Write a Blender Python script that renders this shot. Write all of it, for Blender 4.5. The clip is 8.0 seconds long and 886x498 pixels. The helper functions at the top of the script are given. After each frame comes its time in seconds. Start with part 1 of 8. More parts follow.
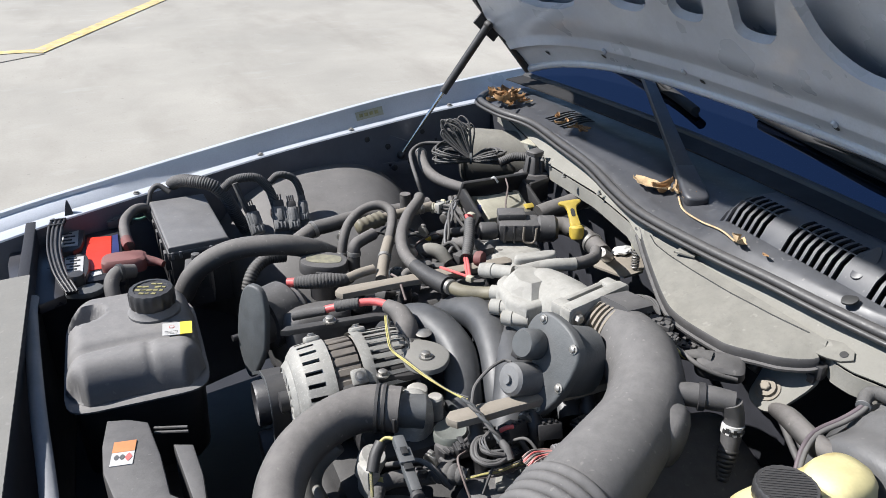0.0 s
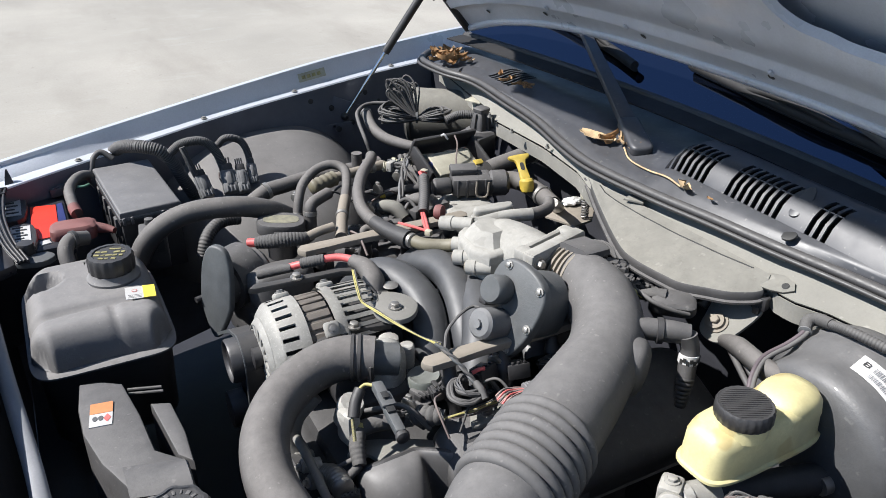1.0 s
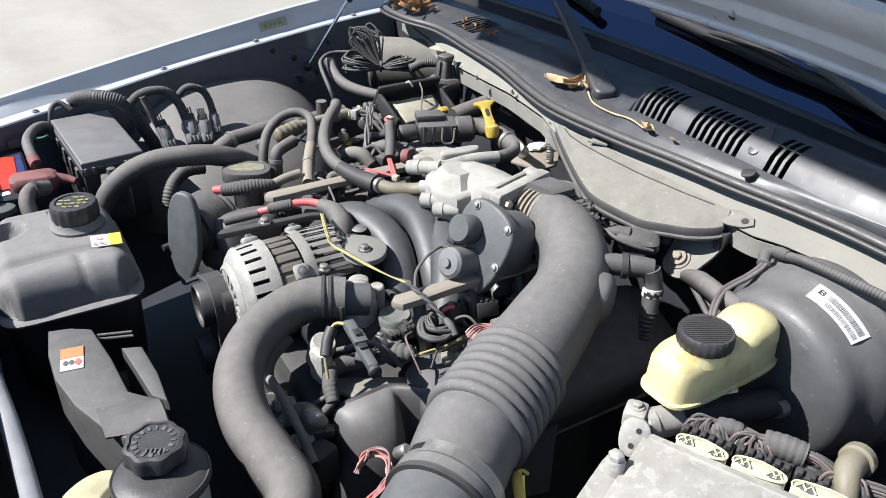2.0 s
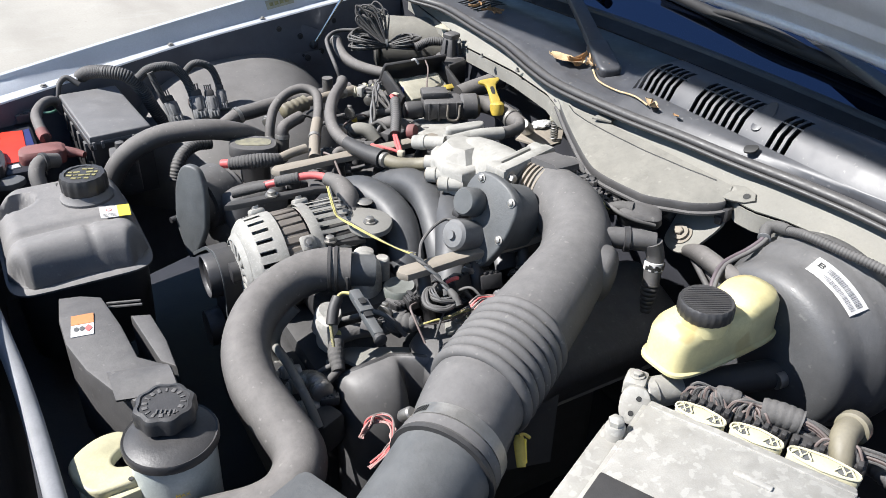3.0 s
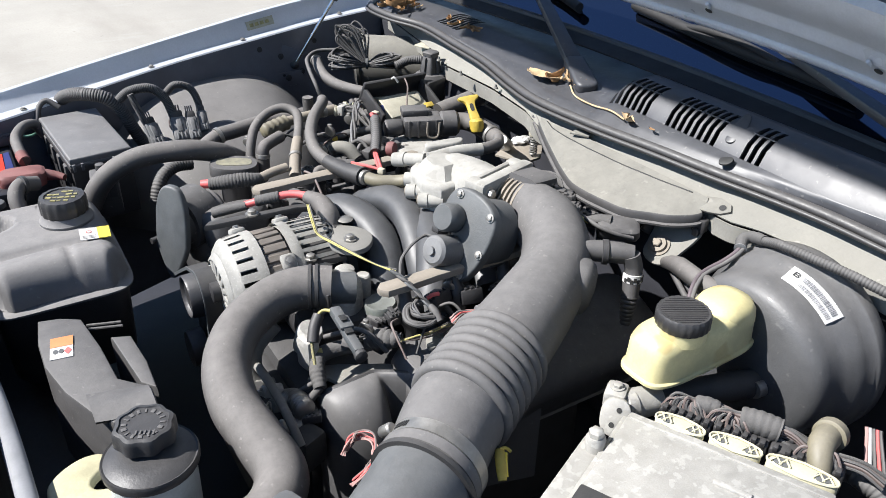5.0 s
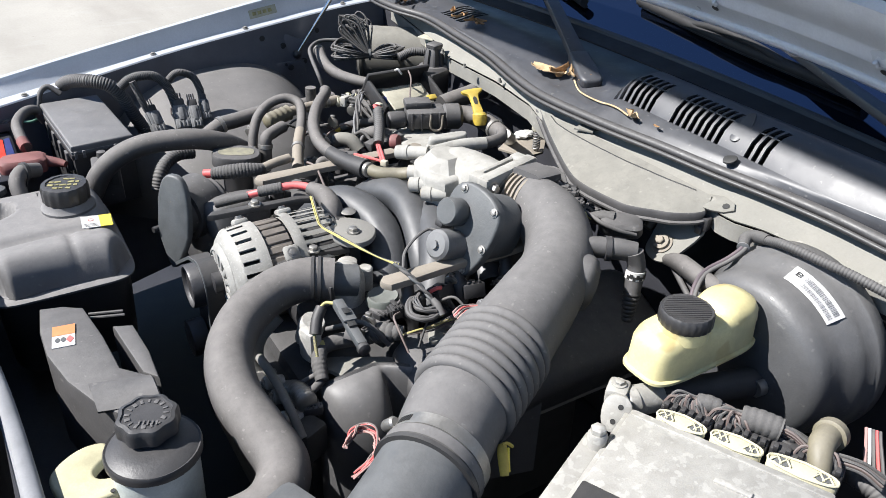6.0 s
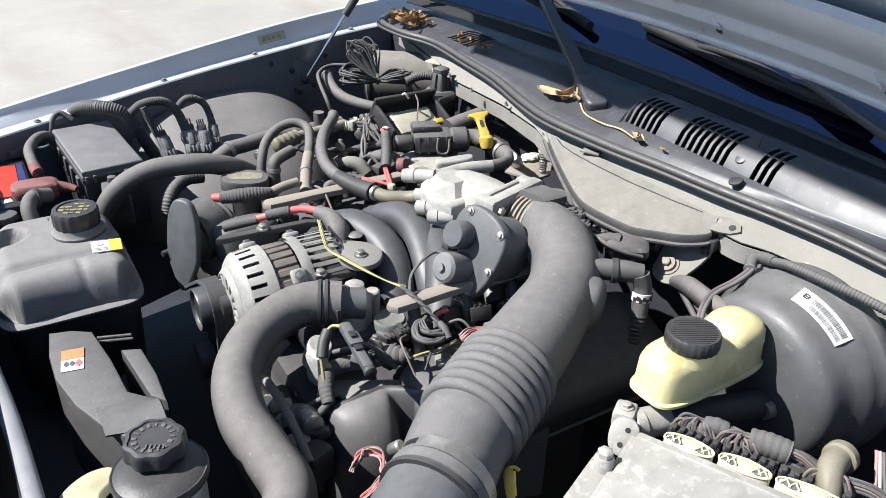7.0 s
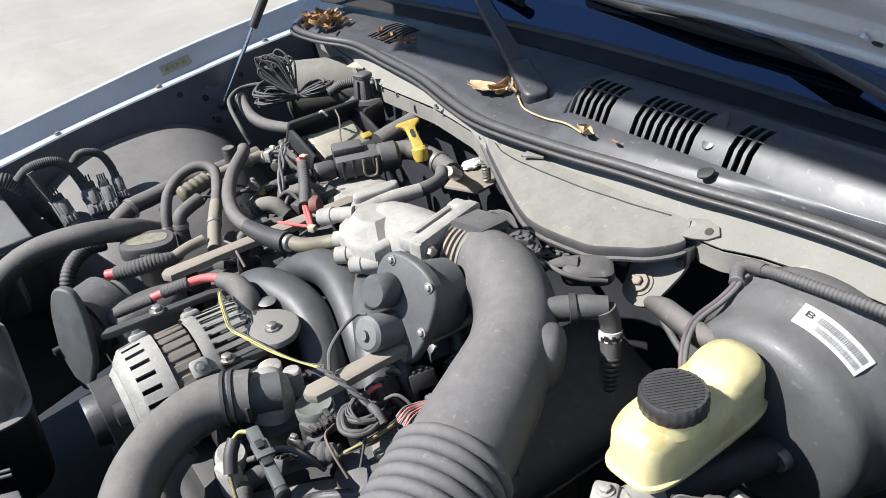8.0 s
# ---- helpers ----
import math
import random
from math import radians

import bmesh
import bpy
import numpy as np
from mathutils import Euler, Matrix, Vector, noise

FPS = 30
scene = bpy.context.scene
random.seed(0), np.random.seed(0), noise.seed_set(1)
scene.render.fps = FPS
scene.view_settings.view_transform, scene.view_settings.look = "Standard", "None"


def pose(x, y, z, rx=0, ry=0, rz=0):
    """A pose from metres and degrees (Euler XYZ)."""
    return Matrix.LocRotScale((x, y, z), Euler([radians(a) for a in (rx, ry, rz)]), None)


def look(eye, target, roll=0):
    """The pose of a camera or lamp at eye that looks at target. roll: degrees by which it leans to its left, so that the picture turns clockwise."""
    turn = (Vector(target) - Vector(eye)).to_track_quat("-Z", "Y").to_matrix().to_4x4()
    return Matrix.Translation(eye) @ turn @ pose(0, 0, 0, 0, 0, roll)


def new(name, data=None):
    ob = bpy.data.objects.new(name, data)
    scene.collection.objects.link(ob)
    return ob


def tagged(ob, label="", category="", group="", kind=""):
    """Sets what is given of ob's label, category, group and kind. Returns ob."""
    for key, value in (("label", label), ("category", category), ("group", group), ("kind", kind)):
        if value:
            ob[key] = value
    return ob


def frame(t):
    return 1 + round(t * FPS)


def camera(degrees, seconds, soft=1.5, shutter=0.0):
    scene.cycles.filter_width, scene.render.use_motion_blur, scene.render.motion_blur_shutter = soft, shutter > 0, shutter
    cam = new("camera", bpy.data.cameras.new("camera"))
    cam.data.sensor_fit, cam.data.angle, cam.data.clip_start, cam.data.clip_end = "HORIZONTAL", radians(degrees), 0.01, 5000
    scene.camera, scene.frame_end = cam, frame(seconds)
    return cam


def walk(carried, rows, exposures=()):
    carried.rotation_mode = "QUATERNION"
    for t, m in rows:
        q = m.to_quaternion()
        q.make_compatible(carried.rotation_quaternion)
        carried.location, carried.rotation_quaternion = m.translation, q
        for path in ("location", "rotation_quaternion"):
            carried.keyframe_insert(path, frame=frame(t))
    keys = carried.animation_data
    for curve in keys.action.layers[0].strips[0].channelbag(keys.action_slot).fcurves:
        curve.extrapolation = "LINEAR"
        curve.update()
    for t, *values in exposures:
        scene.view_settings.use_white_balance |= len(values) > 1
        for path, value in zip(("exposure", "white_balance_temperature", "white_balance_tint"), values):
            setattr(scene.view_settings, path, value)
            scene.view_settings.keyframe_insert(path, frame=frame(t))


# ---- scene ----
cam = camera(57.8, 8.0, soft=0.65)
PATH = [
    (0, (0.038, 0.063, 1.462), (0.714, 1.734, 0.594), -0.1),
    (0.5, (-0.025, 0.051, 1.459), (0.822, 1.616, 0.546), 1.3),
    (1, (-0.03, 0.051, 1.459), (0.801, 1.608, 0.518), 0.6),
    (1.5, (-0.038, 0.051, 1.453), (0.839, 1.567, 0.487), 0.8),
    (2, (-0.047, 0.033, 1.439), (0.841, 1.505, 0.417), 1.2),
    (3.5, (-0.062, 0.014, 1.429), (0.808, 1.476, 0.378), 1.6),
    (4, (-0.062, 0.008, 1.434), (0.835, 1.479, 0.419), 1.6),
    (4.2, (-0.057, 0.001, 1.436), (0.849, 1.48, 0.439), 0.7),
    (5.5, (-0.054, 0.009, 1.427), (0.863, 1.46, 0.401), 1.6),
    (6, (-0.062, 0.012, 1.434), (0.853, 1.461, 0.402), 2.2),
    (6.5, (-0.059, 0.011, 1.434), (0.849, 1.472, 0.413), 2.1),
    (7, (-0.059, 0.007, 1.437), (0.847, 1.493, 0.452), 1.5),
    (7.5, (0.018, 0.054, 1.43), (0.918, 1.542, 0.443), -2.3),
    (8, (0.14, 0.137, 1.416), (1.019, 1.602, 0.376), -7.5),
]

walk(cam, [(t, look(eye, target, roll)) for t, eye, target, roll in PATH],
     exposures=((0.0, 0.79), (1.0, 0.79), (1.6, 0.86), (2.2, 1.03), (3.5, 1.07), (7.3, 1.07), (8.0, 0.97)))

# world and sun: clear sky, sun from the car's front and passenger side
SUN_DIR = Vector((-0.935, 0.355, 0.0)).normalized()
SUN_ELEV = radians(46.5)
world = bpy.data.worlds.new("sky")
scene.world = world
world.use_nodes = True
wn = world.node_tree
sky = wn.nodes.new("ShaderNodeTexSky")
sky.sky_type = 'NISHITA'
sky.sun_disc = False
sky.dust_density = 0.2
sky.ozone_density = 6.0
sky.sun_elevation = SUN_ELEV
sky.sun_rotation = math.atan2(SUN_DIR.x, SUN_DIR.y)
wn.nodes["Background"].inputs["Strength"].default_value = 0.066
wn.links.new(sky.outputs[0], wn.nodes["Background"].inputs["Color"])
sun_data = bpy.data.lights.new("sun", 'SUN')
sun_data.energy = 5.0
sun_data.angle = radians(0.5)
sun_data.color = (1.0, 0.976, 0.952)
sun_lamp = new("sun", sun_data)
to_sun = SUN_DIR * math.cos(SUN_ELEV) + Vector((0, 0, math.sin(SUN_ELEV)))
sun_lamp.matrix_world = Matrix.Translation((-4, 4, 8)) @ to_sun.to_track_quat("Z", "Y").to_matrix().to_4x4()


# ---- materials ----
def mat(name, base, rough=0.6, metal=0.0, dust=0.0, var=0.2, scale=25.0, bump=0.15, grain=300.0,
        spec=0.5, coat=0.0, dust_col=(0.268, 0.257, 0.249), spots=0.0, spot_col=(0.5, 0.48, 0.44),
        spot_lo=0.68, spot_scale=5.0):
    """A surface with broad mottling, fine grain, settled dust on what faces up, sides toned down like shade, and
    specks.
    """
    m = bpy.data.materials.new(name)
    m.use_nodes = True
    nt = m.node_tree
    n, ln = nt.nodes, nt.links
    bs = n["Principled BSDF"]
    tc = n.new("ShaderNodeTexCoord")

    def noise_tex(s, det=4.0, r=0.55):
        t = n.new("ShaderNodeTexNoise")
        t.inputs["Scale"].default_value, t.inputs["Detail"].default_value, t.inputs["Roughness"].default_value = s, det, r
        ln.new(tc.outputs["Object"], t.inputs["Vector"])
        return t.outputs["Fac"]

    def ramp(src, lo, hi, a=0.0, b=1.0):
        t = n.new("ShaderNodeMapRange")
        t.inputs["From Min"].default_value, t.inputs["From Max"].default_value = lo, hi
        t.inputs["To Min"].default_value, t.inputs["To Max"].default_value = a, b
        ln.new(src, t.inputs["Value"])
        return t.outputs["Result"]

    def times(p, q):
        t = n.new("ShaderNodeMath")
        t.operation = 'MULTIPLY'
        ln.new(p, t.inputs[0])
        if isinstance(q, float):
            t.inputs[1].default_value = q
        else:
            ln.new(q, t.inputs[1])
        return t.outputs[0]

    def blend(fac, a, b):
        t = n.new("ShaderNodeMix")
        t.data_type = 'RGBA'
        ln.new(fac, t.inputs[0])
        for sock, v in ((6, a), (7, b)):
            if isinstance(v, tuple):
                t.inputs[sock].default_value = (*v, 1)
            else:
                ln.new(v, t.inputs[sock])
        return t.outputs[2]

    broad, fine = noise_tex(scale), noise_tex(grain, 3.0)
    dark = tuple(max(0.0, c * (1 - var)) for c in base)
    lite = tuple(min(1.0, c * (1 + var)) for c in base)
    col = blend(ramp(broad, 0.3, 0.7), dark, lite)
    col = blend(ramp(fine, 0.35, 0.75, 0.0, 0.35), col, tuple(c * 0.75 for c in base))
    grime = ramp(noise_tex(scale * 6.0, 7.0, 0.7), 0.42, 0.72, 0.0, 0.16 if var > 0.1 else 0.08)
    col = blend(grime, col, tuple(c * 0.55 for c in base))
    rough_out = ramp(broad, 0.3, 0.7, max(0.02, rough - 0.08), min(1.0, rough + 0.08))
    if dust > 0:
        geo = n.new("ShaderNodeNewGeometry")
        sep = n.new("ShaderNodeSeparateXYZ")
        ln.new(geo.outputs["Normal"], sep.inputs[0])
        # settled dust, with a falloff that also paints the sides darker, like shade
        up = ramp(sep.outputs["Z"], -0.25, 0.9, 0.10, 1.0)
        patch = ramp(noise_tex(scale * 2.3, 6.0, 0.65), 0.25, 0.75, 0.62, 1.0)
        dust_shade = times(times(up, patch), float(dust))
        col = blend(dust_shade, col, dust_col)
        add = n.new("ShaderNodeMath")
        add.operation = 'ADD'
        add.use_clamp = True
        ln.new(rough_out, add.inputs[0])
        ln.new(times(dust_shade, 0.5), add.inputs[1])
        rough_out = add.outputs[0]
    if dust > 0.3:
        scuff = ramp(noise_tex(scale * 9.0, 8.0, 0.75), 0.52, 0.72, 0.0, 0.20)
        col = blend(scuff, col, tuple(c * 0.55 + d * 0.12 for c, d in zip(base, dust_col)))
    if spots > 0:
        sp = ramp(noise_tex(scale * spot_scale, 2.0, 0.4), spot_lo, spot_lo + 0.06, 0.0, spots)
        col = blend(sp, col, spot_col)
    ln.new(col, bs.inputs["Base Color"])
    ln.new(rough_out, bs.inputs["Roughness"])
    bs.inputs["Metallic"].default_value = metal
    bs.inputs["Specular IOR Level"].default_value = spec
    if coat:
        bs.inputs["Coat Weight"].default_value = coat
        bs.inputs["Coat Roughness"].default_value = 0.06
    if bump:
        bp = n.new("ShaderNodeBump")
        bp.inputs["Strength"].default_value = bump
        bp.inputs["Distance"].default_value = 0.002
        ln.new(fine, bp.inputs["Height"])
        ln.new(bp.outputs[0], bs.inputs["Normal"])
    return m


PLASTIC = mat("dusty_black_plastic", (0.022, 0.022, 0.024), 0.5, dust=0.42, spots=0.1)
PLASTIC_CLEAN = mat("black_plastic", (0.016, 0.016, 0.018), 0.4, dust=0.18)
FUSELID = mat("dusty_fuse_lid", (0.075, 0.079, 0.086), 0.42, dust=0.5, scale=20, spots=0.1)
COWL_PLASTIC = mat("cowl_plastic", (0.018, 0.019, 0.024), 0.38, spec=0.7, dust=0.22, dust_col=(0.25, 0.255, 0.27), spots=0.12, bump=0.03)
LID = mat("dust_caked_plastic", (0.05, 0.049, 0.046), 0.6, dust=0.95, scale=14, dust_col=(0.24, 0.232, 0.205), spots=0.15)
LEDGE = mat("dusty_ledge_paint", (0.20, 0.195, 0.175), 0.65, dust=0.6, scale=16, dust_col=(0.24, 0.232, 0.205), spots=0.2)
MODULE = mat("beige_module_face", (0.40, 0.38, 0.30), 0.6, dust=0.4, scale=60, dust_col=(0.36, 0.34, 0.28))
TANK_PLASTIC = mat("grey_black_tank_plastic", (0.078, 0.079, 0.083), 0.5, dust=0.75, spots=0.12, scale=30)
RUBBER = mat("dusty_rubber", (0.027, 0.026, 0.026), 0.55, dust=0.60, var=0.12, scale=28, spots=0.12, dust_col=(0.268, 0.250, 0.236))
RUBBER_DARK = mat("dark_rubber", (0.015, 0.015, 0.016), 0.5, dust=0.2)
SEALRUBBER = mat("seal_rubber", (0.017, 0.017, 0.019), 0.42, dust=0.28, scale=60)
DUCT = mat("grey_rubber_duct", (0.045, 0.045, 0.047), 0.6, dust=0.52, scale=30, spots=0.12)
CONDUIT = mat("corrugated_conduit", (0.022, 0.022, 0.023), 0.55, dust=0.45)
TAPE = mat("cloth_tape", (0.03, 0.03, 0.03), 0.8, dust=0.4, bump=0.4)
PAINT = mat("silver_blue_paint", (0.56, 0.59, 0.64), 0.30, metal=0.12, var=0.06, scale=6, bump=0.02, coat=0.6, dust=0.08)
HOODPAINT = mat("hood_underside_paint", (0.53, 0.555, 0.60), 0.32, metal=0.05, var=0.14, scale=7, bump=0.03, coat=0.3, dust=0.0)
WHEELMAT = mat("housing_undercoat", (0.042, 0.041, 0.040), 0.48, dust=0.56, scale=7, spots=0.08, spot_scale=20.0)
# apron paint, darkened so that its colour holds the shade under the lip
APRON_SHADED = mat("apron_paint_shaded", (0.09, 0.10, 0.125), 0.45, var=0.25, scale=12, dust=0.25)
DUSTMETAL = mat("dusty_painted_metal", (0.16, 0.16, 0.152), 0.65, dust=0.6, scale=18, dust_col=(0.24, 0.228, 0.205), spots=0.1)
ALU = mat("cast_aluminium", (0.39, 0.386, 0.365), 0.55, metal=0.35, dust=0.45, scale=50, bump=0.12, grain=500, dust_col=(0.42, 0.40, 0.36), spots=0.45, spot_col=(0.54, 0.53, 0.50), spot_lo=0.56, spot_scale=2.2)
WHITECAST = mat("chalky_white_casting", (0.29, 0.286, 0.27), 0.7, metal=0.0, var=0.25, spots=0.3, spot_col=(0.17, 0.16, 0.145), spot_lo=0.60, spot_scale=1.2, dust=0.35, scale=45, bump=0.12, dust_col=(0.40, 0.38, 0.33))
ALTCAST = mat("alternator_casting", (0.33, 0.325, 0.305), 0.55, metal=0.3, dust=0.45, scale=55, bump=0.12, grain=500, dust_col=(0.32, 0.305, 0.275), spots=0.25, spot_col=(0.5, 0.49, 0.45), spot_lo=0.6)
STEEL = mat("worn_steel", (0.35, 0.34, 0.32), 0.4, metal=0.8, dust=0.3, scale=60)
LAMINATION = mat("stator_steel", (0.15, 0.125, 0.10), 0.6, metal=0.5, dust=0.4, scale=70)
CHROME = mat("polished_rod", (0.7, 0.7, 0.7), 0.12, metal=1.0, var=0.05, bump=0.0)
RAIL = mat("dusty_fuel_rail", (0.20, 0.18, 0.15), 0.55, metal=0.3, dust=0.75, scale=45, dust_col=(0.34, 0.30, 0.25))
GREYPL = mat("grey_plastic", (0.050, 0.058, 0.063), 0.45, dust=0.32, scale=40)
DARKMETAL = mat("oily_and_shaded_metal", (0.02, 0.02, 0.021), 0.6, metal=0.2, dust=0.2)
# near-black navy: the bay's deep shade as a surface colour
SHADEMETAL = mat("bay_shade_black", (0.015, 0.016, 0.022), 0.8, var=0.3, scale=20)
BOOSTER = mat("satin_black_steel", (0.045, 0.048, 0.052), 0.38, dust=0.42, scale=20, spots=0.08, coat=0.15)
RUNNER = mat("moulded_manifold_plastic", (0.026, 0.030, 0.036), 0.42, dust=0.24, scale=30, bump=0.05)
PALEPLUG = mat("pale_grey_connector", (0.13, 0.135, 0.14), 0.5, dust=0.35, scale=60)
JAR = mat("cloudy_grey_jar", (0.40, 0.44, 0.43), 0.4, var=0.15, dust=0.2)
YELLOWED = mat("yellowed_translucent_plastic", (0.60, 0.55, 0.30), 0.35, var=0.2, scale=18, bump=0.05, dust=0.3, dust_col=(0.50, 0.40, 0.20), spots=0.45, spot_col=(0.40, 0.28, 0.10), spot_lo=0.58, spot_scale=1.3)
AMBER = mat("yellowed_bracket_plastic", (0.47, 0.44, 0.29), 0.45, var=0.25, scale=30, dust=0.2, dust_col=(0.42, 0.38, 0.24))
CREAM = mat("cream_plastic", (0.56, 0.53, 0.37), 0.5, var=0.1, dust=0.25, dust_col=(0.45, 0.42, 0.33))
YELLOW = mat("yellow_plastic", (0.50, 0.36, 0.045), 0.5, var=0.25, scale=60, dust=0.3, dust_col=(0.40, 0.33, 0.14))
RED = mat("dusty_red_plastic", (0.17, 0.045, 0.042), 0.6, dust=0.45, dust_col=(0.22, 0.15, 0.14))
REDWIRE = mat("red_cable", (0.62, 0.10, 0.10), 0.45, dust=0.2, dust_col=(0.5, 0.3, 0.28))
YELWIRE = mat("yellow_wire", (0.45, 0.40, 0.12), 0.5, dust=0.25)
BROWNWIRE = mat("brown_wire", (0.11, 0.07, 0.06), 0.6, dust=0.5)
PINKWIRE = mat("pale_pink_wire", (0.40, 0.22, 0.20), 0.6, dust=0.3)
BLACKWIRE = mat("black_wire", (0.03, 0.03, 0.03), 0.6, dust=0.5)
BATTBLUE = mat("dark_battery_case", (0.012, 0.014, 0.022), 0.35, dust=0.12)
LABELRED = mat("red_label", (0.70, 0.05, 0.03), 0.4, var=0.08, bump=0.02)
LABELBLUE = mat("blue_label", (0.04, 0.05, 0.16), 0.4, bump=0.02)
LABELGREY = mat("faded_label_ink", (0.16, 0.16, 0.165), 0.6, bump=0.0)
LABELWHITE = mat("white_label", (0.50, 0.495, 0.485), 0.5, var=0.06, bump=0.02)
LABELYEL = mat("yellow_label", (0.78, 0.62, 0.08), 0.5, var=0.06, bump=0.02)
LABELORANGE = mat("orange_label", (0.56, 0.235, 0.10), 0.5, var=0.06, bump=0.02)
# print black, also the dark fill for shade in slots and holes
INK_AND_SHADE = mat("ink_and_shade_black", (0.03, 0.03, 0.03), 0.6, bump=0.0)
INKRED = mat("label_ink_red", (0.50, 0.14, 0.13), 0.6, bump=0.0)
FADEDYEL = mat("faded_yellow_print", (0.27, 0.245, 0.11), 0.6, bump=0.0, var=0.4, scale=120)
LEAF = mat("dry_leaf", (0.30, 0.17, 0.075), 0.7, var=0.45, scale=60, bump=0.3)
LEAFPALE = mat("pale_dry_leaf", (0.50, 0.36, 0.21), 0.7, var=0.3, scale=60, bump=0.3)
CLOTH = mat("white_plastic_scrap", (0.6, 0.6, 0.58), 0.5, bump=0.6)
GOLD = mat("dusty_tan_fitting", (0.17, 0.15, 0.095), 0.5, dust=0.3)

CONCRETE = mat("concrete", (0.345, 0.325, 0.285), 0.85, var=0.16, scale=0.5, bump=0.3, grain=70)


def weather_concrete(m):
    """Tyre stains, darker slabs of damp, pits and pale scuffs over the concrete."""
    nt = m.node_tree
    n, ln = nt.nodes, nt.links
    bs = n["Principled BSDF"]
    tc = n.new("ShaderNodeTexCoord")
    col = bs.inputs["Base Color"].links[0].from_socket
    for sc, lo, hi, amount, tint, stretch in ((1.6, 0.50, 0.70, 0.5, (0.22, 0.20, 0.172), (1, 0.35, 1)), (5.0, 0.58, 0.70, 0.30, (0.40, 0.39, 0.36), (0.5, 1, 1)),
                                              (22.0, 0.66, 0.70, 0.45, (0.17, 0.155, 0.14), (1, 1, 1)), (9.0, 0.70, 0.73, 0.5, (0.20, 0.185, 0.165), (1, 1, 1))):
        mp = n.new("ShaderNodeMapping")
        mp.inputs["Scale"].default_value = stretch
        ln.new(tc.outputs["Object"], mp.inputs["Vector"])
        t = n.new("ShaderNodeTexNoise")
        t.inputs["Scale"].default_value, t.inputs["Detail"].default_value, t.inputs["Roughness"].default_value = sc, 6.0, 0.6
        ln.new(mp.outputs[0], t.inputs["Vector"])
        r = n.new("ShaderNodeMapRange")
        r.inputs["From Min"].default_value, r.inputs["From Max"].default_value, r.inputs["To Max"].default_value = lo, hi, amount
        ln.new(t.outputs["Fac"], r.inputs["Value"])
        mx = n.new("ShaderNodeMix")
        mx.data_type = 'RGBA'
        ln.new(r.outputs[0], mx.inputs[0])
        ln.new(col, mx.inputs[6])
        mx.inputs[7].default_value = (*tint, 1)
        col = mx.outputs[2]
    ln.new(col, bs.inputs["Base Color"])


weather_concrete(CONCRETE)
LINEPAINT = mat("worn_yellow_paint", (0.58, 0.45, 0.20), 0.8, var=0.3, scale=9, bump=0.2, grain=90, spots=0.75, spot_col=(0.42, 0.38, 0.30), spot_lo=0.55, spot_scale=1.5)
WIPERBLACK = mat("wiper_black", (0.010, 0.010, 0.011), 0.75, dust=0.05, bump=0.02)
CRACK = mat("tar_crack", (0.275, 0.258, 0.228), 0.9, var=0.3, scale=8)

GLASS = bpy.data.materials.new("windshield_glass")
GLASS.use_nodes = True
gb = GLASS.node_tree.nodes["Principled BSDF"]
gb.inputs["Base Color"].default_value = (0.002, 0.003, 0.006, 1)
gb.inputs["Roughness"].default_value = 0.03
gb.inputs["Specular IOR Level"].default_value = 1.0
# blue tint paints extra sky colour into the glass's reflection
gb.inputs["Specular Tint"].default_value = (0.50, 0.66, 1.0, 1)
gb.inputs["IOR"].default_value = 1.8


# ---- mesh helpers ----
def spline(pts, k=6):
    """Catmull-Rom through the points."""
    p = [Vector(q) for q in pts]
    if len(p) < 3 or k <= 1:
        return p
    p = [2 * p[0] - p[1]] + p + [2 * p[-1] - p[-2]]
    out = []
    for i in range(1, len(p) - 2):
        a, b, c, d = p[i - 1:i + 3]
        for j in range(k):
            t = j / k
            out.append(0.5 * (2 * b + (c - a) * t + (2 * a - 5 * b + 4 * c - d) * t * t + (3 * b - a - 3 * c + d) * t ** 3))
    out.append(p[-2])
    return out


def resample(path, step):
    dist = [0.0]
    for a, b in zip(path, path[1:]):
        dist.append(dist[-1] + (b - a).length)
    count = max(2, int(dist[-1] / step))
    out, j = [], 0
    for i in range(count + 1):
        s = dist[-1] * i / count
        while j < len(dist) - 2 and dist[j + 1] < s:
            j += 1
        f = (s - dist[j]) / max(1e-9, dist[j + 1] - dist[j])
        out.append(path[j].lerp(path[j + 1], f))
    return out


def skin(rings, cap=True, closed=True):
    """A skin over rings of equally many points."""
    bm = bmesh.new()
    vs = [[bm.verts.new(p) for p in r] for r in rings]
    n = len(rings[0])
    for a, b in zip(vs, vs[1:]):
        for i in range(n if closed else n - 1):
            j = (i + 1) % n
            bm.faces.new((a[i], a[j], b[j], b[i]))
    if cap and closed:
        bm.faces.new(vs[0][::-1])
        bm.faces.new(vs[-1])
    bmesh.ops.recalc_face_normals(bm, faces=bm.faces)
    return bm


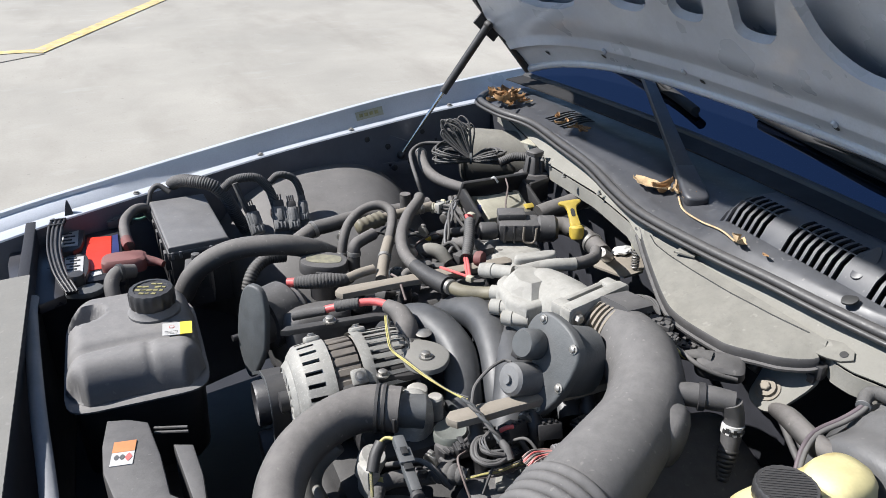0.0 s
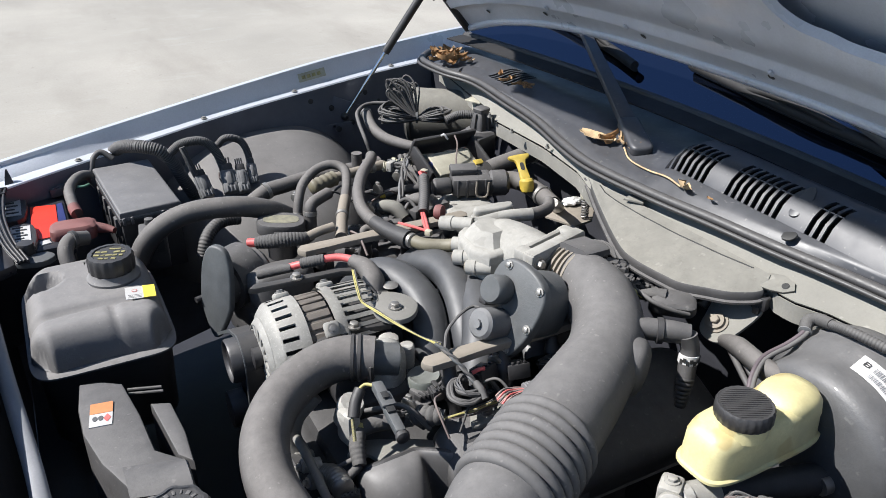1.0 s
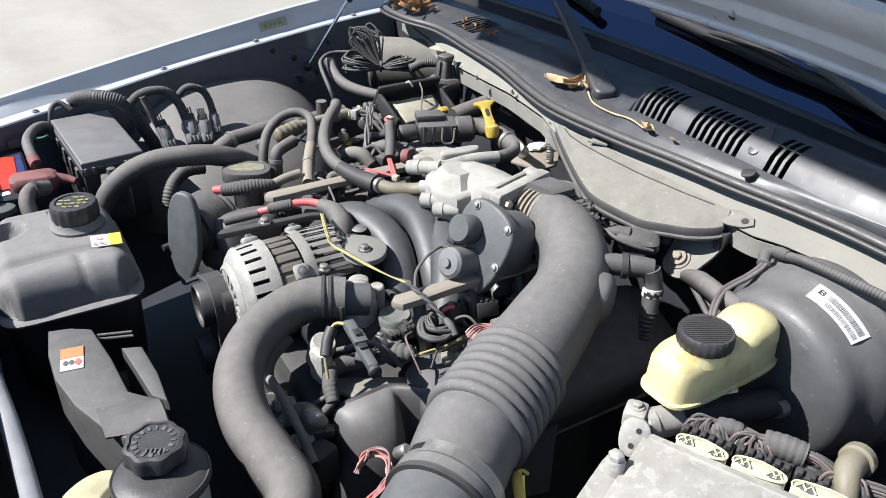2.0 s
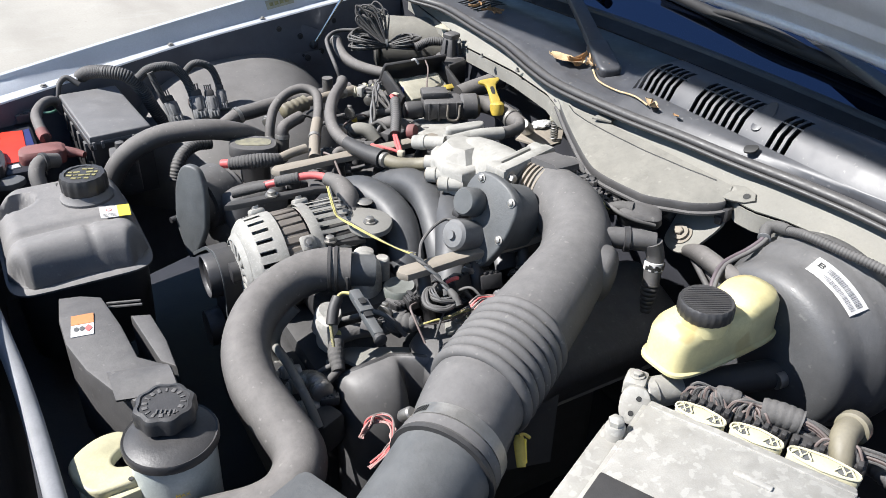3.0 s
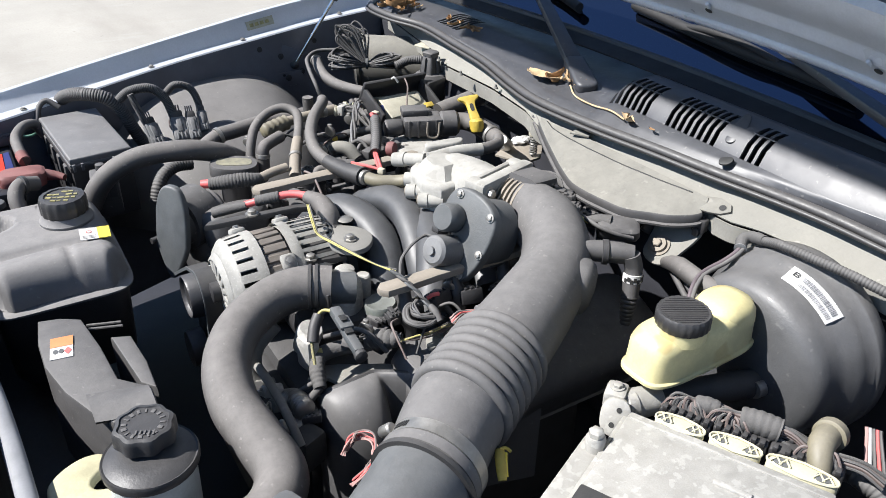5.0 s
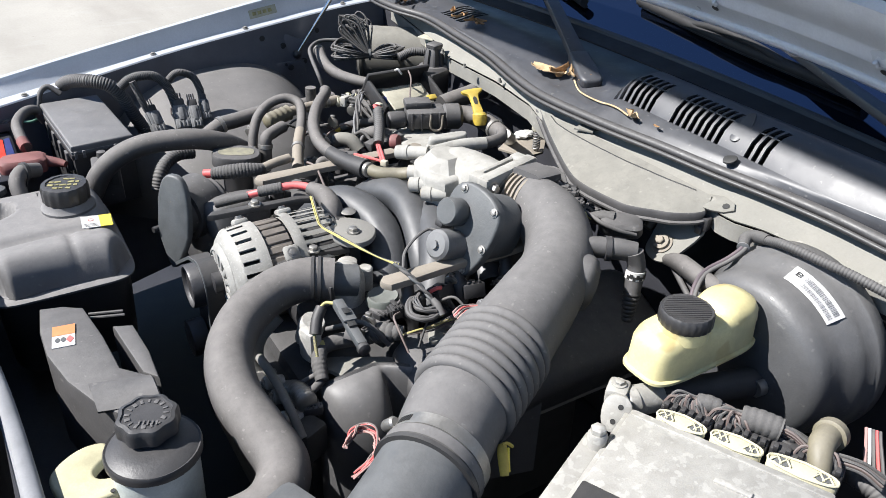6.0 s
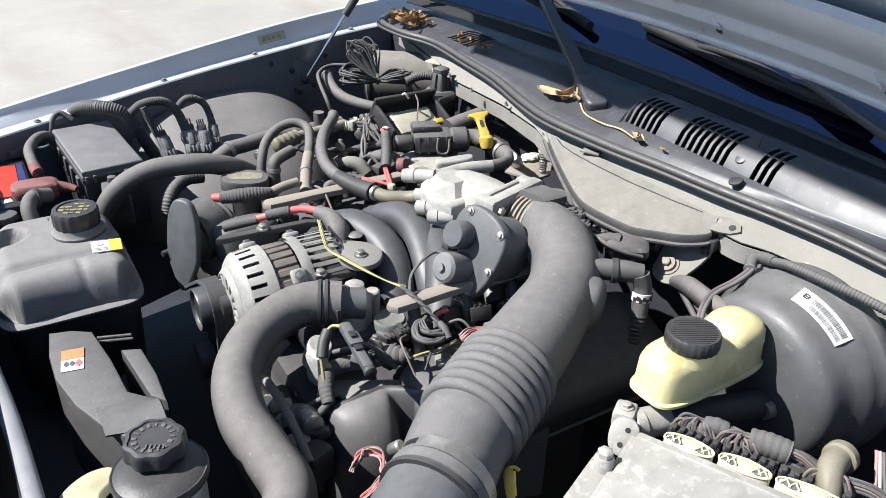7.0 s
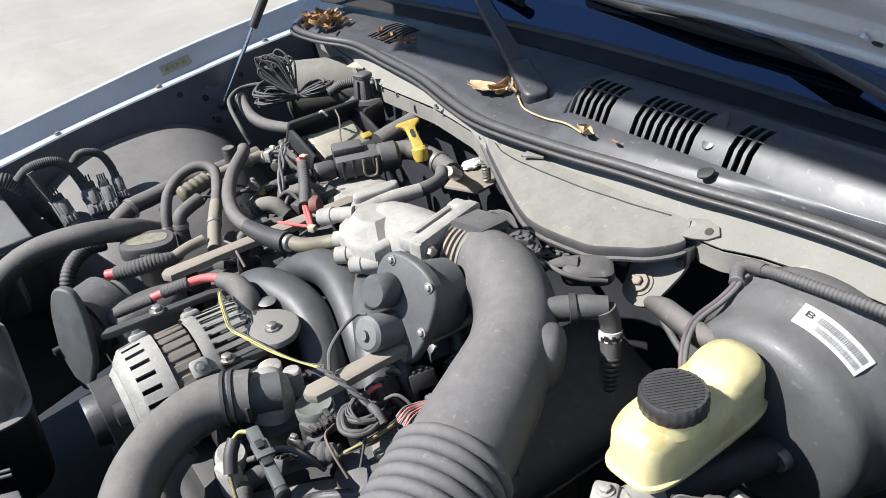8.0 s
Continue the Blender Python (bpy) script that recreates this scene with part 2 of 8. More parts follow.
def tube(pts, r, n=12, k=6, pitch=0.0, amp=0.12, squash=1.0, cap=True):
    """A hose along a smooth path; r: one radius or one for each given point; pitch: corrugations."""
    path = spline(pts, k)
    m = len(path)
    radii = [r] * len(pts) if isinstance(r, (int, float)) else list(r)
    if pitch:
        path = resample(path, pitch / 4)
        m = len(path)
    up = None
    rings = []
    for i, p in enumerate(path):
        d = (path[min(i + 1, m - 1)] - path[max(i - 1, 0)]).normalized()
        if up is None:
            up = d.orthogonal().normalized() if abs(d.z) > 0.95 else (Vector((0, 0, 1)) - d * d.z).normalized()
        up = (up - d * up.dot(d)).normalized()
        side = d.cross(up)
        f = i / (m - 1) * (len(radii) - 1)
        a = min(int(f), len(radii) - 2) if len(radii) > 1 else 0
        rr = radii[a] + (radii[min(a + 1, len(radii) - 1)] - radii[a]) * (f - a)
        if pitch:
            rr *= (1, 1 + amp * 0.7, 1 + amp, 1 + amp * 0.7)[i % 4] - amp * 0.5
        rings.append([p + (side * math.cos(2 * math.pi * q / n) + up * squash * math.sin(2 * math.pi * q / n)) * rr for q in range(n)])
    return skin(rings, cap)


def axes(origin, z, x=(1, 0, 0)):
    """A frame at origin whose z axis is z and whose x axis leans to x."""
    z = Vector(z).normalized()
    x = Vector(x)
    x = (x - z * x.dot(z))
    if x.length < 1e-4:
        x = z.orthogonal()
    x.normalize()
    y = z.cross(x)
    m = Matrix((x, y, z)).transposed().to_4x4()
    return Matrix.Translation(origin) @ m


def lathe(profile, origin, axis=(0, 0, 1), n=28, x=(1, 0, 0), lobes=0, lobe=0.0, lobe_from=-1e9):
    """A turned body; profile: (radius, height) pairs along the axis; lobes: a scalloped or ribbed rim."""
    m = axes(origin, axis, x)
    rings = []
    for r, h in profile:
        ring = []
        for q in range(n):
            a = 2 * math.pi * q / n
            rr = r * (1 + (lobe * math.cos(lobes * a) if lobes and h >= lobe_from else 0))
            ring.append(m @ Vector((rr * math.cos(a), rr * math.sin(a), h)))
        rings.append(ring)
    return skin(rings)


def box(c, s, bev=0.003, rot=None, seg=2):
    """A box with rounded edges about c; rot: a matrix or degrees about z."""
    bm = bmesh.new()
    bmesh.ops.create_cube(bm, size=1.0)
    bmesh.ops.scale(bm, vec=s, verts=bm.verts)
    if bev:
        bmesh.ops.bevel(bm, geom=list(bm.edges), offset=min(bev, min(s) * 0.45), segments=seg, affect='EDGES', profile=0.5)
    if rot is None:
        m = Matrix.Translation(c)
    elif isinstance(rot, (int, float)):
        m = Matrix.Translation(c) @ Matrix.Rotation(radians(rot), 4, 'Z')
    else:
        m = Matrix.Translation(c) @ rot.to_4x4()
    bmesh.ops.transform(bm, matrix=m, verts=bm.verts)
    return bm


def slab(poly, h, m=None, bev=0.002, seg=2):
    """A plate of height h over a flat outline, in the frame m, its upper rim rounded."""
    bm = bmesh.new()
    vs = [bm.verts.new((p[0], p[1], 0)) for p in poly]
    f = bm.faces.new(vs)
    bmesh.ops.recalc_face_normals(bm, faces=[f])
    if f.normal.z < 0:
        f.normal_flip()
    ex = bmesh.ops.extrude_face_region(bm, geom=[f])
    top = [v for v in ex["geom"] if isinstance(v, bmesh.types.BMVert)]
    bmesh.ops.translate(bm, vec=(0, 0, h), verts=top)
    if bev:
        edges = [e for e in bm.edges if all(v in top for v in e.verts)]
        bmesh.ops.bevel(bm, geom=edges, offset=bev, segments=seg, affect='EDGES', profile=0.5)
    bmesh.ops.recalc_face_normals(bm, faces=bm.faces)
    if m is not None:
        bmesh.ops.transform(bm, matrix=m, verts=bm.verts)
    return bm


def rounded(poly, k=4):
    """A closed outline smoothed through its points."""
    p = [Vector((q[0], q[1])) for q in poly]
    n = len(p)
    out = []
    for i in range(n):
        a, b, c, d = p[i - 1], p[i], p[(i + 1) % n], p[(i + 2) % n]
        for j in range(k):
            t = j / k
            out.append(0.5 * (2 * b + (c - a) * t + (2 * a - 5 * b + 4 * c - d) * t * t + (3 * b - a - 3 * c + d) * t ** 3))
    return out


def oval(a, b, n=24, p=2.0):
    """A superellipse outline."""
    out = []
    for i in range(n):
        t = 2 * math.pi * i / n
        c, s = math.cos(t), math.sin(t)
        out.append((a * math.copysign(abs(c) ** (2 / p), c), b * math.copysign(abs(s) ** (2 / p), s)))
    return out


def pillow(layers, m, n=32, p=4.0):
    """A moulded body of rounded-rectangle layers: (half x, half y, z, dx, dy) from below upward."""
    rings = []
    for a, b, z, dx, dy in layers:
        rings.append([m @ Vector((u + dx, v + dy, z)) for u, v in oval(a, b, n, p)])
    return skin(rings)


def union(*bms):
    """All the meshes in one."""
    out = bmesh.new()
    for b in bms:
        me = bpy.data.meshes.new("tmp")
        b.to_mesh(me)
        out.from_mesh(me)
        b.free()
        bpy.data.meshes.remove(me)
    return out


def mesh_ob(name, bm, material, sharp=38):
    me = bpy.data.meshes.new(name)
    bm.to_mesh(me)
    bm.free()
    me.materials.append(material)
    me.shade_smooth()
    me.set_sharp_from_angle(angle=radians(sharp))
    return new(name, me)


def part(name, bm, material, parent, label="", sharp=38):
    ob = mesh_ob(name, bm, material, sharp)
    ob.parent = parent
    if parent.parent is None:
        ob.matrix_parent_inverse = Matrix.Translation(-parent.location)
    return tagged(ob, label)


def thing(name, base, label, category, group="", kind=""):
    ob = new(name)
    ob.empty_display_size = 0.02
    ob.location = base
    return tagged(ob, label, category, group, kind)


def solo(name, bm, material, label, category, group="", kind="", sharp=38):
    return tagged(mesh_ob(name, bm, material, sharp), label, category, group, kind)


def bolt(origin, axis=(0, 0, 1), r=0.007, h=0.006):
    """A hexagon head on a washer."""
    return union(lathe(((r * 1.5, 0), (r * 1.5, h * 0.3), (r * 1.0, h * 0.35)), origin, axis, 16),
                 lathe(((r, h * 0.25), (r, h * 0.9), (r * 0.8, h)), origin, axis, 6))


def sheet(fn, us, vs, thick=0.0):
    """A surface fn(u, v) over two lists of parameters, with an optional thickness."""
    bm = bmesh.new()
    g = [[bm.verts.new(fn(u, v)) for v in vs] for u in us]
    for i in range(len(us) - 1):
        for j in range(len(vs) - 1):
            bm.faces.new((g[i][j], g[i + 1][j], g[i + 1][j + 1], g[i][j + 1]))
    bmesh.ops.recalc_face_normals(bm, faces=bm.faces)
    if thick:
        bmesh.ops.solidify(bm, geom=list(bm.faces), thickness=thick)
        bmesh.ops.recalc_face_normals(bm, faces=bm.faces)
    return bm


def lin(a, b, n):
    return [a + (b - a) * i / (n - 1) for i in range(n)]


def curve1(keys, x):
    """Smooth interpolation through (x, value) keys."""
    if x <= keys[0][0]:
        return keys[0][1]
    for (a, p), (b, q) in zip(keys, keys[1:]):
        if x <= b:
            f = (x - a) / (b - a)
            f = f * f * (3 - 2 * f)
            return p + (q - p) * f
    return keys[-1][1]


def line1(keys, x):
    """Straight interpolation through (x, value) keys, carried on past the ends."""
    for i in range(len(keys) - 1):
        if x <= keys[i + 1][0] or i == len(keys) - 2:
            (a, p), (b, q) = keys[i], keys[i + 1]
            return p + (q - p) * (x - a) / (b - a)


# ---- the lot ----
ground = solo("ground", sheet(lambda u, v: Vector((u, v, 0)), [-900, -60, -12, -4, 0, 4, 12, 60, 900], [-900, -60, -12, -4, 0, 4, 12, 60, 900]),
              CONCRETE, "pale sunlit concrete of a car park, stained", "ground", kind="structure")


def stripe(a, b, w, z0=0.004):
    a, b = Vector(a), Vector(b)
    d = (b - a).normalized()
    s = Vector((-d.y, d.x)) * w / 2
    return slab([a - s, b - s, b + s, a + s], 0.002, Matrix.Translation((0, 0, z0)), 0)


solo("lane_line", union(stripe((-4.5, 8.05), (-0.55, 7.86), 0.13), stripe((-0.60, 7.76), (1.9, 13.2), 0.15, 0.0062)), LINEPAINT,
     "worn yellow parking line painted on the concrete", "road marking", kind="structure")
solo("expansion_joint", stripe((-0.52, 7.70), (-2.2, 6.55), 0.02), CRACK,
     "dark joint line in the concrete", "ground joint", kind="structure")

# ---- car body ----
CY = 0.975                                    # the car's centre line
RIDGE_Y = ((-0.45, 1.66), (-0.22, 1.73), (0.107, 1.80), (0.363, 1.838), (0.62, 1.87), (0.966, 1.905), (1.5, 1.93))
RIDGE_Z = ((-0.45, 0.815), (-0.22, 0.85), (0.107, 0.89), (0.363, 0.924), (0.62, 0.957), (0.966, 0.985), (1.5, 1.0))
LIP_Y = ((-0.45, 1.58), (-0.15, 1.675), (0.097, 1.755), (0.353, 1.805), (0.757, 1.85), (1.1, 1.87), (1.5, 1.88))
LIP_Z = ((-0.45, 0.79), (-0.15, 0.832), (0.097, 0.85), (0.353, 0.881), (0.757, 0.921), (1.1, 0.94), (1.5, 0.95))


def smooth_key(keys, x):
    return sum(line1(keys, x + d) for d in (-0.08, -0.04, 0, 0.04, 0.08)) / 5


def fender_section(x, mirror=False):
    ry, rz = smooth_key(RIDGE_Y, x), smooth_key(RIDGE_Z, x)
    ly, lz = smooth_key(LIP_Y, x), smooth_key(LIP_Z, x)
    sec = [(ry + 0.055, 0.45), (ry + 0.06, rz - 0.2), (ry + 0.045, rz - 0.08), (ry + 0.018, rz - 0.018), (ry + 0.008, rz - 0.0015),
           (ry, rz), (ry - 0.005, rz - 0.002), (ry - 0.006, rz - 0.010), (ly + 0.5 * (ry - ly) + 0.004, lz + 0.007), (ly + 0.5 * (ry - ly) - 0.002, lz), (ly - 0.008, lz - 0.001), (ly - 0.010, lz - 0.004)]
    return [Vector((x, 2 * CY - y if mirror else y, z)) for y, z in sec]


def fender_panel(mirror):
    xs = lin(-0.45, 1.5, 44)
    bm = skin([fender_section(x, mirror) for x in xs], cap=False, closed=False)
    bmesh.ops.solidify(bm, geom=list(bm.faces), thickness=0.0012)
    bmesh.ops.recalc_face_normals(bm, faces=bm.faces)
    return bm


fender = thing("front_fender", (0.5, 1.9, 0.45), "silver-blue painted front fender panel with bolted inner lip", "car fender")
part("skin", fender_panel(False), PAINT, fender)
for x in (-0.32, 0.03, 0.30, 0.52, 0.78):
    part("fender_bolt", bolt((x, smooth_key(LIP_Y, x) + 0.003, smooth_key(LIP_Z, x) + 0.001), r=0.0045, h=0.004), DUSTMETAL, fender)
lab_m = axes((0.573, smooth_key(LIP_Y, 0.573) + 0.5 * (smooth_key(RIDGE_Y, 0.573) - smooth_key(LIP_Y, 0.573)) + 0.0040, 0.925), (0, -0.98, 0.30), (1, 0.10, 0.11))
sticker = part("sticker", slab([(-0.034, -0.010), (0.034, -0.010), (0.034, 0.010), (-0.034, 0.010)], 0.0012, lab_m, 0), mat("faded_sticker_paper", (0.34, 0.34, 0.27), 0.6, var=0.15, scale=80, bump=0.05), fender, "faded yellowish paper sticker with unreadable print")
for i in range(4):
    part("print_bar", slab([(-0.026 + 0.013 * i, -0.004), (-0.017 + 0.013 * i, -0.004), (-0.017 + 0.013 * i, 0.004), (-0.026 + 0.013 * i, 0.004)], 0.0016, lab_m, 0), FADEDYEL, sticker)
near_fender = thing("front_fender", (0.5, 0.05, 0.45), "silver-blue painted front fender panel on the driver side", "car fender")
part("skin", fender_panel(True), PAINT, near_fender)


def apron(mirror):
    def fn(u, v):
        y = smooth_key(LIP_Y, u) - 0.006 - 0.02 * v
        return Vector((u, 2 * CY - y if mirror else y, smooth_key(LIP_Z, u) - 0.003 - 0.5 * v))
    return sheet(fn, lin(-0.45, 1.2, 30), lin(0, 1, 8), 0.002)


solo("inner_apron", apron(False), APRON_SHADED, "inner fender apron, its shade put into the blue-grey colour", "car body panel", kind="structure")
solo("inner_apron", apron(True), APRON_SHADED, "inner fender apron on the driver side, coloured blue-grey as in shade", "car body panel", kind="structure")


def wheelhouse():
    def fn(u, v):
        a = math.pi * u
        r = math.sin(v * math.pi / 2) ** 0.9
        dx, dy = -math.cos(a) * r, math.sin(a) * r
        k = max(0.0, 1 - abs(dx) ** 2.6 - abs(dy) ** 2.2)
        return Vector((0.430 + (0.270 if dx > 0 else 0.330) * dx, 1.835 - 0.42 * dy, 0.483 + 0.345 * k ** (1 / 2.2)))
    return sheet(fn, lin(0, 1, 40), lin(0.02, 1, 26))


wheel = thing("wheel_housing", (0.5, 1.7, 0.5), "rounded dusty black wheel housing bulging into the engine bay", "car body panel")
part("dome", wheelhouse(), WHEELMAT, wheel, "", 60)
part("pinch_flange", box((0.42, 1.822, 0.79), (0.48, 0.006, 0.035), 0.002), APRON_SHADED, wheel, "painted seam flange")
for x in (0.28, 0.43, 0.62):
    part("rivet", lathe(((0.008, 0), (0.0075, 0.003), (0.003, 0.0045)), (x, 1.815, 0.795), (0, -1, 0), 12), PLASTIC_CLEAN, wheel)

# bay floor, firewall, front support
# floor and firewall take the shade colour, so they stay dark in sun
solo("bay_floor", box((0.35, CY, 0.28), (1.3, 1.85, 0.03), 0.005), SHADEMETAL, "floor of the engine bay, coloured near-black as in shade", "car body panel", kind="structure")
# added box, itself unseen: keeps bright ground from showing through the vent slots
solo("slot_backing_box", box((1.24, CY, 0.62), (0.36, 1.70, 0.70), 0.01), DARKMETAL, "unseen dark box added below the windshield to block the bright ground", "car body panel", kind="structure")
solo("firewall", box((0.90, CY, 0.60), (0.02, 1.78, 0.60), 0.004), SHADEMETAL, "firewall behind the engine, its deep shade put into the colour", "car body panel", kind="structure")
front = thing("radiator_support", (-0.22, CY, 0.5), "grey painted radiator support panel at the front of the bay", "car body panel")
part("top_panel", sheet(lambda u, v: Vector((-0.155 - 0.2 * u - 0.02 * math.cos((v - CY) * 2.0) * 0, v, 0.845 - 0.03 * u * u)), lin(0, 1, 8), lin(0.2, 1.42, 30), 0.003), DUSTMETAL, front)
# wall coloured as dark as the shade behind the support
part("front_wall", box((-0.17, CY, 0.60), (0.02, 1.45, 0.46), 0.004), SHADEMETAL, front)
solo("hood_seal_strip", tube([(-0.16, 1.42, 0.80), (-0.158, 1.34, 0.803), (-0.138, 1.09, 0.803), (-0.115, 0.86, 0.80), (-0.105, 0.66, 0.80), (-0.10, 0.45, 0.80)], 0.0105, 12, squash=0.7),
     mat("pale_strip", (0.20, 0.21, 0.23), 0.5, dust=0.25, scale=20), "pale dusty rubber strip along the radiator support", "seal strip")

# ---- hood, propped open ----
HA = radians(42.35)
HX, HZ, HL = 0.945, 1.077, 1.28
HN = Vector((-math.sin(HA), 0, -math.cos(HA)))    # the way the underside faces


def hood_point(s, w, out=0.0):
    """s metres from the rear edge, w metres across from the centre line, out towards the underside's face."""
    bow = 0.035 * (1 - (w / 0.78) ** 2)
    x = HX - math.cos(HA) * s - 0.012 * (w / 0.78) ** 2 * max(0.0, 1 - s / 0.5)
    z = HZ + math.sin(HA) * s - 0.060 * (abs(w) / 0.78) ** 4 * max(0.0, 1 - s / 0.6)
    return Vector((x, CY + w, z)) - HN * (bow + 0.03 * math.sin(math.pi * min(1, s / HL))) + HN * out


def pit(s, w, s0, s1, w0, w1, soft=0.02):
    f = min((s - s0) / soft, (s1 - s) / soft, (w - w0) / soft, (w1 - w) / soft, 1.0)
    f = max(0.0, f)
    return f * f * (3 - 2 * f)


def hood_relief(s, w):
    d = 0.012 * max(0.0, 1 - abs(s - 0.072) / 0.012)             # raised hem behind the lip
    d -= 0.006 * max(0.0, min(1.0, (0.06 - s) / 0.01))
    d += 0.008 * math.exp(-((s - 0.14) / 0.04) ** 2)
    return d


# openings of the inner frame: from s, to s, from w, to w, slant
OPENINGS = ((0.200, 0.40, 0.17, 0.29, 0.5), (0.205, 0.42, 0.03, 0.115, 0.5), (0.195, 0.45, -0.105, -0.02, 0.5), (0.175, 0.82, -0.62, -0.16, 0.15),
            (0.48, 0.82, 0.0, 0.30, 0.0), (0.175, 0.82, 0.36, 0.64, -0.15), (0.95, 1.15, -0.5, 0.5, 0.0))


def in_opening(s, w):
    for s0, s1, w0, w1, slant in OPENINGS:
        c, h = (w0 + w1) / 2, (w1 - w0) / 2
        u = (w - c + slant * (s - s0)) / h
        v = (2 * s - s0 - s1) / (s1 - s0)
        if abs(u) ** 5 + abs(v) ** 5 < 1:
            return True
    return False


def hood_inner():
    us, vs = lin(0.0, HL, 150), lin(-0.77, 0.77, 170)
    bm = bmesh.new()
    g = [[bm.verts.new(hood_point(u, v, hood_relief(u, v))) for v in vs] for u in us]
    for i in range(len(us) - 1):
        for j in range(len(vs) - 1):
            if not in_opening((us[i] + us[i + 1]) / 2, (vs[j] + vs[j + 1]) / 2):
                bm.faces.new((g[i][j], g[i + 1][j], g[i + 1][j + 1], g[i][j + 1]))
    bmesh.ops.delete(bm, geom=[v for v in bm.verts if not v.link_faces], context='VERTS')
    rim = [e for e in bm.edges if e.is_boundary]
    for _ in range(6):                                   # even out the cut edges
        moved = {}
        for v in bm.verts:
            ns = [e.other_vert(v).co for e in v.link_edges if e.is_boundary]
            if len(ns) == 2:
                moved[v] = (ns[0] + ns[1]) * 0.25 + v.co * 0.5
        for v, c in moved.items():
            v.co = c
    ex = bmesh.ops.extrude_edge_only(bm, edges=rim)
    bmesh.ops.translate(bm, vec=-HN * 0.014, verts=[v for v in ex["geom"] if isinstance(v, bmesh.types.BMVert)])
    bmesh.ops.delete(bm, geom=[v for v in bm.verts if not v.link_faces], context='VERTS')
    bmesh.ops.recalc_face_normals(bm, faces=bm.faces)
    return bm


hood = thing("car_hood", (HX, CY, HZ), "open silver-grey car hood, its ribbed underside facing down", "car hood")
part("inner_panel", hood_inner(), HOODPAINT, hood, "dull grey ribbed hood underside", 50)
part("outer_skin", sheet(lambda u, v: hood_point(u, v, -0.040 + 0.035 * max(0.0, abs(v) / 0.78 - 0.9) * 10), lin(-0.012, HL + 0.012, 24), lin(-0.785, 0.785, 30), 0.0012), PAINT, hood, "silver-blue hood top", 50)
for w in (-0.775, 0.775):
    part("side_hem", tube([hood_point(s, w, -0.006) for s in lin(-0.005, HL, 14)], 0.011, 10, 3), PLASTIC_CLEAN, hood, "dark folded side edge")
part("rear_hem", tube([hood_point(-0.004, w, -0.008) for w in lin(-0.775, 0.775, 16)], 0.010, 10, 3), HOODPAINT, hood)
for w in (-0.69, -0.412, -0.118, 0.168, 0.456, 0.66):
    p = hood_point(0.032, w, -0.0045)
    part("drain_hole", lathe(((0.006, 0.0), (0.006, 0.0006), (0.004, 0.001)), p, HN, 14), INK_AND_SHADE, hood)
for w in (-0.42, -0.15, 0.17, 0.4):
    part("seam_clip", box(hood_point(0.075, w, 0.012), (0.012, 0.006, 0.006), 0.002, Matrix.Rotation(HA, 3, 'Y')), HOODPAINT, hood)

strut = thing("hood_strut", (0.648, 1.835, 0.805), "black gas strut with polished rod propping the hood", "gas strut")
sa, sb = Vector((0.640, 1.822, 0.822)), hood_point(0.145, 0.768, 0.012)
mid = sa.lerp(sb, 0.50)
part("rod", tube([sa, mid], 0.0042, 12), CHROME, strut, "polished steel rod")
part("cylinder", tube([mid, sb], 0.0095, 16), PLASTIC_CLEAN, strut, "black strut cylinder")
part("ball_end", union(lathe(((0.004, -0.012), (0.009, -0.008), (0.011, 0), (0.009, 0.008), (0.004, 0.012)), sa, (0, -1, 0), 14)), RUBBER_DARK, strut)
part("ball_end", union(lathe(((0.004, -0.012), (0.009, -0.008), (0.011, 0), (0.009, 0.008), (0.004, 0.012)), sb, (0, -1, 0), 14)), RUBBER_DARK, strut)
part("upper_bracket", box(sb + Vector((0.01, 0.012, 0.0)), (0.07, 0.006, 0.05), 0.002, Matrix.Rotation(HA, 3, 'Y')), PLASTIC_CLEAN, strut)
part("lower_bracket", box((0.633, 1.826, 0.825), (0.075, 0.004, 0.075), 0.002, Matrix.Rotation(radians(25), 3, 'Y')), APRON_SHADED, strut)
for dx, dz in ((-0.026, 0.022), (0.026, -0.022), (-0.022, -0.024)):
    part("bracket_bolt", bolt((0.633 + dx, 1.824, 0.825 + dz), (0, -1, 0), 0.005, 0.005), DARKMETAL, strut)
# raised dark discs painted for the shade of round holes
for x, z in ((0.70, 0.870), (0.735, 0.845), (0.555, 0.872)):
    solo("apron_hole_disc", lathe(((0.007, 0), (0.0065, 0.002), (0.003, 0.003)), (x, smooth_key(LIP_Y, x) - 0.008, z), (0, -1, 0), 14), INK_AND_SHADE, "small dark disc drawn for a shaded hole in the inner apron", "plug", "apron plugs")

# ---- cowl, seal and windshield ----
def cowl_z(x, y):
    hump = curve1(((0.78, 0.952), (0.815, 0.957), (0.848, 0.970), (0.872, 1.002), (0.890, 1.009), (0.93, 1.010), (0.97, 0.992), (1.0, 0.985), (1.1, 0.985)), x)
    flat = curve1(((0.78, 0.948), (0.83, 0.954), (0.88, 0.964), (0.93, 0.972), (1.0, 0.965), (1.1, 0.985)), x)
    f = curve1(((0.925, 1.0), (0.975, 0.0)), y)
    return flat + (hump - flat) * f


SLOTS = []                                        # (y0, y1, x0, x1) of every vent slot
for y_start, n_slots in ((0.948, 7), (0.821, 8), (0.675, 3), (1.545, 7)):
    for i in range(n_slots):
        y1 = y_start - 0.0128 * i
        SLOTS.append((y1 - 0.0080, y1, 0.853 if y_start < 1 else 0.875, 0.905 if y_start < 1 else 0.945))


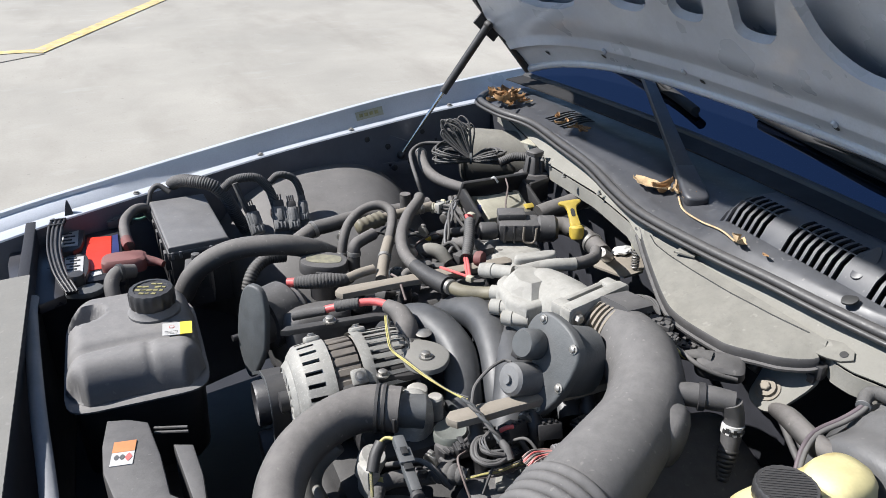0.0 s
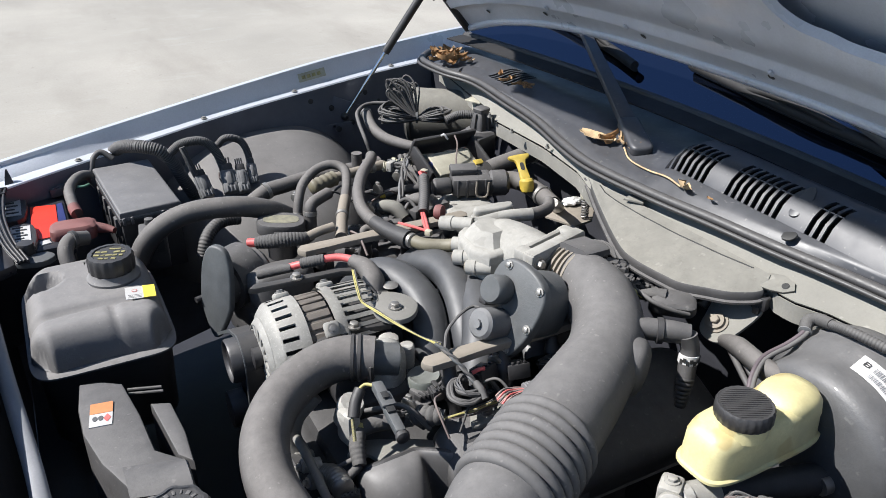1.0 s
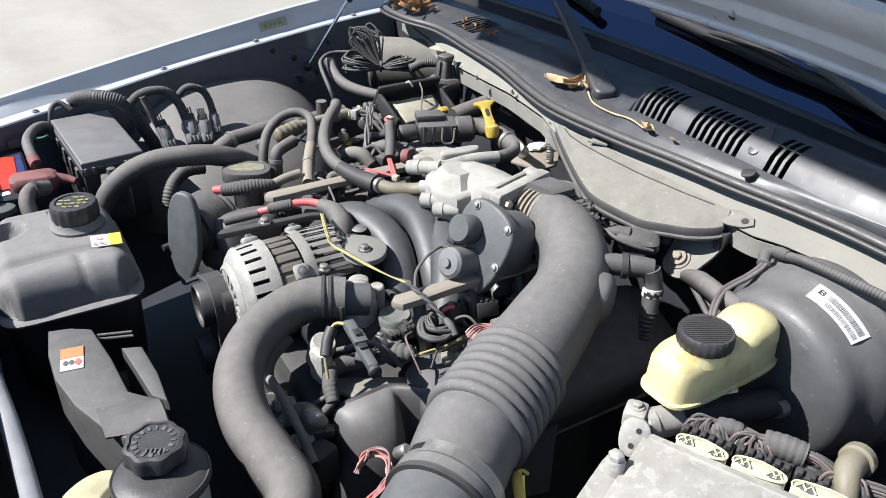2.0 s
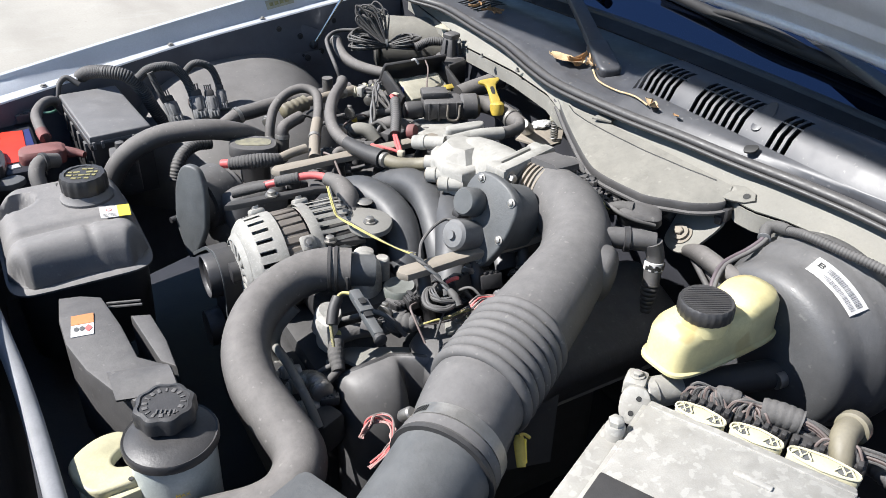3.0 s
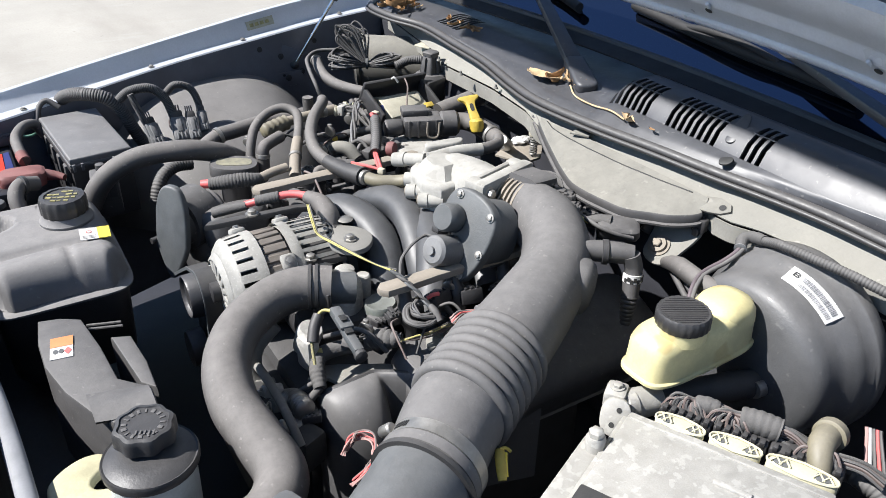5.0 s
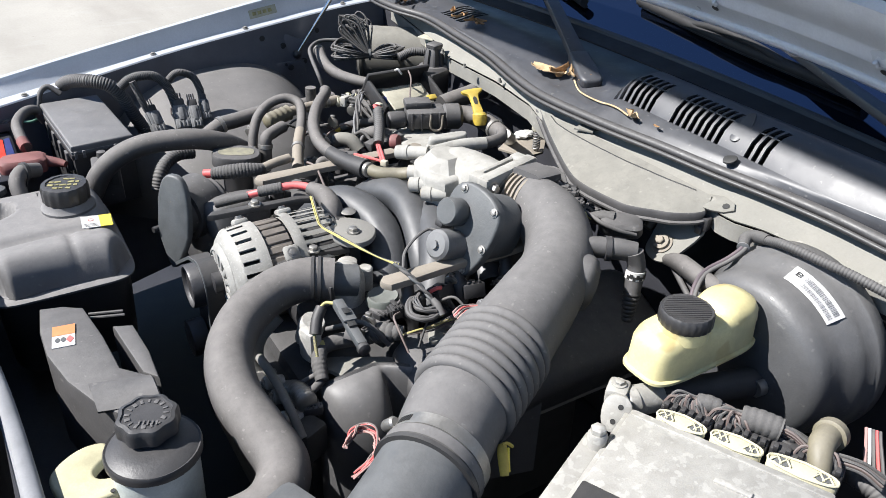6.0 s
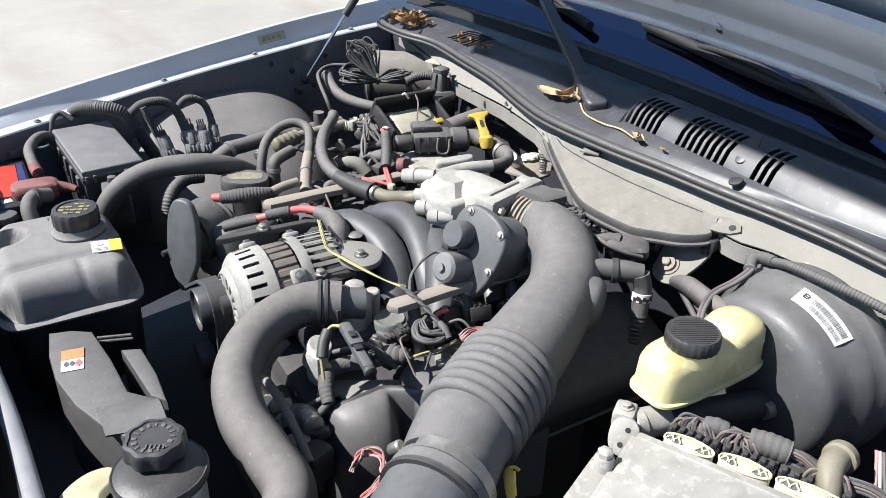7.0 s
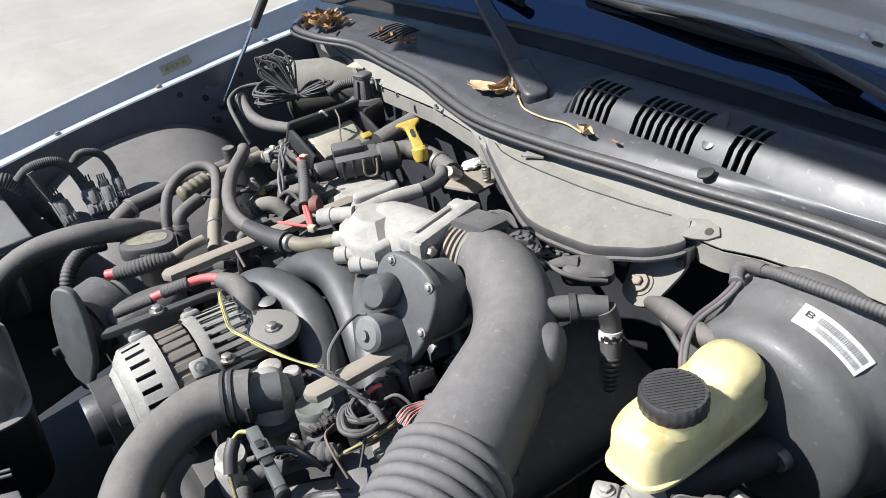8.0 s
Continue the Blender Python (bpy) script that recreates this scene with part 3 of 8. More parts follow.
SEAL_X = ((0.2, 0.843), (0.461, 0.845), (0.564, 0.839), (0.687, 0.818), (0.784, 0.805), (0.897, 0.790), (1.038, 0.781), (1.138, 0.794), (1.272, 0.822), (1.395, 0.835), (1.544, 0.845), (1.641, 0.817), (1.739, 0.812), (1.796, 0.855))


def cowl_panel():
    """The sheet under the windshield: its front edge runs behind the seal, its slots are cut through."""
    ys = {0.20, 0.28, 0.36, 0.44, 0.52, 0.60, 0.96, 1.0, 1.05, 1.1, 1.16, 1.22, 1.28, 1.34, 1.40, 1.66, 1.72, 1.76}
    for y0, y1, _, _ in SLOTS:
        ys |= {round(y0, 4), round(y1, 4)}
    ys = sorted(ys)
    xs = sorted({0.0, 0.2, 0.4, 0.6, 0.8, 1.0, 1.853, 1.864, 1.875, 1.885, 1.895, 1.905, 1.92, 1.935, 1.95, 1.98, 2.02, 2.06, 2.10})

    def place(u, y):
        front = line1(SEAL_X, y) + 0.010
        x = front + (0.853 - front) * u if u <= 1 else u - 1
        x = max(x, front + 0.001 * u)
        dip = 0.012 * max(0.0, 1 - u * 2.2) if u <= 1 else 0.0
        return Vector((x, y, min(cowl_z(x, y), 0.968 if u < 0.5 else 9) - dip))
    bm = bmesh.new()
    g = [[bm.verts.new(place(u, y)) for y in ys] for u in xs]
    for i in range(len(xs) - 1):
        for j in range(len(ys) - 1):
            um, ym = (xs[i] + xs[i + 1]) / 2, (ys[j] + ys[j + 1]) / 2
            if um > 1 and any(a < ym < b and c < um - 1 < d for a, b, c, d in SLOTS):
                continue
            bm.faces.new((g[i][j], g[i + 1][j], g[i + 1][j + 1], g[i][j + 1]))
    bmesh.ops.recalc_face_normals(bm, faces=bm.faces)
    bmesh.ops.solidify(bm, geom=list(bm.faces), thickness=0.004)
    bmesh.ops.recalc_face_normals(bm, faces=bm.faces)
    return bm


cowl = thing("cowl_grille", (0.95, CY, 0.93), "black plastic cowl grille with slotted vents under the windshield", "cowl panel")
part("panel", cowl_panel(), COWL_PLASTIC, cowl, "", 50)
# black sheet that paints the shade seen through the vent slots
part("slot_shade_sheet", box((0.945, 0.83, 0.90), (0.21, 1.24, 0.006), 0.002), INK_AND_SHADE, cowl, "black sheet standing in for the shade under the vent slots")
for y0, n_slots in ((0.948, 7), (0.821, 8), (0.675, 3)):
    ya, yb = y0 + 0.004, y0 - 0.0128 * n_slots + 0.002
    for x in (0.8795,):
        part("slot_rib", tube([(x, y, cowl_z(x, y) + 0.0002) for y in lin(ya, yb, 12)], 0.0011, 6, 1), COWL_PLASTIC, cowl)
part("clip", slab(rounded([(-0.010, -0.004), (-0.003, -0.008), (0.005, -0.007), (0.010, 0.000), (0.006, 0.006), (-0.008, 0.006)]), 0.003, axes((0.834, 0.680, 0.9705), (-0.55, 0, 1), (0.5, -0.8, 0.25)), 0.001), INK_AND_SHADE, cowl)
part("mount_pad", slab(rounded([(-0.022, -0.007), (0.0, -0.012), (0.022, -0.008), (0.030, 0.0), (0.020, 0.008), (-0.02, 0.007)]), 0.002, axes((0.877, 0.705, 1.0005), (-0.75, 0, 1), (0.9, 0.1, 0.6)), 0.001), COWL_PLASTIC, cowl)

ws = thing("windshield", (1.1, CY, 0.98), "dark glossy windshield reflecting blue sky", "windshield")
part("glass", sheet(lambda u, v: Vector((1.03 + 0.75 * u - 0.12 * (v - CY) ** 2, v, 0.995 + 0.50 * u)), lin(0, 1, 6), lin(0.17, 1.78, 16), 0.005), GLASS, ws, "", 60)
part("lower_trim", tube([(1.028 - 0.12 * (y - CY) ** 2, y, 0.997) for y in lin(0.17, 1.78, 14)], 0.009, 8, 2), RUBBER_DARK, ws)
# black band drawn where the gap between cowl and glass lies in shade
part("gap_shade_band", sheet(lambda u, v: Vector((0.975 + 0.052 * u - 0.12 * (v - CY) ** 2, v, 0.994 + 0.005 * u)), lin(0, 1, 3), lin(0.17, 1.78, 24), 0.003), WIPERBLACK, ws, "wide black band painted for the shaded gap below the glass")

SEAL = [(0.894, 1.811, 0.96), (0.855, 1.796, 0.96), (0.812, 1.739, 0.96), (0.817, 1.641, 0.958), (0.845, 1.544, 0.956), (0.835, 1.395, 0.954), (0.822, 1.272, 0.954),
        (0.794, 1.138, 0.952), (0.781, 1.038, 0.952), (0.79, 0.897, 0.954), (0.805, 0.784, 0.956), (0.818, 0.687, 0.956), (0.839, 0.564, 0.956), (0.845, 0.461, 0.956), (0.843, 0.256, 0.953)]
seal = thing("weatherstrip", (0.78, 1.0, 0.94), "ribbed black rubber hood seal along the cowl edge", "seal strip")
part("bulb", tube(SEAL, 0.0078, 14), SEALRUBBER, seal)
for dx, dz, r in ((-0.0125, -0.004, 0.0036), (0.0112, -0.003, 0.0022), (0.0158, -0.004, 0.0018)):
    part("lip", tube([(x + dx, y - 0.003, z + dz) for x, y, z in SEAL], r, 10), SEALRUBBER, seal)
part("web", tube([(x + 0.003, y, z - 0.009) for x, y, z in SEAL], 0.011, 10, squash=0.25), RUBBER_DARK, seal)


def ledge_edge(y):
    return line1(((0.2, 0.812), (0.45, 0.815), (0.52, 0.812), (0.58, 0.802), (0.62, 0.786), (0.65, 0.786), (0.662, 0.797), (0.728, 0.788), (0.946, 0.778), (0.984, 0.772), (1.028, 0.770),
                  (1.061, 0.782), (1.10, 0.796), (1.229, 0.812), (1.40, 0.808), (1.5, 0.838), (1.8, 0.885)), y)


def ledge_back(y):
    return line1(((0.2, 0.845), (0.47, 0.850), (0.57, 0.842), (0.69, 0.822), (0.785, 0.808), (0.90, 0.796), (1.04, 0.790), (1.14, 0.802), (1.27, 0.838), (1.40, 0.842), (1.5, 0.86), (1.8, 0.90)), y)


cowl_ledge = thing("cowl_ledge", (0.78, 1.0, 0.9), "dusty grey metal firewall ledge below the hood seal", "car body panel", kind="structure")
part("top", sheet(lambda u, v: Vector((ledge_edge(v) + (ledge_back(v) + 0.01 - ledge_edge(v)) * u, v, 0.916 + 0.030 * u)), lin(0, 1, 5), lin(0.2, 1.8, 120), 0.0025), LEDGE, cowl_ledge)
part("face", sheet(lambda u, v: Vector((ledge_edge(v) + 0.004, v, 0.91 - 0.026 * u)), lin(0, 1, 3), lin(0.2, 1.8, 120), 0.002), LEDGE, cowl_ledge)

# air plenum cover in front of the ledge: a sloping top, a rounded front fold and a short skirt
plenum = thing("plenum_cover", (0.74, 0.83, 0.85), "dusty moulded plastic plenum cover with a rounded front fold", "plastic cover")
FOLD = spline([(0.788, 1.053, 0.925), (0.750, 0.969, 0.912), (0.706, 0.868, 0.905), (0.697, 0.822, 0.903), (0.704, 0.760, 0.903), (0.711, 0.737, 0.903), (0.730, 0.709, 0.905), (0.746, 0.684, 0.908), (0.774, 0.664, 0.912), (0.789, 0.664, 0.920)], 4)
SEAM = resample([Vector(p) for p in ((0.790, 1.046, 0.930), (0.774, 0.995, 0.931), (0.781, 0.946, 0.932), (0.785, 0.833, 0.932), (0.789, 0.728, 0.932), (0.796, 0.668, 0.928))], 0.38 / (len(FOLD) - 1) * 0.99)
while len(SEAM) < len(FOLD):
    SEAM.append(SEAM[-1].copy())
rings = []
for i, f in enumerate(FOLD):
    s = SEAM[int(round(i * (len(SEAM) - 1) / (len(FOLD) - 1)))]
    a, b = FOLD[max(0, i - 1)], FOLD[min(len(FOLD) - 1, i + 1)]
    o = Vector((b.y - a.y, a.x - b.x, 0)).normalized()
    if o.x > 0:
        o = -o
    rings.append([s + Vector((0.004, 0, -0.010)), s, s.lerp(f, 0.35) + Vector((0, 0, 0.0015)), s.lerp(f, 0.7) + Vector((0, 0, 0.002)), f + Vector((0, 0, 0.001)), f + o * 0.0025 + Vector((0, 0, -0.0005)), f + o * 0.0042 + Vector((0, 0, -0.0035)),
                  f + o * 0.0036 + Vector((0, 0, -0.0130)), f + o * 0.0075 + Vector((0, 0, -0.0145)), f + o * 0.0075 + Vector((0, 0, -0.0175)), f - o * 0.004 + Vector((0, 0, -0.0175))])
part("lid", skin([r[:6] for r in rings], cap=False, closed=False), LID, plenum, "", 50)
part("front_fold", skin([r[5:] for r in rings], cap=False, closed=False), PLASTIC, plenum, "dark front fold of the cover", 50)
part("seam_line", tube([SEAM[int(round(i * (len(SEAM) - 1) / (len(FOLD) - 1)))].lerp(f, 0.22) + Vector((0, 0, 0.0016)) for i, f in enumerate(FOLD)][3:-3], 0.0009, 6, 2), INK_AND_SHADE, plenum)
part("skirt", slab([((p.x - 0.785) * 0.75 + 0.790, (p.y - 0.90) * 0.58 + 0.925) for p in FOLD] + [(0.80, 0.79), (0.80, 1.0)], 0.022, Matrix.Translation((0, 0, 0.864)), 0.003), PLASTIC_CLEAN, plenum)
part("end_ear", slab([(-0.018, 0.022), (0.008, 0.024), (0.016, 0.004), (0.013, -0.016), (0.003, -0.024), (-0.008, -0.014), (-0.014, 0.002)], 0.003, axes((0.794, 0.650, 0.9212), (-0.55, 0, 1), (1, 0, 0.55)), 0.001), LID, plenum)
part("ear_hole", lathe(((0.0, 0.0), (0.0045, 0.0), (0.005, 0.0006)), axes((0.794, 0.650, 0.9212), (-0.55, 0, 1), (1, 0, 0.55)) @ Vector((0.002, -0.010, 0.0034)), (-0.55, 0, 1), 14), INK_AND_SHADE, plenum)
part("tab", slab([(0.764, 0.936), (0.786, 0.944), (0.792, 0.915), (0.780, 0.908)], 0.003, Matrix.Translation((0, 0, 0.9345)), 0.001), LID, plenum)


# ---- engine ----
engine = thing("engine", (0.45, CY, 0.3), "dark oily V8 engine with plastic intake manifold", "car engine")
part("block", box((0.46, CY, 0.53), (0.50, 0.42, 0.42), 0.03), DARKMETAL, engine)
part("front_cover", box((0.205, CY, 0.55), (0.05, 0.40, 0.34), 0.02), DARKMETAL, engine)
part("manifold_floor", box((0.46, CY, 0.765), (0.42, 0.30, 0.05), 0.02), PLASTIC_CLEAN, engine)


def valve_cover(x, half, y, lean):
    rot = Matrix.Rotation(radians(lean), 3, 'X')
    return pillow([(half, 0.075, -0.05, 0, 0), (half + 0.005, 0.078, 0.0, 0, 0), (half + 0.002, 0.075, 0.02, 0, 0), (half - 0.01, 0.06, 0.032, 0, 0), (half - 0.06, 0.03, 0.035, 0, 0)],
                  Matrix.Translation((x, y, 0.735)) @ rot.to_4x4(), 40, 6)


part("cover_flange", box((0.57, 0.668, 0.655), (0.34, 0.020, 0.014), 0.003), DUSTMETAL, engine, "dusty flange of the valve cover")
part("valve_cover", valve_cover(0.535, 0.20, 0.705, 22), PLASTIC, engine, "dusty black valve cover", 50)
part("valve_cover", valve_cover(0.46, 0.26, 1.25, -22), PLASTIC, engine, "dusty black valve cover", 50)

RUNNERS = (
    ((0.365, 1.10, 0.79), (0.385, 1.06, 0.835), (0.405, 1.01, 0.850), (0.418, 0.95, 0.835), (0.405, 0.895, 0.80), (0.39, 0.86, 0.75)),
    ((0.45, 1.10, 0.80), (0.468, 1.05, 0.840), (0.478, 0.99, 0.850), (0.470, 0.93, 0.835), (0.455, 0.875, 0.80), (0.45, 0.84, 0.75)),
    ((0.50, 1.02, 0.80), (0.50, 0.96, 0.835), (0.487, 0.91, 0.840), (0.458, 0.85, 0.825), (0.432, 0.81, 0.79), (0.42, 0.79, 0.75)),
    ((0.56, 1.00, 0.80), (0.56, 0.95, 0.83), (0.55, 0.88, 0.82), (0.53, 0.81, 0.78)),
    ((0.40, 0.94, 0.77), (0.41, 1.0, 0.815), (0.41, 1.07, 0.815), (0.40, 1.14, 0.78)),
    ((0.50, 0.98, 0.78), (0.51, 1.05, 0.815), (0.51, 1.11, 0.81), (0.50, 1.17, 0.77)),
)
for pts in RUNNERS:
    part("intake_runner", tube(pts, 0.027, 18, 7, squash=0.9), RUNNER, engine, "", 60)


def rail(y, x0, x1, z, steps):
    """A flat pressed fuel rail whose edge steps in and out."""
    pts = []
    n = len(steps)
    for i, s in enumerate(steps):
        x = x0 + (x1 - x0) * i / (n - 1)
        pts.append((x, y - 0.0115 - s))
    pts += [(x1 + 0.006, y), ]
    for i, s in reversed(list(enumerate(steps))):
        x = x0 + (x1 - x0) * i / (n - 1)
        pts.append((x, y + 0.0115 + s * 0.4))
    pts += [(x0 - 0.008, y + 0.004), (x0 - 0.008, y - 0.004)]
    return slab(pts, 0.010, Matrix.Translation((0, 0, z - 0.008)), 0.004, 2)


def injector(x, y, z, tilt):
    ax = Vector((0, math.sin(radians(tilt)), math.cos(radians(tilt))))
    return union(lathe(((0.008, -0.075), (0.009, -0.05), (0.012, -0.045), (0.012, -0.018), (0.009, -0.014), (0.009, 0)), (x, y, z), ax, 16),
                 box(Vector((x + 0.012, y, z)) - ax * 0.03, (0.022, 0.014, 0.014), 0.003))


for y, x0, x1, tilt, name in ((0.793, 0.346, 0.655, 18, "near"), (1.155, 0.305, 0.60, -18, "far")):
    fr = thing("fuel_rail", ((x0 + x1) / 2, y, 0.835), "flat dusty tan metal fuel rail on the engine", "fuel rail", "fuel rails")
    part("bar", rail(y, x0, x1, 0.853, (0.002, 0.002, 0.0, 0.0, 0.003, 0.003, 0.0, 0.0, 0.002)), RAIL, fr)
    for i in range(4):
        part("injector", injector(x0 + 0.03 + i * 0.08, y, 0.838, tilt), PLASTIC_CLEAN, fr)

# front-left cam cover moulding
cam_cover = thing("plastic_engine_cover", (0.28, 0.68, 0.70), "smooth dusty black moulded cover at the engine front", "plastic cover")


COVER_TOP = spline([(0.240, 0.774, 0.744), (0.236, 0.758, 0.748), (0.248, 0.748, 0.756), (0.270, 0.742, 0.763), (0.288, 0.741, 0.765), (0.299, 0.741, 0.766), (0.308, 0.738, 0.766), (0.324, 0.726, 0.768), (0.342, 0.714, 0.768), (0.362, 0.713, 0.775), (0.388, 0.706, 0.778), (0.43, 0.688, 0.779), (0.50, 0.665, 0.781)], 6)
COVER_OUT = spline([(0.230, 0.768, 0.700), (0.224, 0.736, 0.682), (0.234, 0.700, 0.668), (0.260, 0.680, 0.664), (0.288, 0.676, 0.666), (0.304, 0.690, 0.670), (0.312, 0.716, 0.680), (0.323, 0.710, 0.690), (0.344, 0.695, 0.700), (0.362, 0.690, 0.706), (0.388, 0.682, 0.712), (0.43, 0.662, 0.722), (0.50, 0.636, 0.730)], 6)


def cover_shell(u, v):
    """u runs rearwards round the rounded prow, v from the inner edge over the rim and down the outer face."""
    a = COVER_TOP[int(round(u * (len(COVER_TOP) - 1)))]
    b = COVER_OUT[int(round(u * (len(COVER_OUT) - 1)))]
    if v < 0.6:
        f = v / 0.6 * 1.57
        return Vector((a.x + (b.x - a.x) * math.sin(f), a.y + (b.y - a.y) * math.sin(f), b.z + (a.z - b.z) * math.cos(f)))
    return b - Vector((0, 0, 0.16 * (v - 0.6) / 0.4))


COVER = mat("moulded_cover_plastic", (0.042, 0.043, 0.046), 0.34, dust=0.52, scale=18, bump=0.05, spots=0.08)
part("shell", sheet(cover_shell, lin(0, 1, len(COVER_TOP)), lin(0, 1, 28), 0.003), COVER, cam_cover, "", 50)
part("gasket_ledge", slab(rounded([(0.228, 0.785), (0.238, 0.776), (0.252, 0.772), (0.262, 0.752), (0.285, 0.738), (0.325, 0.728), (0.350, 0.728), (0.345, 0.752), (0.300, 0.778), (0.255, 0.800)], 2), 0.006, Matrix.Translation((0, 0, 0.750)), 0.002), LEDGE, cam_cover, "pale dusty ledge of the engine front")
part("inner_flange", tube([cover_shell(u, 0.0) + Vector((0, 0.004, -0.004)) for u in lin(0, 1, 20)], 0.005, 8, 2), PLASTIC_CLEAN, cam_cover)

# ---- throttle body, white casting, duct ----
tb = thing("throttle_body", (0.55, 0.93, 0.84), "chalky white cast throttle elbow with grey actuator cover", "throttle body")
TBX = Vector((0.28, -0.96, 0.0)).normalized()         # the bore's way out to the duct
TBO = Vector((0.566, 0.950, 0.888))
TBM = axes(TBO, (0, 0, 1), TBX)
part("barrel", lathe(((0.020, -0.052), (0.034, -0.042), (0.041, -0.022), (0.043, 0.0), (0.043, 0.03), (0.040, 0.06)), TBO, TBX, 36), WHITECAST, tb, "", 60)
part("manifold_block", slab([(0.497, 0.990), (0.493, 0.944), (0.508, 0.916), (0.556, 0.918), (0.592, 0.975), (0.578, 1.016), (0.532, 1.026), (0.508, 1.010)], 0.105, Matrix.Translation((0, 0, 0.803)), 0.010, 3), WHITECAST, tb, "", 50)
part("block_facet", skin([[Vector((0.541 + fx * 0.046 * k, 0.968 + fy * 0.050 * k, z)) for fx, fy in ((-0.9, 0.5), (-0.95, -0.4), (-0.5, -0.95), (0.4, -0.9), (0.95, 0.2), (0.5, 0.95), (-0.3, 1.0))] for z, k in ((0.900, 0.98), (0.912, 0.80), (0.926, 0.52))]), WHITECAST, tb)
FC = TBO + TBX * 0.082
FR = TBM.to_3x3()
for dz in (-0.036, 0.036):
    part("flange_bar", box(FC + Vector((0, 0, dz)), (0.020, 0.116, 0.020), 0.005, FR), WHITECAST, tb)
for dy in (-0.049, 0.049):
    part("flange_post", box(FC + FR @ Vector((0, dy, 0)), (0.020, 0.024, 0.088), 0.005, FR), WHITECAST, tb)
part("rear_flange", box(TBO + TBX * 0.058, (0.010, 0.105, 0.082), 0.004, FR), WHITECAST, tb)
for dy in (-0.047, 0.047):
    part("tie", box(TBO + TBX * 0.07 + FR @ Vector((0, dy, 0.034)), (0.034, 0.022, 0.018), 0.004, FR), WHITECAST, tb)
for i in range(5):
    part("bore_rib", lathe(((0.036, 0), (0.0405, 0.001), (0.0405, 0.0042), (0.036, 0.0052)), FC + TBX * (0.008 + 0.0075 * i), TBX, 32), RAIL, tb)
for dy in (-0.047, 0.047):
    part("flange_bolt", bolt(FC + FR @ Vector((0.007, dy, 0.030)), TBX, 0.0065, 0.012), STEEL, tb)
for p, q, r in (((0.525, 0.985, 0.888), (0.499, 1.010, 0.884), 0.0105), ((0.512, 0.950, 0.885), (0.483, 0.977, 0.881), 0.0105),
                ((0.515, 0.920, 0.882), (0.486, 0.945, 0.879), 0.0100), ((0.535, 1.01, 0.910), (0.503, 1.055, 0.900), 0.0105)):
    d = (Vector(q) - Vector(p))
    part("nipple", tube([p, Vector(p) + d * 0.6, Vector(p) + d * 0.62, q], [r, r, r * 1.15, r * 1.1], 16, 1), WHITECAST, tb)
    part("nipple_face", lathe(((r * 0.75, 0), (r * 0.75, 0.002)), q, d, 16), RAIL, tb)
part("top_boss", slab([(u * 0.034 + 0.004 * v, v * 0.011) for u, v in oval(1, 1, 28, 3.4)], 0.014, axes((0.577, 1.022, 0.914), (0, 0, 1), (0.99, -0.12, 0)), 0.004, 3), WHITECAST, tb)
part("boss_post", lathe(((0.012, -0.05), (0.0125, 0.0), (0.010, 0.004)), (0.549, 1.020, 0.914), (0, 0, 1), 18), WHITECAST, tb)
part("cast_pipe", tube([(0.536, 1.000, 0.914), (0.585, 0.998, 0.917), (0.628, 0.990, 0.916)], [0.011, 0.0105, 0.010], 16, 5), WHITECAST, tb)
part("top_pipe", tube([(0.622, 0.991, 0.916), (0.650, 0.996, 0.913), (0.680, 1.018, 0.905), (0.70, 1.045, 0.90)], 0.0098, 12, 5), RUBBER, tb)
part("sensor_tab", skin([[FC + TBX * f + FR @ Vector((0, 0, 0)) + Vector((0.020 + w, 0.0, 0.038 + z)) for w, z in ((-0.024, -0.004), (0.022, -0.004), (0.019, zt), (-0.020, zt))] for f, zt in ((0.004, 0.004), (0.012, 0.010), (0.050, 0.010), (0.056, 0.006))]), PLASTIC, tb, "flat black plastic sensor ramp")
part("sensor_stem", box(FC + TBX * 0.018 + Vector((0.020, 0.0, 0.036)), (0.012, 0.020, 0.018), 0.002, FR), PLASTIC_CLEAN, tb)

# actuator cover on the side of the throttle body
AM = axes((0.490, 0.808, 0.890), (-0.90, -0.20, 0.38), (0.22, -0.97, 0.0)) @ Matrix.Diagonal((0.9, 0.95, 1.0, 1.0))
act = part("actuator_cover", slab(rounded([(-0.050, 0.040), (-0.03, 0.058), (0.012, 0.056), (0.044, 0.040), (0.054, 0.015), (0.046, -0.03), (0.03, -0.062), (0.018, -0.072), (0.008, -0.068),
                                   (-0.01, -0.03), (-0.03, -0.005), (-0.052, 0.012)], 3), 0.014, AM, 0.004, 3), GREYPL, tb, "grey plastic actuator cover plate")
part("actuator_body", slab([(u * 0.045 + 0.004, v * 0.052) for u, v in oval(1, 1, 28)], 0.05, AM @ Matrix.Translation((0, 0, -0.05)), 0.003), GREYPL, tb)
for u, v in ((-0.028, 0.048), (0.040, 0.034), (0.016, -0.062), (0.040, -0.022)):
    part("cover_screw", bolt(AM @ Vector((u, v, 0.014)), AM.col[2].to_3d(), 0.0042, 0.005), STEEL, act)
part("motor", lathe(((0.017, 0.0), (0.020, 0.004), (0.020, 0.026), (0.017, 0.030)), AM @ Vector((-0.024, 0.012, 0.012)), AM.col[2].to_3d(), 24), GREYPL, act)
part("motor", lathe(((0.020, 0.0), (0.022, 0.004), (0.021, 0.046), (0.017, 0.050), (0.006, 0.051), (0.006, 0.055)), AM @ Vector((-0.012, -0.035, 0.004)), AM.col[2].to_3d(), 24), PALEPLUG, act, "pale grey motor can")
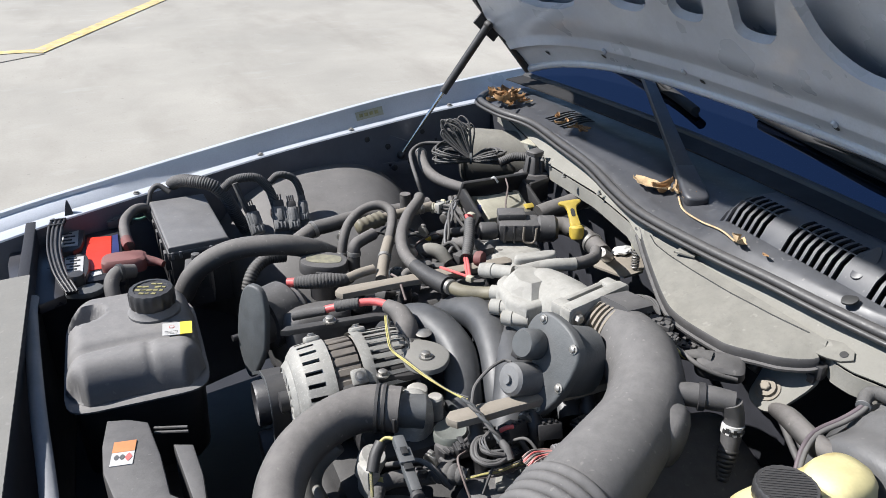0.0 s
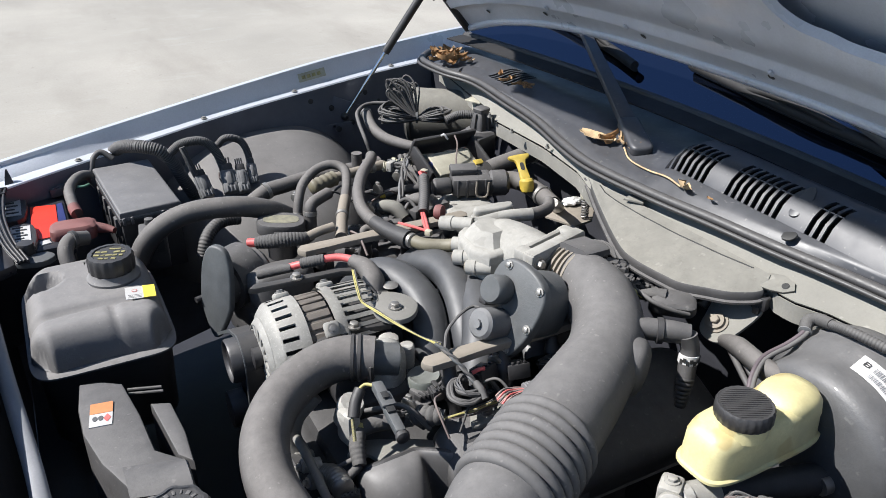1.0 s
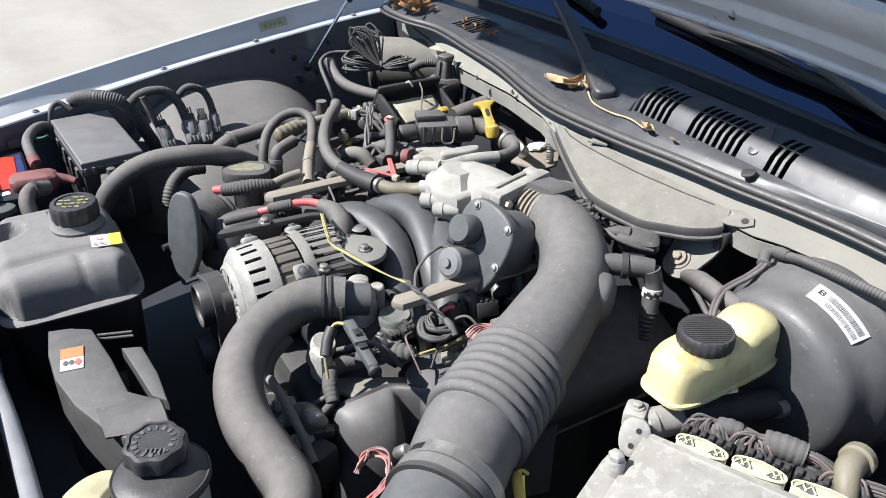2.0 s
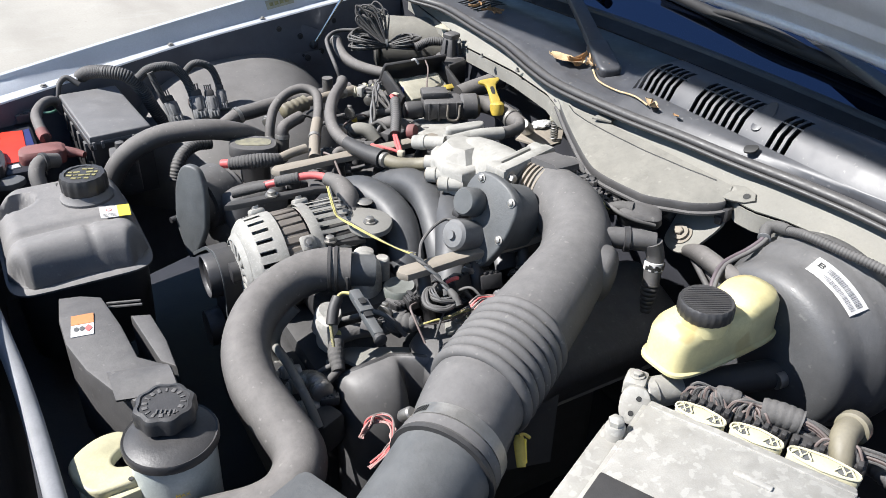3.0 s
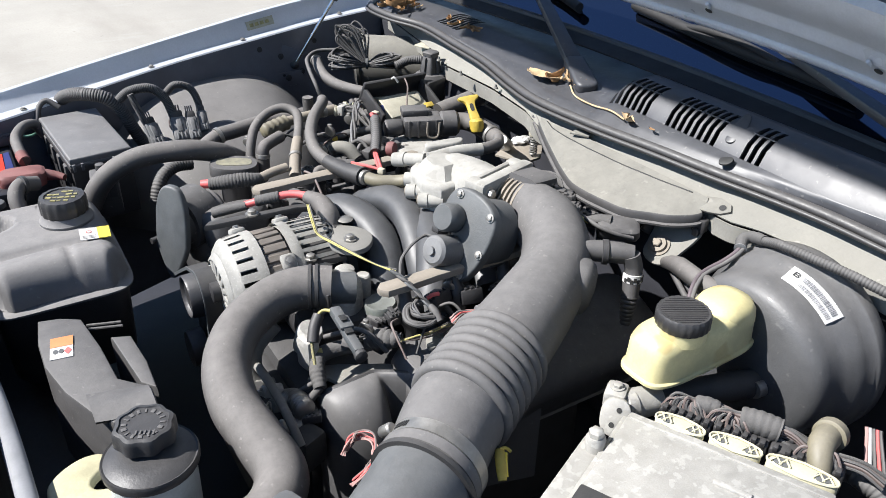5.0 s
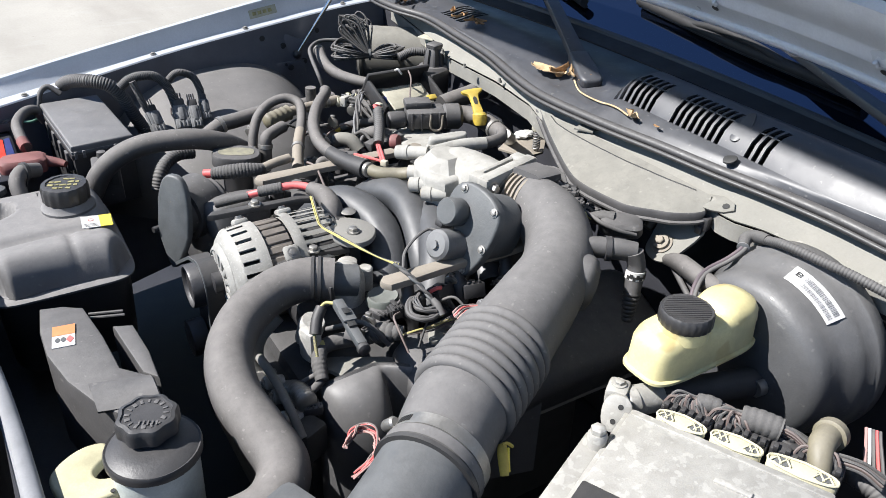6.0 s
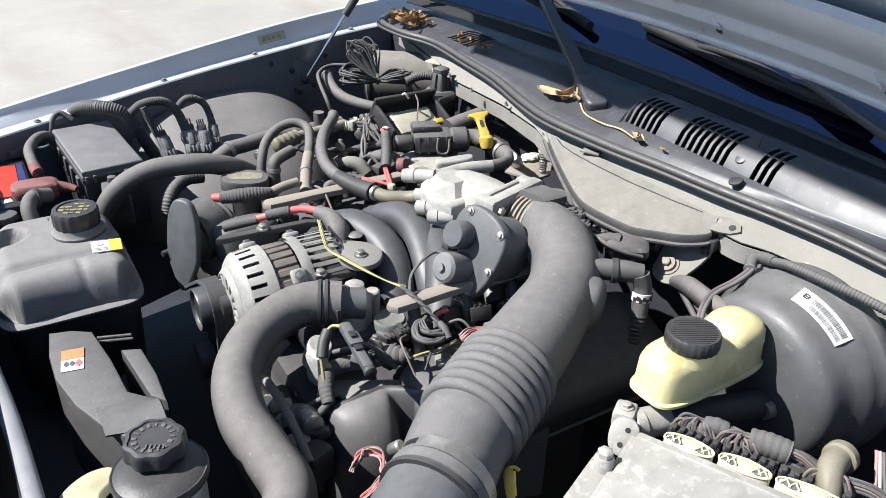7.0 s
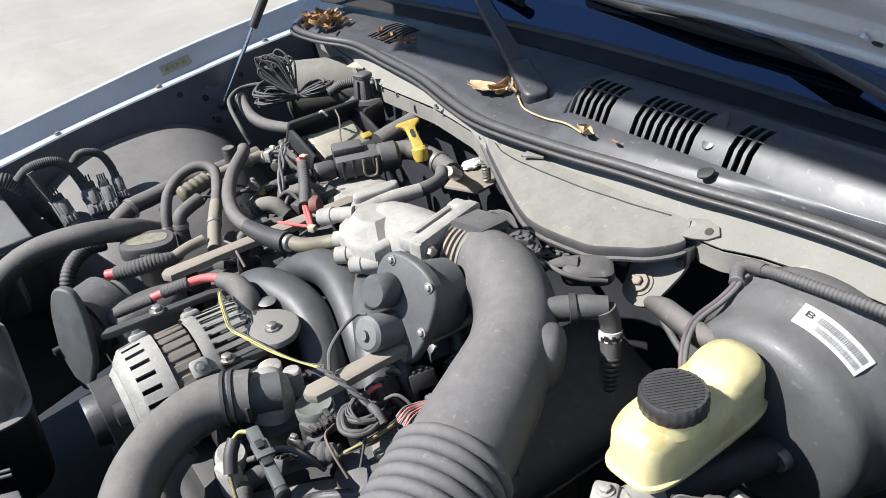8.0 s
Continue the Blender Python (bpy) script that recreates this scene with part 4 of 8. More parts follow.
part("plug", box(AM @ Vector((-0.045, -0.012, 0.015)), (0.016, 0.014, 0.024), 0.003, AM.to_3x3()), PLASTIC_CLEAN, act)

DUCTP = [(0.602, 0.844, 0.890), (0.605, 0.815, 0.889), (0.598, 0.772, 0.884), (0.575, 0.724, 0.876), (0.535, 0.683, 0.870), (0.480, 0.648, 0.863), (0.430, 0.620, 0.857), (0.396, 0.601, 0.853)]
duct = thing("intake_duct", (0.45, 0.62, 0.80), "dusty grey rubber air intake duct with ribbed bellows", "air duct")
part("elbow", tube(DUCTP, [0.037, 0.043, 0.049, 0.0475, 0.0475, 0.052, 0.054, 0.055], 40, 7), DUCT, duct, "", 60)
part("resonator", lathe(((0.044, 0), (0.0445, 0.034), (0.0435, 0.040), (0.039, 0.043), (0.038, 0.056), (0.033, 0.064), (0.022, 0.069), (0.006, 0.071)), (0.530, 0.696, 0.868), (0.60, -0.78, -0.10), 40), DUCT, duct, "", 50)
part("bulge", lathe(((0.038, 0), (0.041, 0.02), (0.038, 0.034), (0.028, 0.044), (0.010, 0.048)), (0.455, 0.645, 0.846), (-0.55, 0.78, -0.20), 28), DUCT, duct, "", 60)


def bellows(a, b, r, ribs):
    """Rounded ridges with narrow grooves between them along a straight run."""
    a, b = Vector(a), Vector(b)
    step = (b - a).length / ribs
    prof = []
    for i in range(ribs):
        for f in (0.0, 0.10, 0.22, 0.38, 0.55, 0.72, 0.86, 0.95):
            prof.append((r * (0.885 + 0.115 * math.sin(math.pi * f) ** 0.55), step * (i + f)))
    prof.append((r * 0.885, step * ribs))
    return lathe(prof, a, b - a, 44)


part("bellows", bellows((0.402, 0.605, 0.854), (0.308, 0.551, 0.845), 0.0615, 7), DUCT, duct, "ribbed rubber bellows", 60)
part("sleeve", tube([(0.312, 0.553, 0.845), (0.300, 0.545, 0.8435), (0.284, 0.533, 0.841), (0.264, 0.516, 0.838), (0.244, 0.499, 0.835)], [0.0540, 0.0550, 0.0535, 0.0520, 0.0520], 40, 5), DUCT, duct)
CLD = Vector((-0.84, -0.54, -0.08)).normalized()
CLP = Vector((0.244, 0.499, 0.835))
part("collar", lathe(((0.052, -0.004), (0.0560, 0), (0.0560, 0.012), (0.052, 0.014)), CLP, CLD, 36), DUCT, duct)
clamp = part("hose_clamp", lathe(((0.0530, 0.012), (0.0548, 0.0125), (0.0548, 0.0275), (0.0530, 0.028)), CLP - CLD * 0.03, CLD, 40), STEEL, duct, "dull steel worm-drive clamp")
cx = axes(CLP - CLD * 0.0095, CLD, (-0.3, 0.9, 0.5))
part("clamp_screw", lathe(((0.005, -0.010), (0.0068, -0.008), (0.0068, 0.006), (0.005, 0.009)), cx @ Vector((0.059, 0.004, 0)), cx.to_3x3() @ Vector((0.3, 1, 0)), 12), STEEL, clamp)
for k in range(7):
    a = -0.22 - 0.05 * k
    part("band_slot", box(cx @ Vector((0.0549 * math.cos(a), 0.0549 * math.sin(a), 0.0)), (0.0012, 0.0014, 0.008), 0, cx.to_3x3() @ Matrix.Rotation(a, 3, 'Z')), INK_AND_SHADE, clamp)
part("sensor_tube", tube([CLP + CLD * 0.01, CLP + CLD * 0.05, CLP + CLD * 0.10, CLP + CLD * 0.20], [0.053, 0.0515, 0.0515, 0.0515], 36, 4), GREYPL, duct, "black plastic air meter tube")
part("end_ring", lathe(((0.05, 0), (0.0575, 0.001), (0.0575, 0.006), (0.05, 0.007)), CLP + CLD * 0.014, CLD, 36), RUBBER_DARK, duct)
airbox = thing("air_filter_box", (0.12, 0.44, 0.70), "black plastic air filter box lid", "air filter box")
part("lid", box((0.075, 0.44, 0.800), (0.17, 0.20, 0.06), 0.012, 22), GREYPL, airbox)
part("base", box((0.10, 0.45, 0.68), (0.18, 0.17, 0.13), 0.012, 22), PLASTIC_CLEAN, airbox)

# ---- radiator hose and thermostat housing ----
RH = [(0.300, 0.858, 0.832), (0.268, 0.873, 0.834), (0.232, 0.875, 0.832), (0.190, 0.860, 0.827), (0.154, 0.831, 0.82), (0.128, 0.788, 0.81), (0.118, 0.731, 0.80), (0.125, 0.674, 0.79), (0.130, 0.622, 0.78),
      (0.108, 0.592, 0.77), (0.073, 0.585, 0.763), (0.02, 0.60, 0.755), (-0.08, 0.63, 0.74)]
rh = thing("radiator_hose", (0.15, 0.72, 0.76), "thick dusty grey rubber upper radiator hose", "radiator hose")
part("hose", tube(RH, 0.0295, 28, 7), RUBBER, rh, "", 70)
for s in (0.0, 0.009):
    part("spring_clamp", lathe(((0.029, 0), (0.0315, 0.0005), (0.0315, 0.0045), (0.029, 0.005)), Vector((0.272, 0.871, 0.834)) + Vector((0.9, -0.42, -0.03)) * s, (0.9, -0.42, -0.03), 28), RUBBER_DARK, rh)
part("clamp_ear", box((0.284, 0.838, 0.828), (0.008, 0.012, 0.022), 0.002, 25), RUBBER_DARK, rh)
th = thing("thermostat_housing", (0.33, 0.85, 0.78), "grey cast thermostat housing at the hose end", "thermostat housing")
part("dome", lathe(((0.026, -0.075), (0.028, -0.012), (0.0265, 0.004), (0.021, 0.016), (0.011, 0.023), (0.003, 0.025)), (0.320, 0.868, 0.822), (0, 0, 1), 32), ALU, th, "", 60)
part("neck", tube([(0.33, 0.85, 0.826), (0.30, 0.86, 0.83), (0.278, 0.868, 0.832)], 0.022, 20, 3), GREYPL, th)
part("lug", lathe(((0.011, -0.03), (0.011, 0.01), (0.009, 0.012)), (0.356, 0.878, 0.812), (0, 0, 1), 16), ALU, th)
part("lug", lathe(((0.014, -0.03), (0.014, 0.01), (0.011, 0.012)), (0.338, 0.898, 0.818), (0, 0, 1), 16), ALU, th)

# ---- alternator ----
AC = Vector((0.0, 0.985, 0.793))
alt = thing("alternator", (0.27, 0.955, 0.72), "cast aluminium alternator with slotted ends and belt pulley", "alternator")


def slotted_shell(profile, band, n, sub, solid):
    """A cast drum along x: (x, radius) rings, slots cut between the two rings of band."""
    bm = bmesh.new()
    N = n * sub
    for off, flip in ((0.0, False), (0.005, True)):
        g = [[bm.verts.new((x, AC.y + (rr - off) * math.cos(2 * math.pi * q / N), AC.z + (rr - off) * math.sin(2 * math.pi * q / N))) for q in range(N)] for x, rr in profile]
        for i in range(len(profile) - 1):
            for q in range(N):
                if band[0] <= i < band[1] and q % sub >= solid:
                    continue
                a, b = g[i][q], g[i][(q + 1) % N]
                c, d = g[i + 1][(q + 1) % N], g[i + 1][q]
                bm.faces.new((a, b, c, d) if not flip else (d, c, b, a))
    bmesh.ops.recalc_face_normals(bm, faces=bm.faces)
    return bm


def radial_face(name, x, r, n, way):
    """An end face: a rim with a hub and spokes between open slots."""
    ring = bmesh.new()
    N = 48
    vs = []
    for rr, h in ((r, 0), (r - 0.006, 0.006), (r * 0.84, 0.007), (r * 0.84, 0)):
        vs.append([ring.verts.new((x + way * h, AC.y + rr * math.cos(2 * math.pi * q / N), AC.z + rr * math.sin(2 * math.pi * q / N))) for q in range(N)])
    for a, b in zip(vs, vs[1:]):
        for q in range(N):
            ring.faces.new((a[q], a[(q + 1) % N], b[(q + 1) % N], b[q]))
    bmesh.ops.recalc_face_normals(ring, faces=ring.faces)
    face = part(name, ring, ALTCAST, alt)
    part("hub", lathe(((r * 0.42, 0), (r * 0.42, 0.006)), (x, AC.y, AC.z), (way, 0, 0), 24), ALTCAST, face)
    for i in range(n):
        m = Matrix.Rotation(2 * math.pi * i / n, 3, 'X')
        part("spoke", box(Vector((x + way * 0.003, AC.y, AC.z)) + m @ Vector((0, r * 0.63, 0)), (0.006, r * 0.48, 0.008), 0.0015, m), ALTCAST, face)


part("front_housing", slotted_shell(((0.186, 0.054), (0.189, 0.061), (0.194, 0.067), (0.197, 0.0705), (0.200, 0.0720), (0.223, 0.0745), (0.226, 0.0752), (0.238, 0.0752)), (4, 5), 26, 6, 4), ALTCAST, alt, "", 60)
radial_face("front_face", 0.186, 0.055, 14, -1)
part("stator", lathe(((0.066, 0.236), (0.069, 0.238), (0.069, 0.276), (0.066, 0.278)), (0, AC.y, AC.z), (1, 0, 0), 40), LAMINATION, alt, "ribbed dark steel stator")
for i in range(28):
    m = Matrix.Rotation(2 * math.pi * i / 28, 3, 'X')
    part("stator_rib", box(Vector((0.257, AC.y, AC.z)) + m @ Vector((0, 0.0695, 0)), (0.038, 0.004, 0.0110), 0.0015, m, 1), LAMINATION, alt)
part("rear_housing", slotted_shell(((0.278, 0.0755), (0.290, 0.0760), (0.293, 0.0745), (0.336, 0.0735), (0.347, 0.0715), (0.352, 0.066)), (2, 4), 34, 5, 2), ALTCAST, alt, "", 60)
radial_face("rear_face", 0.352, 0.066, 14, 1)
part("core", lathe(((0.05, 0.2), (0.055, 0.205), (0.055, 0.345), (0.05, 0.35)), (0, AC.y, AC.z), (1, 0, 0), 24), DARKMETAL, alt)
for a in (255, 345):
    d = Vector((0, math.cos(radians(a)), math.sin(radians(a))))
    part("ear", box(Vector((0.275, AC.y, AC.z)) + d * 0.073, (0.15, 0.014, 0.014), 0.004, Matrix.Rotation(radians(a), 3, 'X')), ALTCAST, alt)
for a, pad_x in ((62, (0.226, 0.292)), (137, (0.268,))):
    d = Vector((0, math.cos(radians(a)), math.sin(radians(a))))
    m = Matrix.Rotation(radians(a), 3, 'X')
    for x in pad_x:
        pad = part("bolt_pad", box(Vector((x, AC.y, AC.z)) + d * 0.076, (0.022, 0.010, 0.022), 0.004, m), ALTCAST, alt)
        part("bolt", bolt(Vector((x, AC.y, AC.z)) + d * 0.081, d, 0.005, 0.004), STEEL, pad)
part("rear_cover", lathe(((0.064, 0.352), (0.066, 0.356), (0.062, 0.372), (0.04, 0.378)), (0, AC.y, AC.z), (1, 0, 0), 36), DARKMETAL, alt, "dark rear cover")
part("shaft", lathe(((0.010, -0.03), (0.016, -0.028), (0.016, -0.010), (0.012, -0.008)), (0.196, AC.y, AC.z), (1, 0, 0), 24), PLASTIC_CLEAN, alt)
br = thing("alternator_bracket", (0.29, 1.0, 0.85), "dark cast alternator bracket with two bolts", "bracket")
part("bar", slab([(0.19, 1.058), (0.20, 1.068), (0.33, 1.058), (0.385, 1.035), (0.38, 1.024), (0.33, 1.046), (0.20, 1.054)], 0.009, Matrix.Translation((0, 0, 0.853)), 0.003), DARKMETAL, br)
part("plate", slab(rounded([(0.332, 0.933), (0.338, 0.906), (0.355, 0.893), (0.378, 0.898), (0.396, 0.925), (0.386, 0.958), (0.354, 0.975)]), 0.008, Matrix.Translation((0, 0, 0.848)), 0.003), DUSTMETAL, br)
part("bar", slab([(0.232, 0.905), (0.245, 0.928), (0.275, 0.940), (0.350, 0.945), (0.350, 0.916), (0.30, 0.926), (0.265, 0.912)], 0.009, Matrix.Translation((0, 0, 0.828)), 0.003), DARKMETAL, br)
for p in ((0.262, 1.056, 0.862), (0.361, 0.925, 0.856), (0.300, 0.928, 0.840)):
    part("bolt", bolt(p, r=0.0065, h=0.008), STEEL, br)

# belt, pulleys and the round cover plate
belt = thing("drive_belt", (0.165, 0.97, 0.60), "ribbed black rubber drive belt at the engine front", "belt")


def belt_band(path, x0, x1, thick=0.0045):
    """A flat belt of even width along a path in the y-z plane."""
    rings = []
    for k, p in enumerate(path):
        d = (path[min(k + 1, len(path) - 1)] - path[max(k - 1, 0)]).normalized()
        n = Vector((0, -d.z, d.y)) * thick
        rings.append([Vector((x0, p.y, p.z)), Vector((x1, p.y, p.z)), Vector((x1, p.y, p.z)) + n, Vector((x0, p.y, p.z)) + n])
    return skin(rings)


TY, TZ, TR = 1.010, 0.781, 0.036                 # the tensioner that the belt wraps
BELT = [Vector((0, 1.19, 0.715)), Vector((0, 1.12, 0.762)), Vector((0, 1.06, 0.801))]
BELT += [Vector((0, TY + TR * math.cos(a), TZ + TR * math.sin(a))) for a in lin(1.00, 3.30, 18)]
BELT += [Vector((0, TY - TR + 0.004, 0.70)), Vector((0, TY - TR + 0.010, 0.58))]
part("loop", belt_band(BELT, 0.156, 0.184), RUBBER_DARK, belt)
part("belt_edge", belt_band([p + Vector((0, 0, 0.0004)) for p in BELT], 0.1545, 0.1560, 0.0050), GREYPL, belt, "pale edge along the drive belt")
part("idler_pulley", lathe(((0.01, 0), (0.030, 0.002), (0.031, 0.004), (0.031, 0.028), (0.01, 0.03)), (0.149, 1.12, 0.61), (1, 0, 0), 28), PLASTIC_CLEAN, belt)
part("tensioner", lathe(((0.006, 0.006), (0.026, 0.005), (0.0285, 0.001), (0.0305, 0.0), (0.0325, 0.003), (0.0325, 0.044), (0.010, 0.046)), (0.138, TY, TZ), (1, 0, 0), 44), PLASTIC_CLEAN, belt, "smooth black pulley face")
cover = thing("pulley_guard", (0.17, 1.19, 0.72), "smooth grey oval plastic guard standing at the engine front", "plastic cover")
CM = axes((0.170, 1.172, 0.802), (-0.80, -0.55, 0.16), (0.5, -0.8, 0))
part("plate", slab([(0.031 * c * (1.0 if s > -0.3 else 1.0 + 0.75 * (s + 0.3)), (0.078 if s > 0 else 0.078) * s) for c, s in oval(1, 1, 36, 2.6)], 0.010, CM, 0.004, 3), GREYPL, cover)
part("can", lathe(((0.05, 0), (0.05, 0.05), (0.045, 0.055)), (0.182, 1.20, 0.80), (0.85, 0.45, 0.0), 26), PLASTIC, cover)
part("stud", tube([(0.135, 1.19, 0.785), (0.17, 1.20, 0.785)], 0.005, 10), PLASTIC_CLEAN, cover)

# ---- coolant tank ----
tank = thing("coolant_tank", (-0.01, 1.22, 0.62), "dusty grey-black plastic coolant tank with screw cap", "coolant tank")


def tank_top(u, v):
    """u, v from 0 to 1 across and along."""
    x = -0.108 + 0.195 * u
    y = 1.095 + 0.275 * v
    eu, ev = min(u / 0.16, (1 - u) / 0.16, 1.0), min(v / 0.15, (1 - v) / 0.16, 1.0)
    edge = max(0.0, 1 - math.hypot(1 - eu, 1 - ev))
    tuck = (1 - eu) * (1 - ev)
    x -= math.copysign(0.016 * tuck, u - 0.5)
    y -= math.copysign(0.020 * tuck, v - 0.5)
    z = 0.772 + 0.050 * math.sqrt(max(0.0, 1 - (1 - edge) ** 2))
    z += 0.006 * math.exp(-((v - 0.10) / 0.09) ** 2) - 0.009 * math.exp(-((v - 0.30) / 0.035) ** 2)
    z -= 0.004 * math.exp(-((u - 0.62) / 0.03) ** 2) * (v < 0.28)
    d = math.hypot((u - 0.17) / 0.16, (v - 0.70) / 0.10)
    if d < 1:
        z -= 0.03 * (1 - d ** 4)
    cx0 = 0.02 * math.sin(v * 3.1)
    return Vector((x - 0.010 * (v > 0.75) * (v - 0.75) * (-8 if u < 0.5 else 2), y + 0.012 * math.sin(u * 3.14) * (1 - v), z))


part("upper_shell", sheet(tank_top, lin(0, 1, 40), lin(0, 1, 52)), TANK_PLASTIC, tank, "", 60)
part("seam", pillow([(0.099, 0.140, -0.003, 0, 0), (0.102, 0.143, -0.001, 0, 0), (0.102, 0.143, 0.002, 0, 0), (0.098, 0.139, 0.004, 0, 0)], Matrix.Translation((-0.0105, 1.234, 0.769)), 48, 7), TANK_PLASTIC, tank)
part("lower_shell", pillow([(0.08, 0.115, -0.14, 0, 0), (0.09, 0.128, -0.12, 0, 0), (0.095, 0.136, 0.0, 0, 0)], Matrix.Translation((-0.0105, 1.234, 0.768)), 40, 7), PLASTIC_CLEAN, tank)
part("neck", lathe(((0.039, -0.012), (0.040, 0.004), (0.036, 0.008), (0.034, 0.014)), (0.028, 1.258, 0.822), (0, 0, 1), 32), TANK_PLASTIC, tank)
tcap = part("cap", lathe(((0.033, 0.0), (0.0345, 0.002), (0.0345, 0.022), (0.0325, 0.027), (0.026, 0.028), (0.025, 0.026), (0.005, 0.0265)), (0.028, 1.258, 0.836), (0, 0, 1), 96, lobes=16, lobe=0.018), PLASTIC_CLEAN, tank, "ribbed black screw cap")
pr = random.Random(3)
for row in range(4):
    for k in range(5):
        px_, py_ = -0.019 + 0.0095 * k + pr.uniform(-0.001, 0.001), -0.016 + 0.0105 * row
        if math.hypot(px_, py_) < 0.023 and pr.random() < 0.85:
            part("print_mark", box((0.028 + px_ * 0.93 + py_ * 0.36, 1.258 - px_ * 0.36 + py_ * 0.93, 0.8628), (pr.uniform(0.004, 0.010), pr.uniform(0.0028, 0.0055), 0.0009), 0, -21 + pr.uniform(-12, 12)), FADEDYEL, tcap)
LM = axes((0.056, 1.188, 0.8225), (0.06, -0.05, 1), (1, -0.09, 0))
tl = part("label", slab([(-0.0215, -0.017), (0.0215, -0.017), (0.0215, 0.017), (-0.0215, 0.017)], 0.001, LM, 0), LABELWHITE, tank, "white and yellow warning label")
part("label_band", slab([(0.004, -0.017), (0.0215, -0.017), (0.0215, 0.017), (0.004, 0.017)], 0.0014, LM, 0), LABELYEL, tl)
part("label_mark", slab([(u * 0.0042 - 0.008, v * 0.0042 + 0.005) for u, v in oval(1, 1, 16)], 0.0014, LM, 0), INKRED, tl)
part("label_mark", slab([(u * 0.0030 - 0.008, v * 0.0030 + 0.005) for u, v in oval(1, 1, 16)], 0.0017, LM, 0), LABELWHITE, tl)
for i in range(3):
    part("print_bar", slab([(-0.018, -0.014 + 0.0035 * i), (0.001, -0.014 + 0.0035 * i), (0.001, -0.0136 + 0.0035 * i), (-0.018, -0.0136 + 0.0035 * i)], 0.0014, LM, 0), GREYPL, tl)
part("outlet", tube([(-0.03, 1.345, 0.80), (-0.032, 1.365, 0.828), (-0.02, 1.385, 0.838), (0.005, 1.40, 0.83)], 0.0125, 14, 5), RUBBER, tank)
part("outlet_clamp", lathe(((0.013, 0), (0.0155, 0.001), (0.0155, 0.007), (0.013, 0.008)), (-0.02, 1.385, 0.838), (1, 0.5, -0.2), 20), RUBBER_DARK, tank)

# ---- battery ----
bat = thing("battery", (-0.1, 1.6, 0.60), "black car battery with red and white labels", "battery")
part("case", box((-0.11, 1.605, 0.69), (0.19, 0.26, 0.17), 0.008), BATTBLUE, bat)
part("lid", box((-0.11, 1.605, 0.779), (0.196, 0.266, 0.022), 0.006), BATTBLUE, bat)
part("red_label", slab([(-0.08, 1.515), (-0.035, 1.515), (-0.03, 1.66), (-0.075, 1.67)], 0.002, Matrix.Translation((0, 0, 0.7895)), 0), LABELRED, bat)
part("blue_label", slab([(-0.033, 1.55), (-0.018, 1.55), (-0.018, 1.665), (-0.028, 1.662)], 0.002, Matrix.Translation((0, 0, 0.7895)), 0), LABELBLUE, bat)
for x0, x1, y0, y1 in ((-0.125, -0.090, 1.615, 1.715), (-0.113, -0.081, 1.482, 1.560)):
    vc = part("vent_cover", slab(rounded([(x0 - 0.006, y0 - 0.008), (x1 + 0.005, y0 - 0.010), (x1 + 0.007, y1 + 0.004), (x0 - 0.005, y1 + 0.006)], 3), 0.014, Matrix.Translation((0, 0, 0.788)), 0.004, 2), PLASTIC_CLEAN, bat, "raised black vent cover with a white label")
    part("white_label", slab([(x0, y0), (x1, y0 - 0.004), (x1 + 0.002, y1 - 0.004), (x0 + 0.002, y1)], 0.0012, Matrix.Translation((0, 0, 0.8022)), 0), LABELWHITE, vc, "white label with unreadable print")
    for i in range(6):
        yy = y0 + 0.008 + i * (y1 - y0 - 0.018) / 5
        xa, xb = (x0 + 0.004, x1 - 0.010) if i % 2 else (x0 + 0.010, x1 - 0.004)
        part("print_bar", slab([(xa, yy), (xb, yy - 0.001), (xb, yy + 0.005), (xa, yy + 0.006)], 0.0018, Matrix.Translation((0, 0, 0.8022)), 0), INK_AND_SHADE, vc)
part("vent_cap", lathe(((0.014, 0), (0.0145, 0.020), (0.013, 0.024), (0.004, 0.0245)), (-0.092, 1.462, 0.79), (0.05, 0, 1), 24), PLASTIC_CLEAN, bat)
part("corner_foot", slab(rounded([(-0.110, 1.430), (-0.070, 1.418), (-0.048, 1.436), (-0.060, 1.456), (-0.085, 1.455), (-0.105, 1.450)], 3), 0.010, Matrix.Translation((0, 0, 0.784)), 0.003), GREYPL, bat)
part("white_edge", box((-0.060, 1.497, 0.7905), (0.018, 0.016, 0.003), 0.001, 10), LABELWHITE, bat)
strap = thing("battery_strap", (-0.15, 1.6, 0.70), "ribbed black plastic battery hold-down bracket", "bracket")
STRAPC = spline([(-0.116, 1.700, 0.822), (-0.120, 1.680, 0.829), (-0.125, 1.630, 0.828), (-0.126, 1.560, 0.820), (-0.116, 1.480, 0.810), (-0.098, 1.420, 0.797)], 5)
part("band", sheet(lambda u, v: STRAPC[int(round(u * (len(STRAPC) - 1)))] + Vector((v * (0.016 - 0.006 * u), 0.0, 0.003 * (1 - v * v))), lin(0, 1, len(STRAPC)), lin(-1, 1, 9), 0.004), PLASTIC_CLEAN, strap, "", 60)
for v in (-0.85, -0.3, 0.25, 0.8):
    part("ridge", tube([p + Vector((v * (0.016 - 0.006 * i / len(STRAPC)), 0, 0.0035)) for i, p in enumerate(STRAPC)], 0.0022, 8, 1), PLASTIC_CLEAN, strap)
for k in range(3):
    p = STRAPC[2 + 3 * k]
    part("cross_rib", box(p + Vector((0, 0, 0.004)), (0.030, 0.004, 0.006), 0.001), PLASTIC_CLEAN, strap)
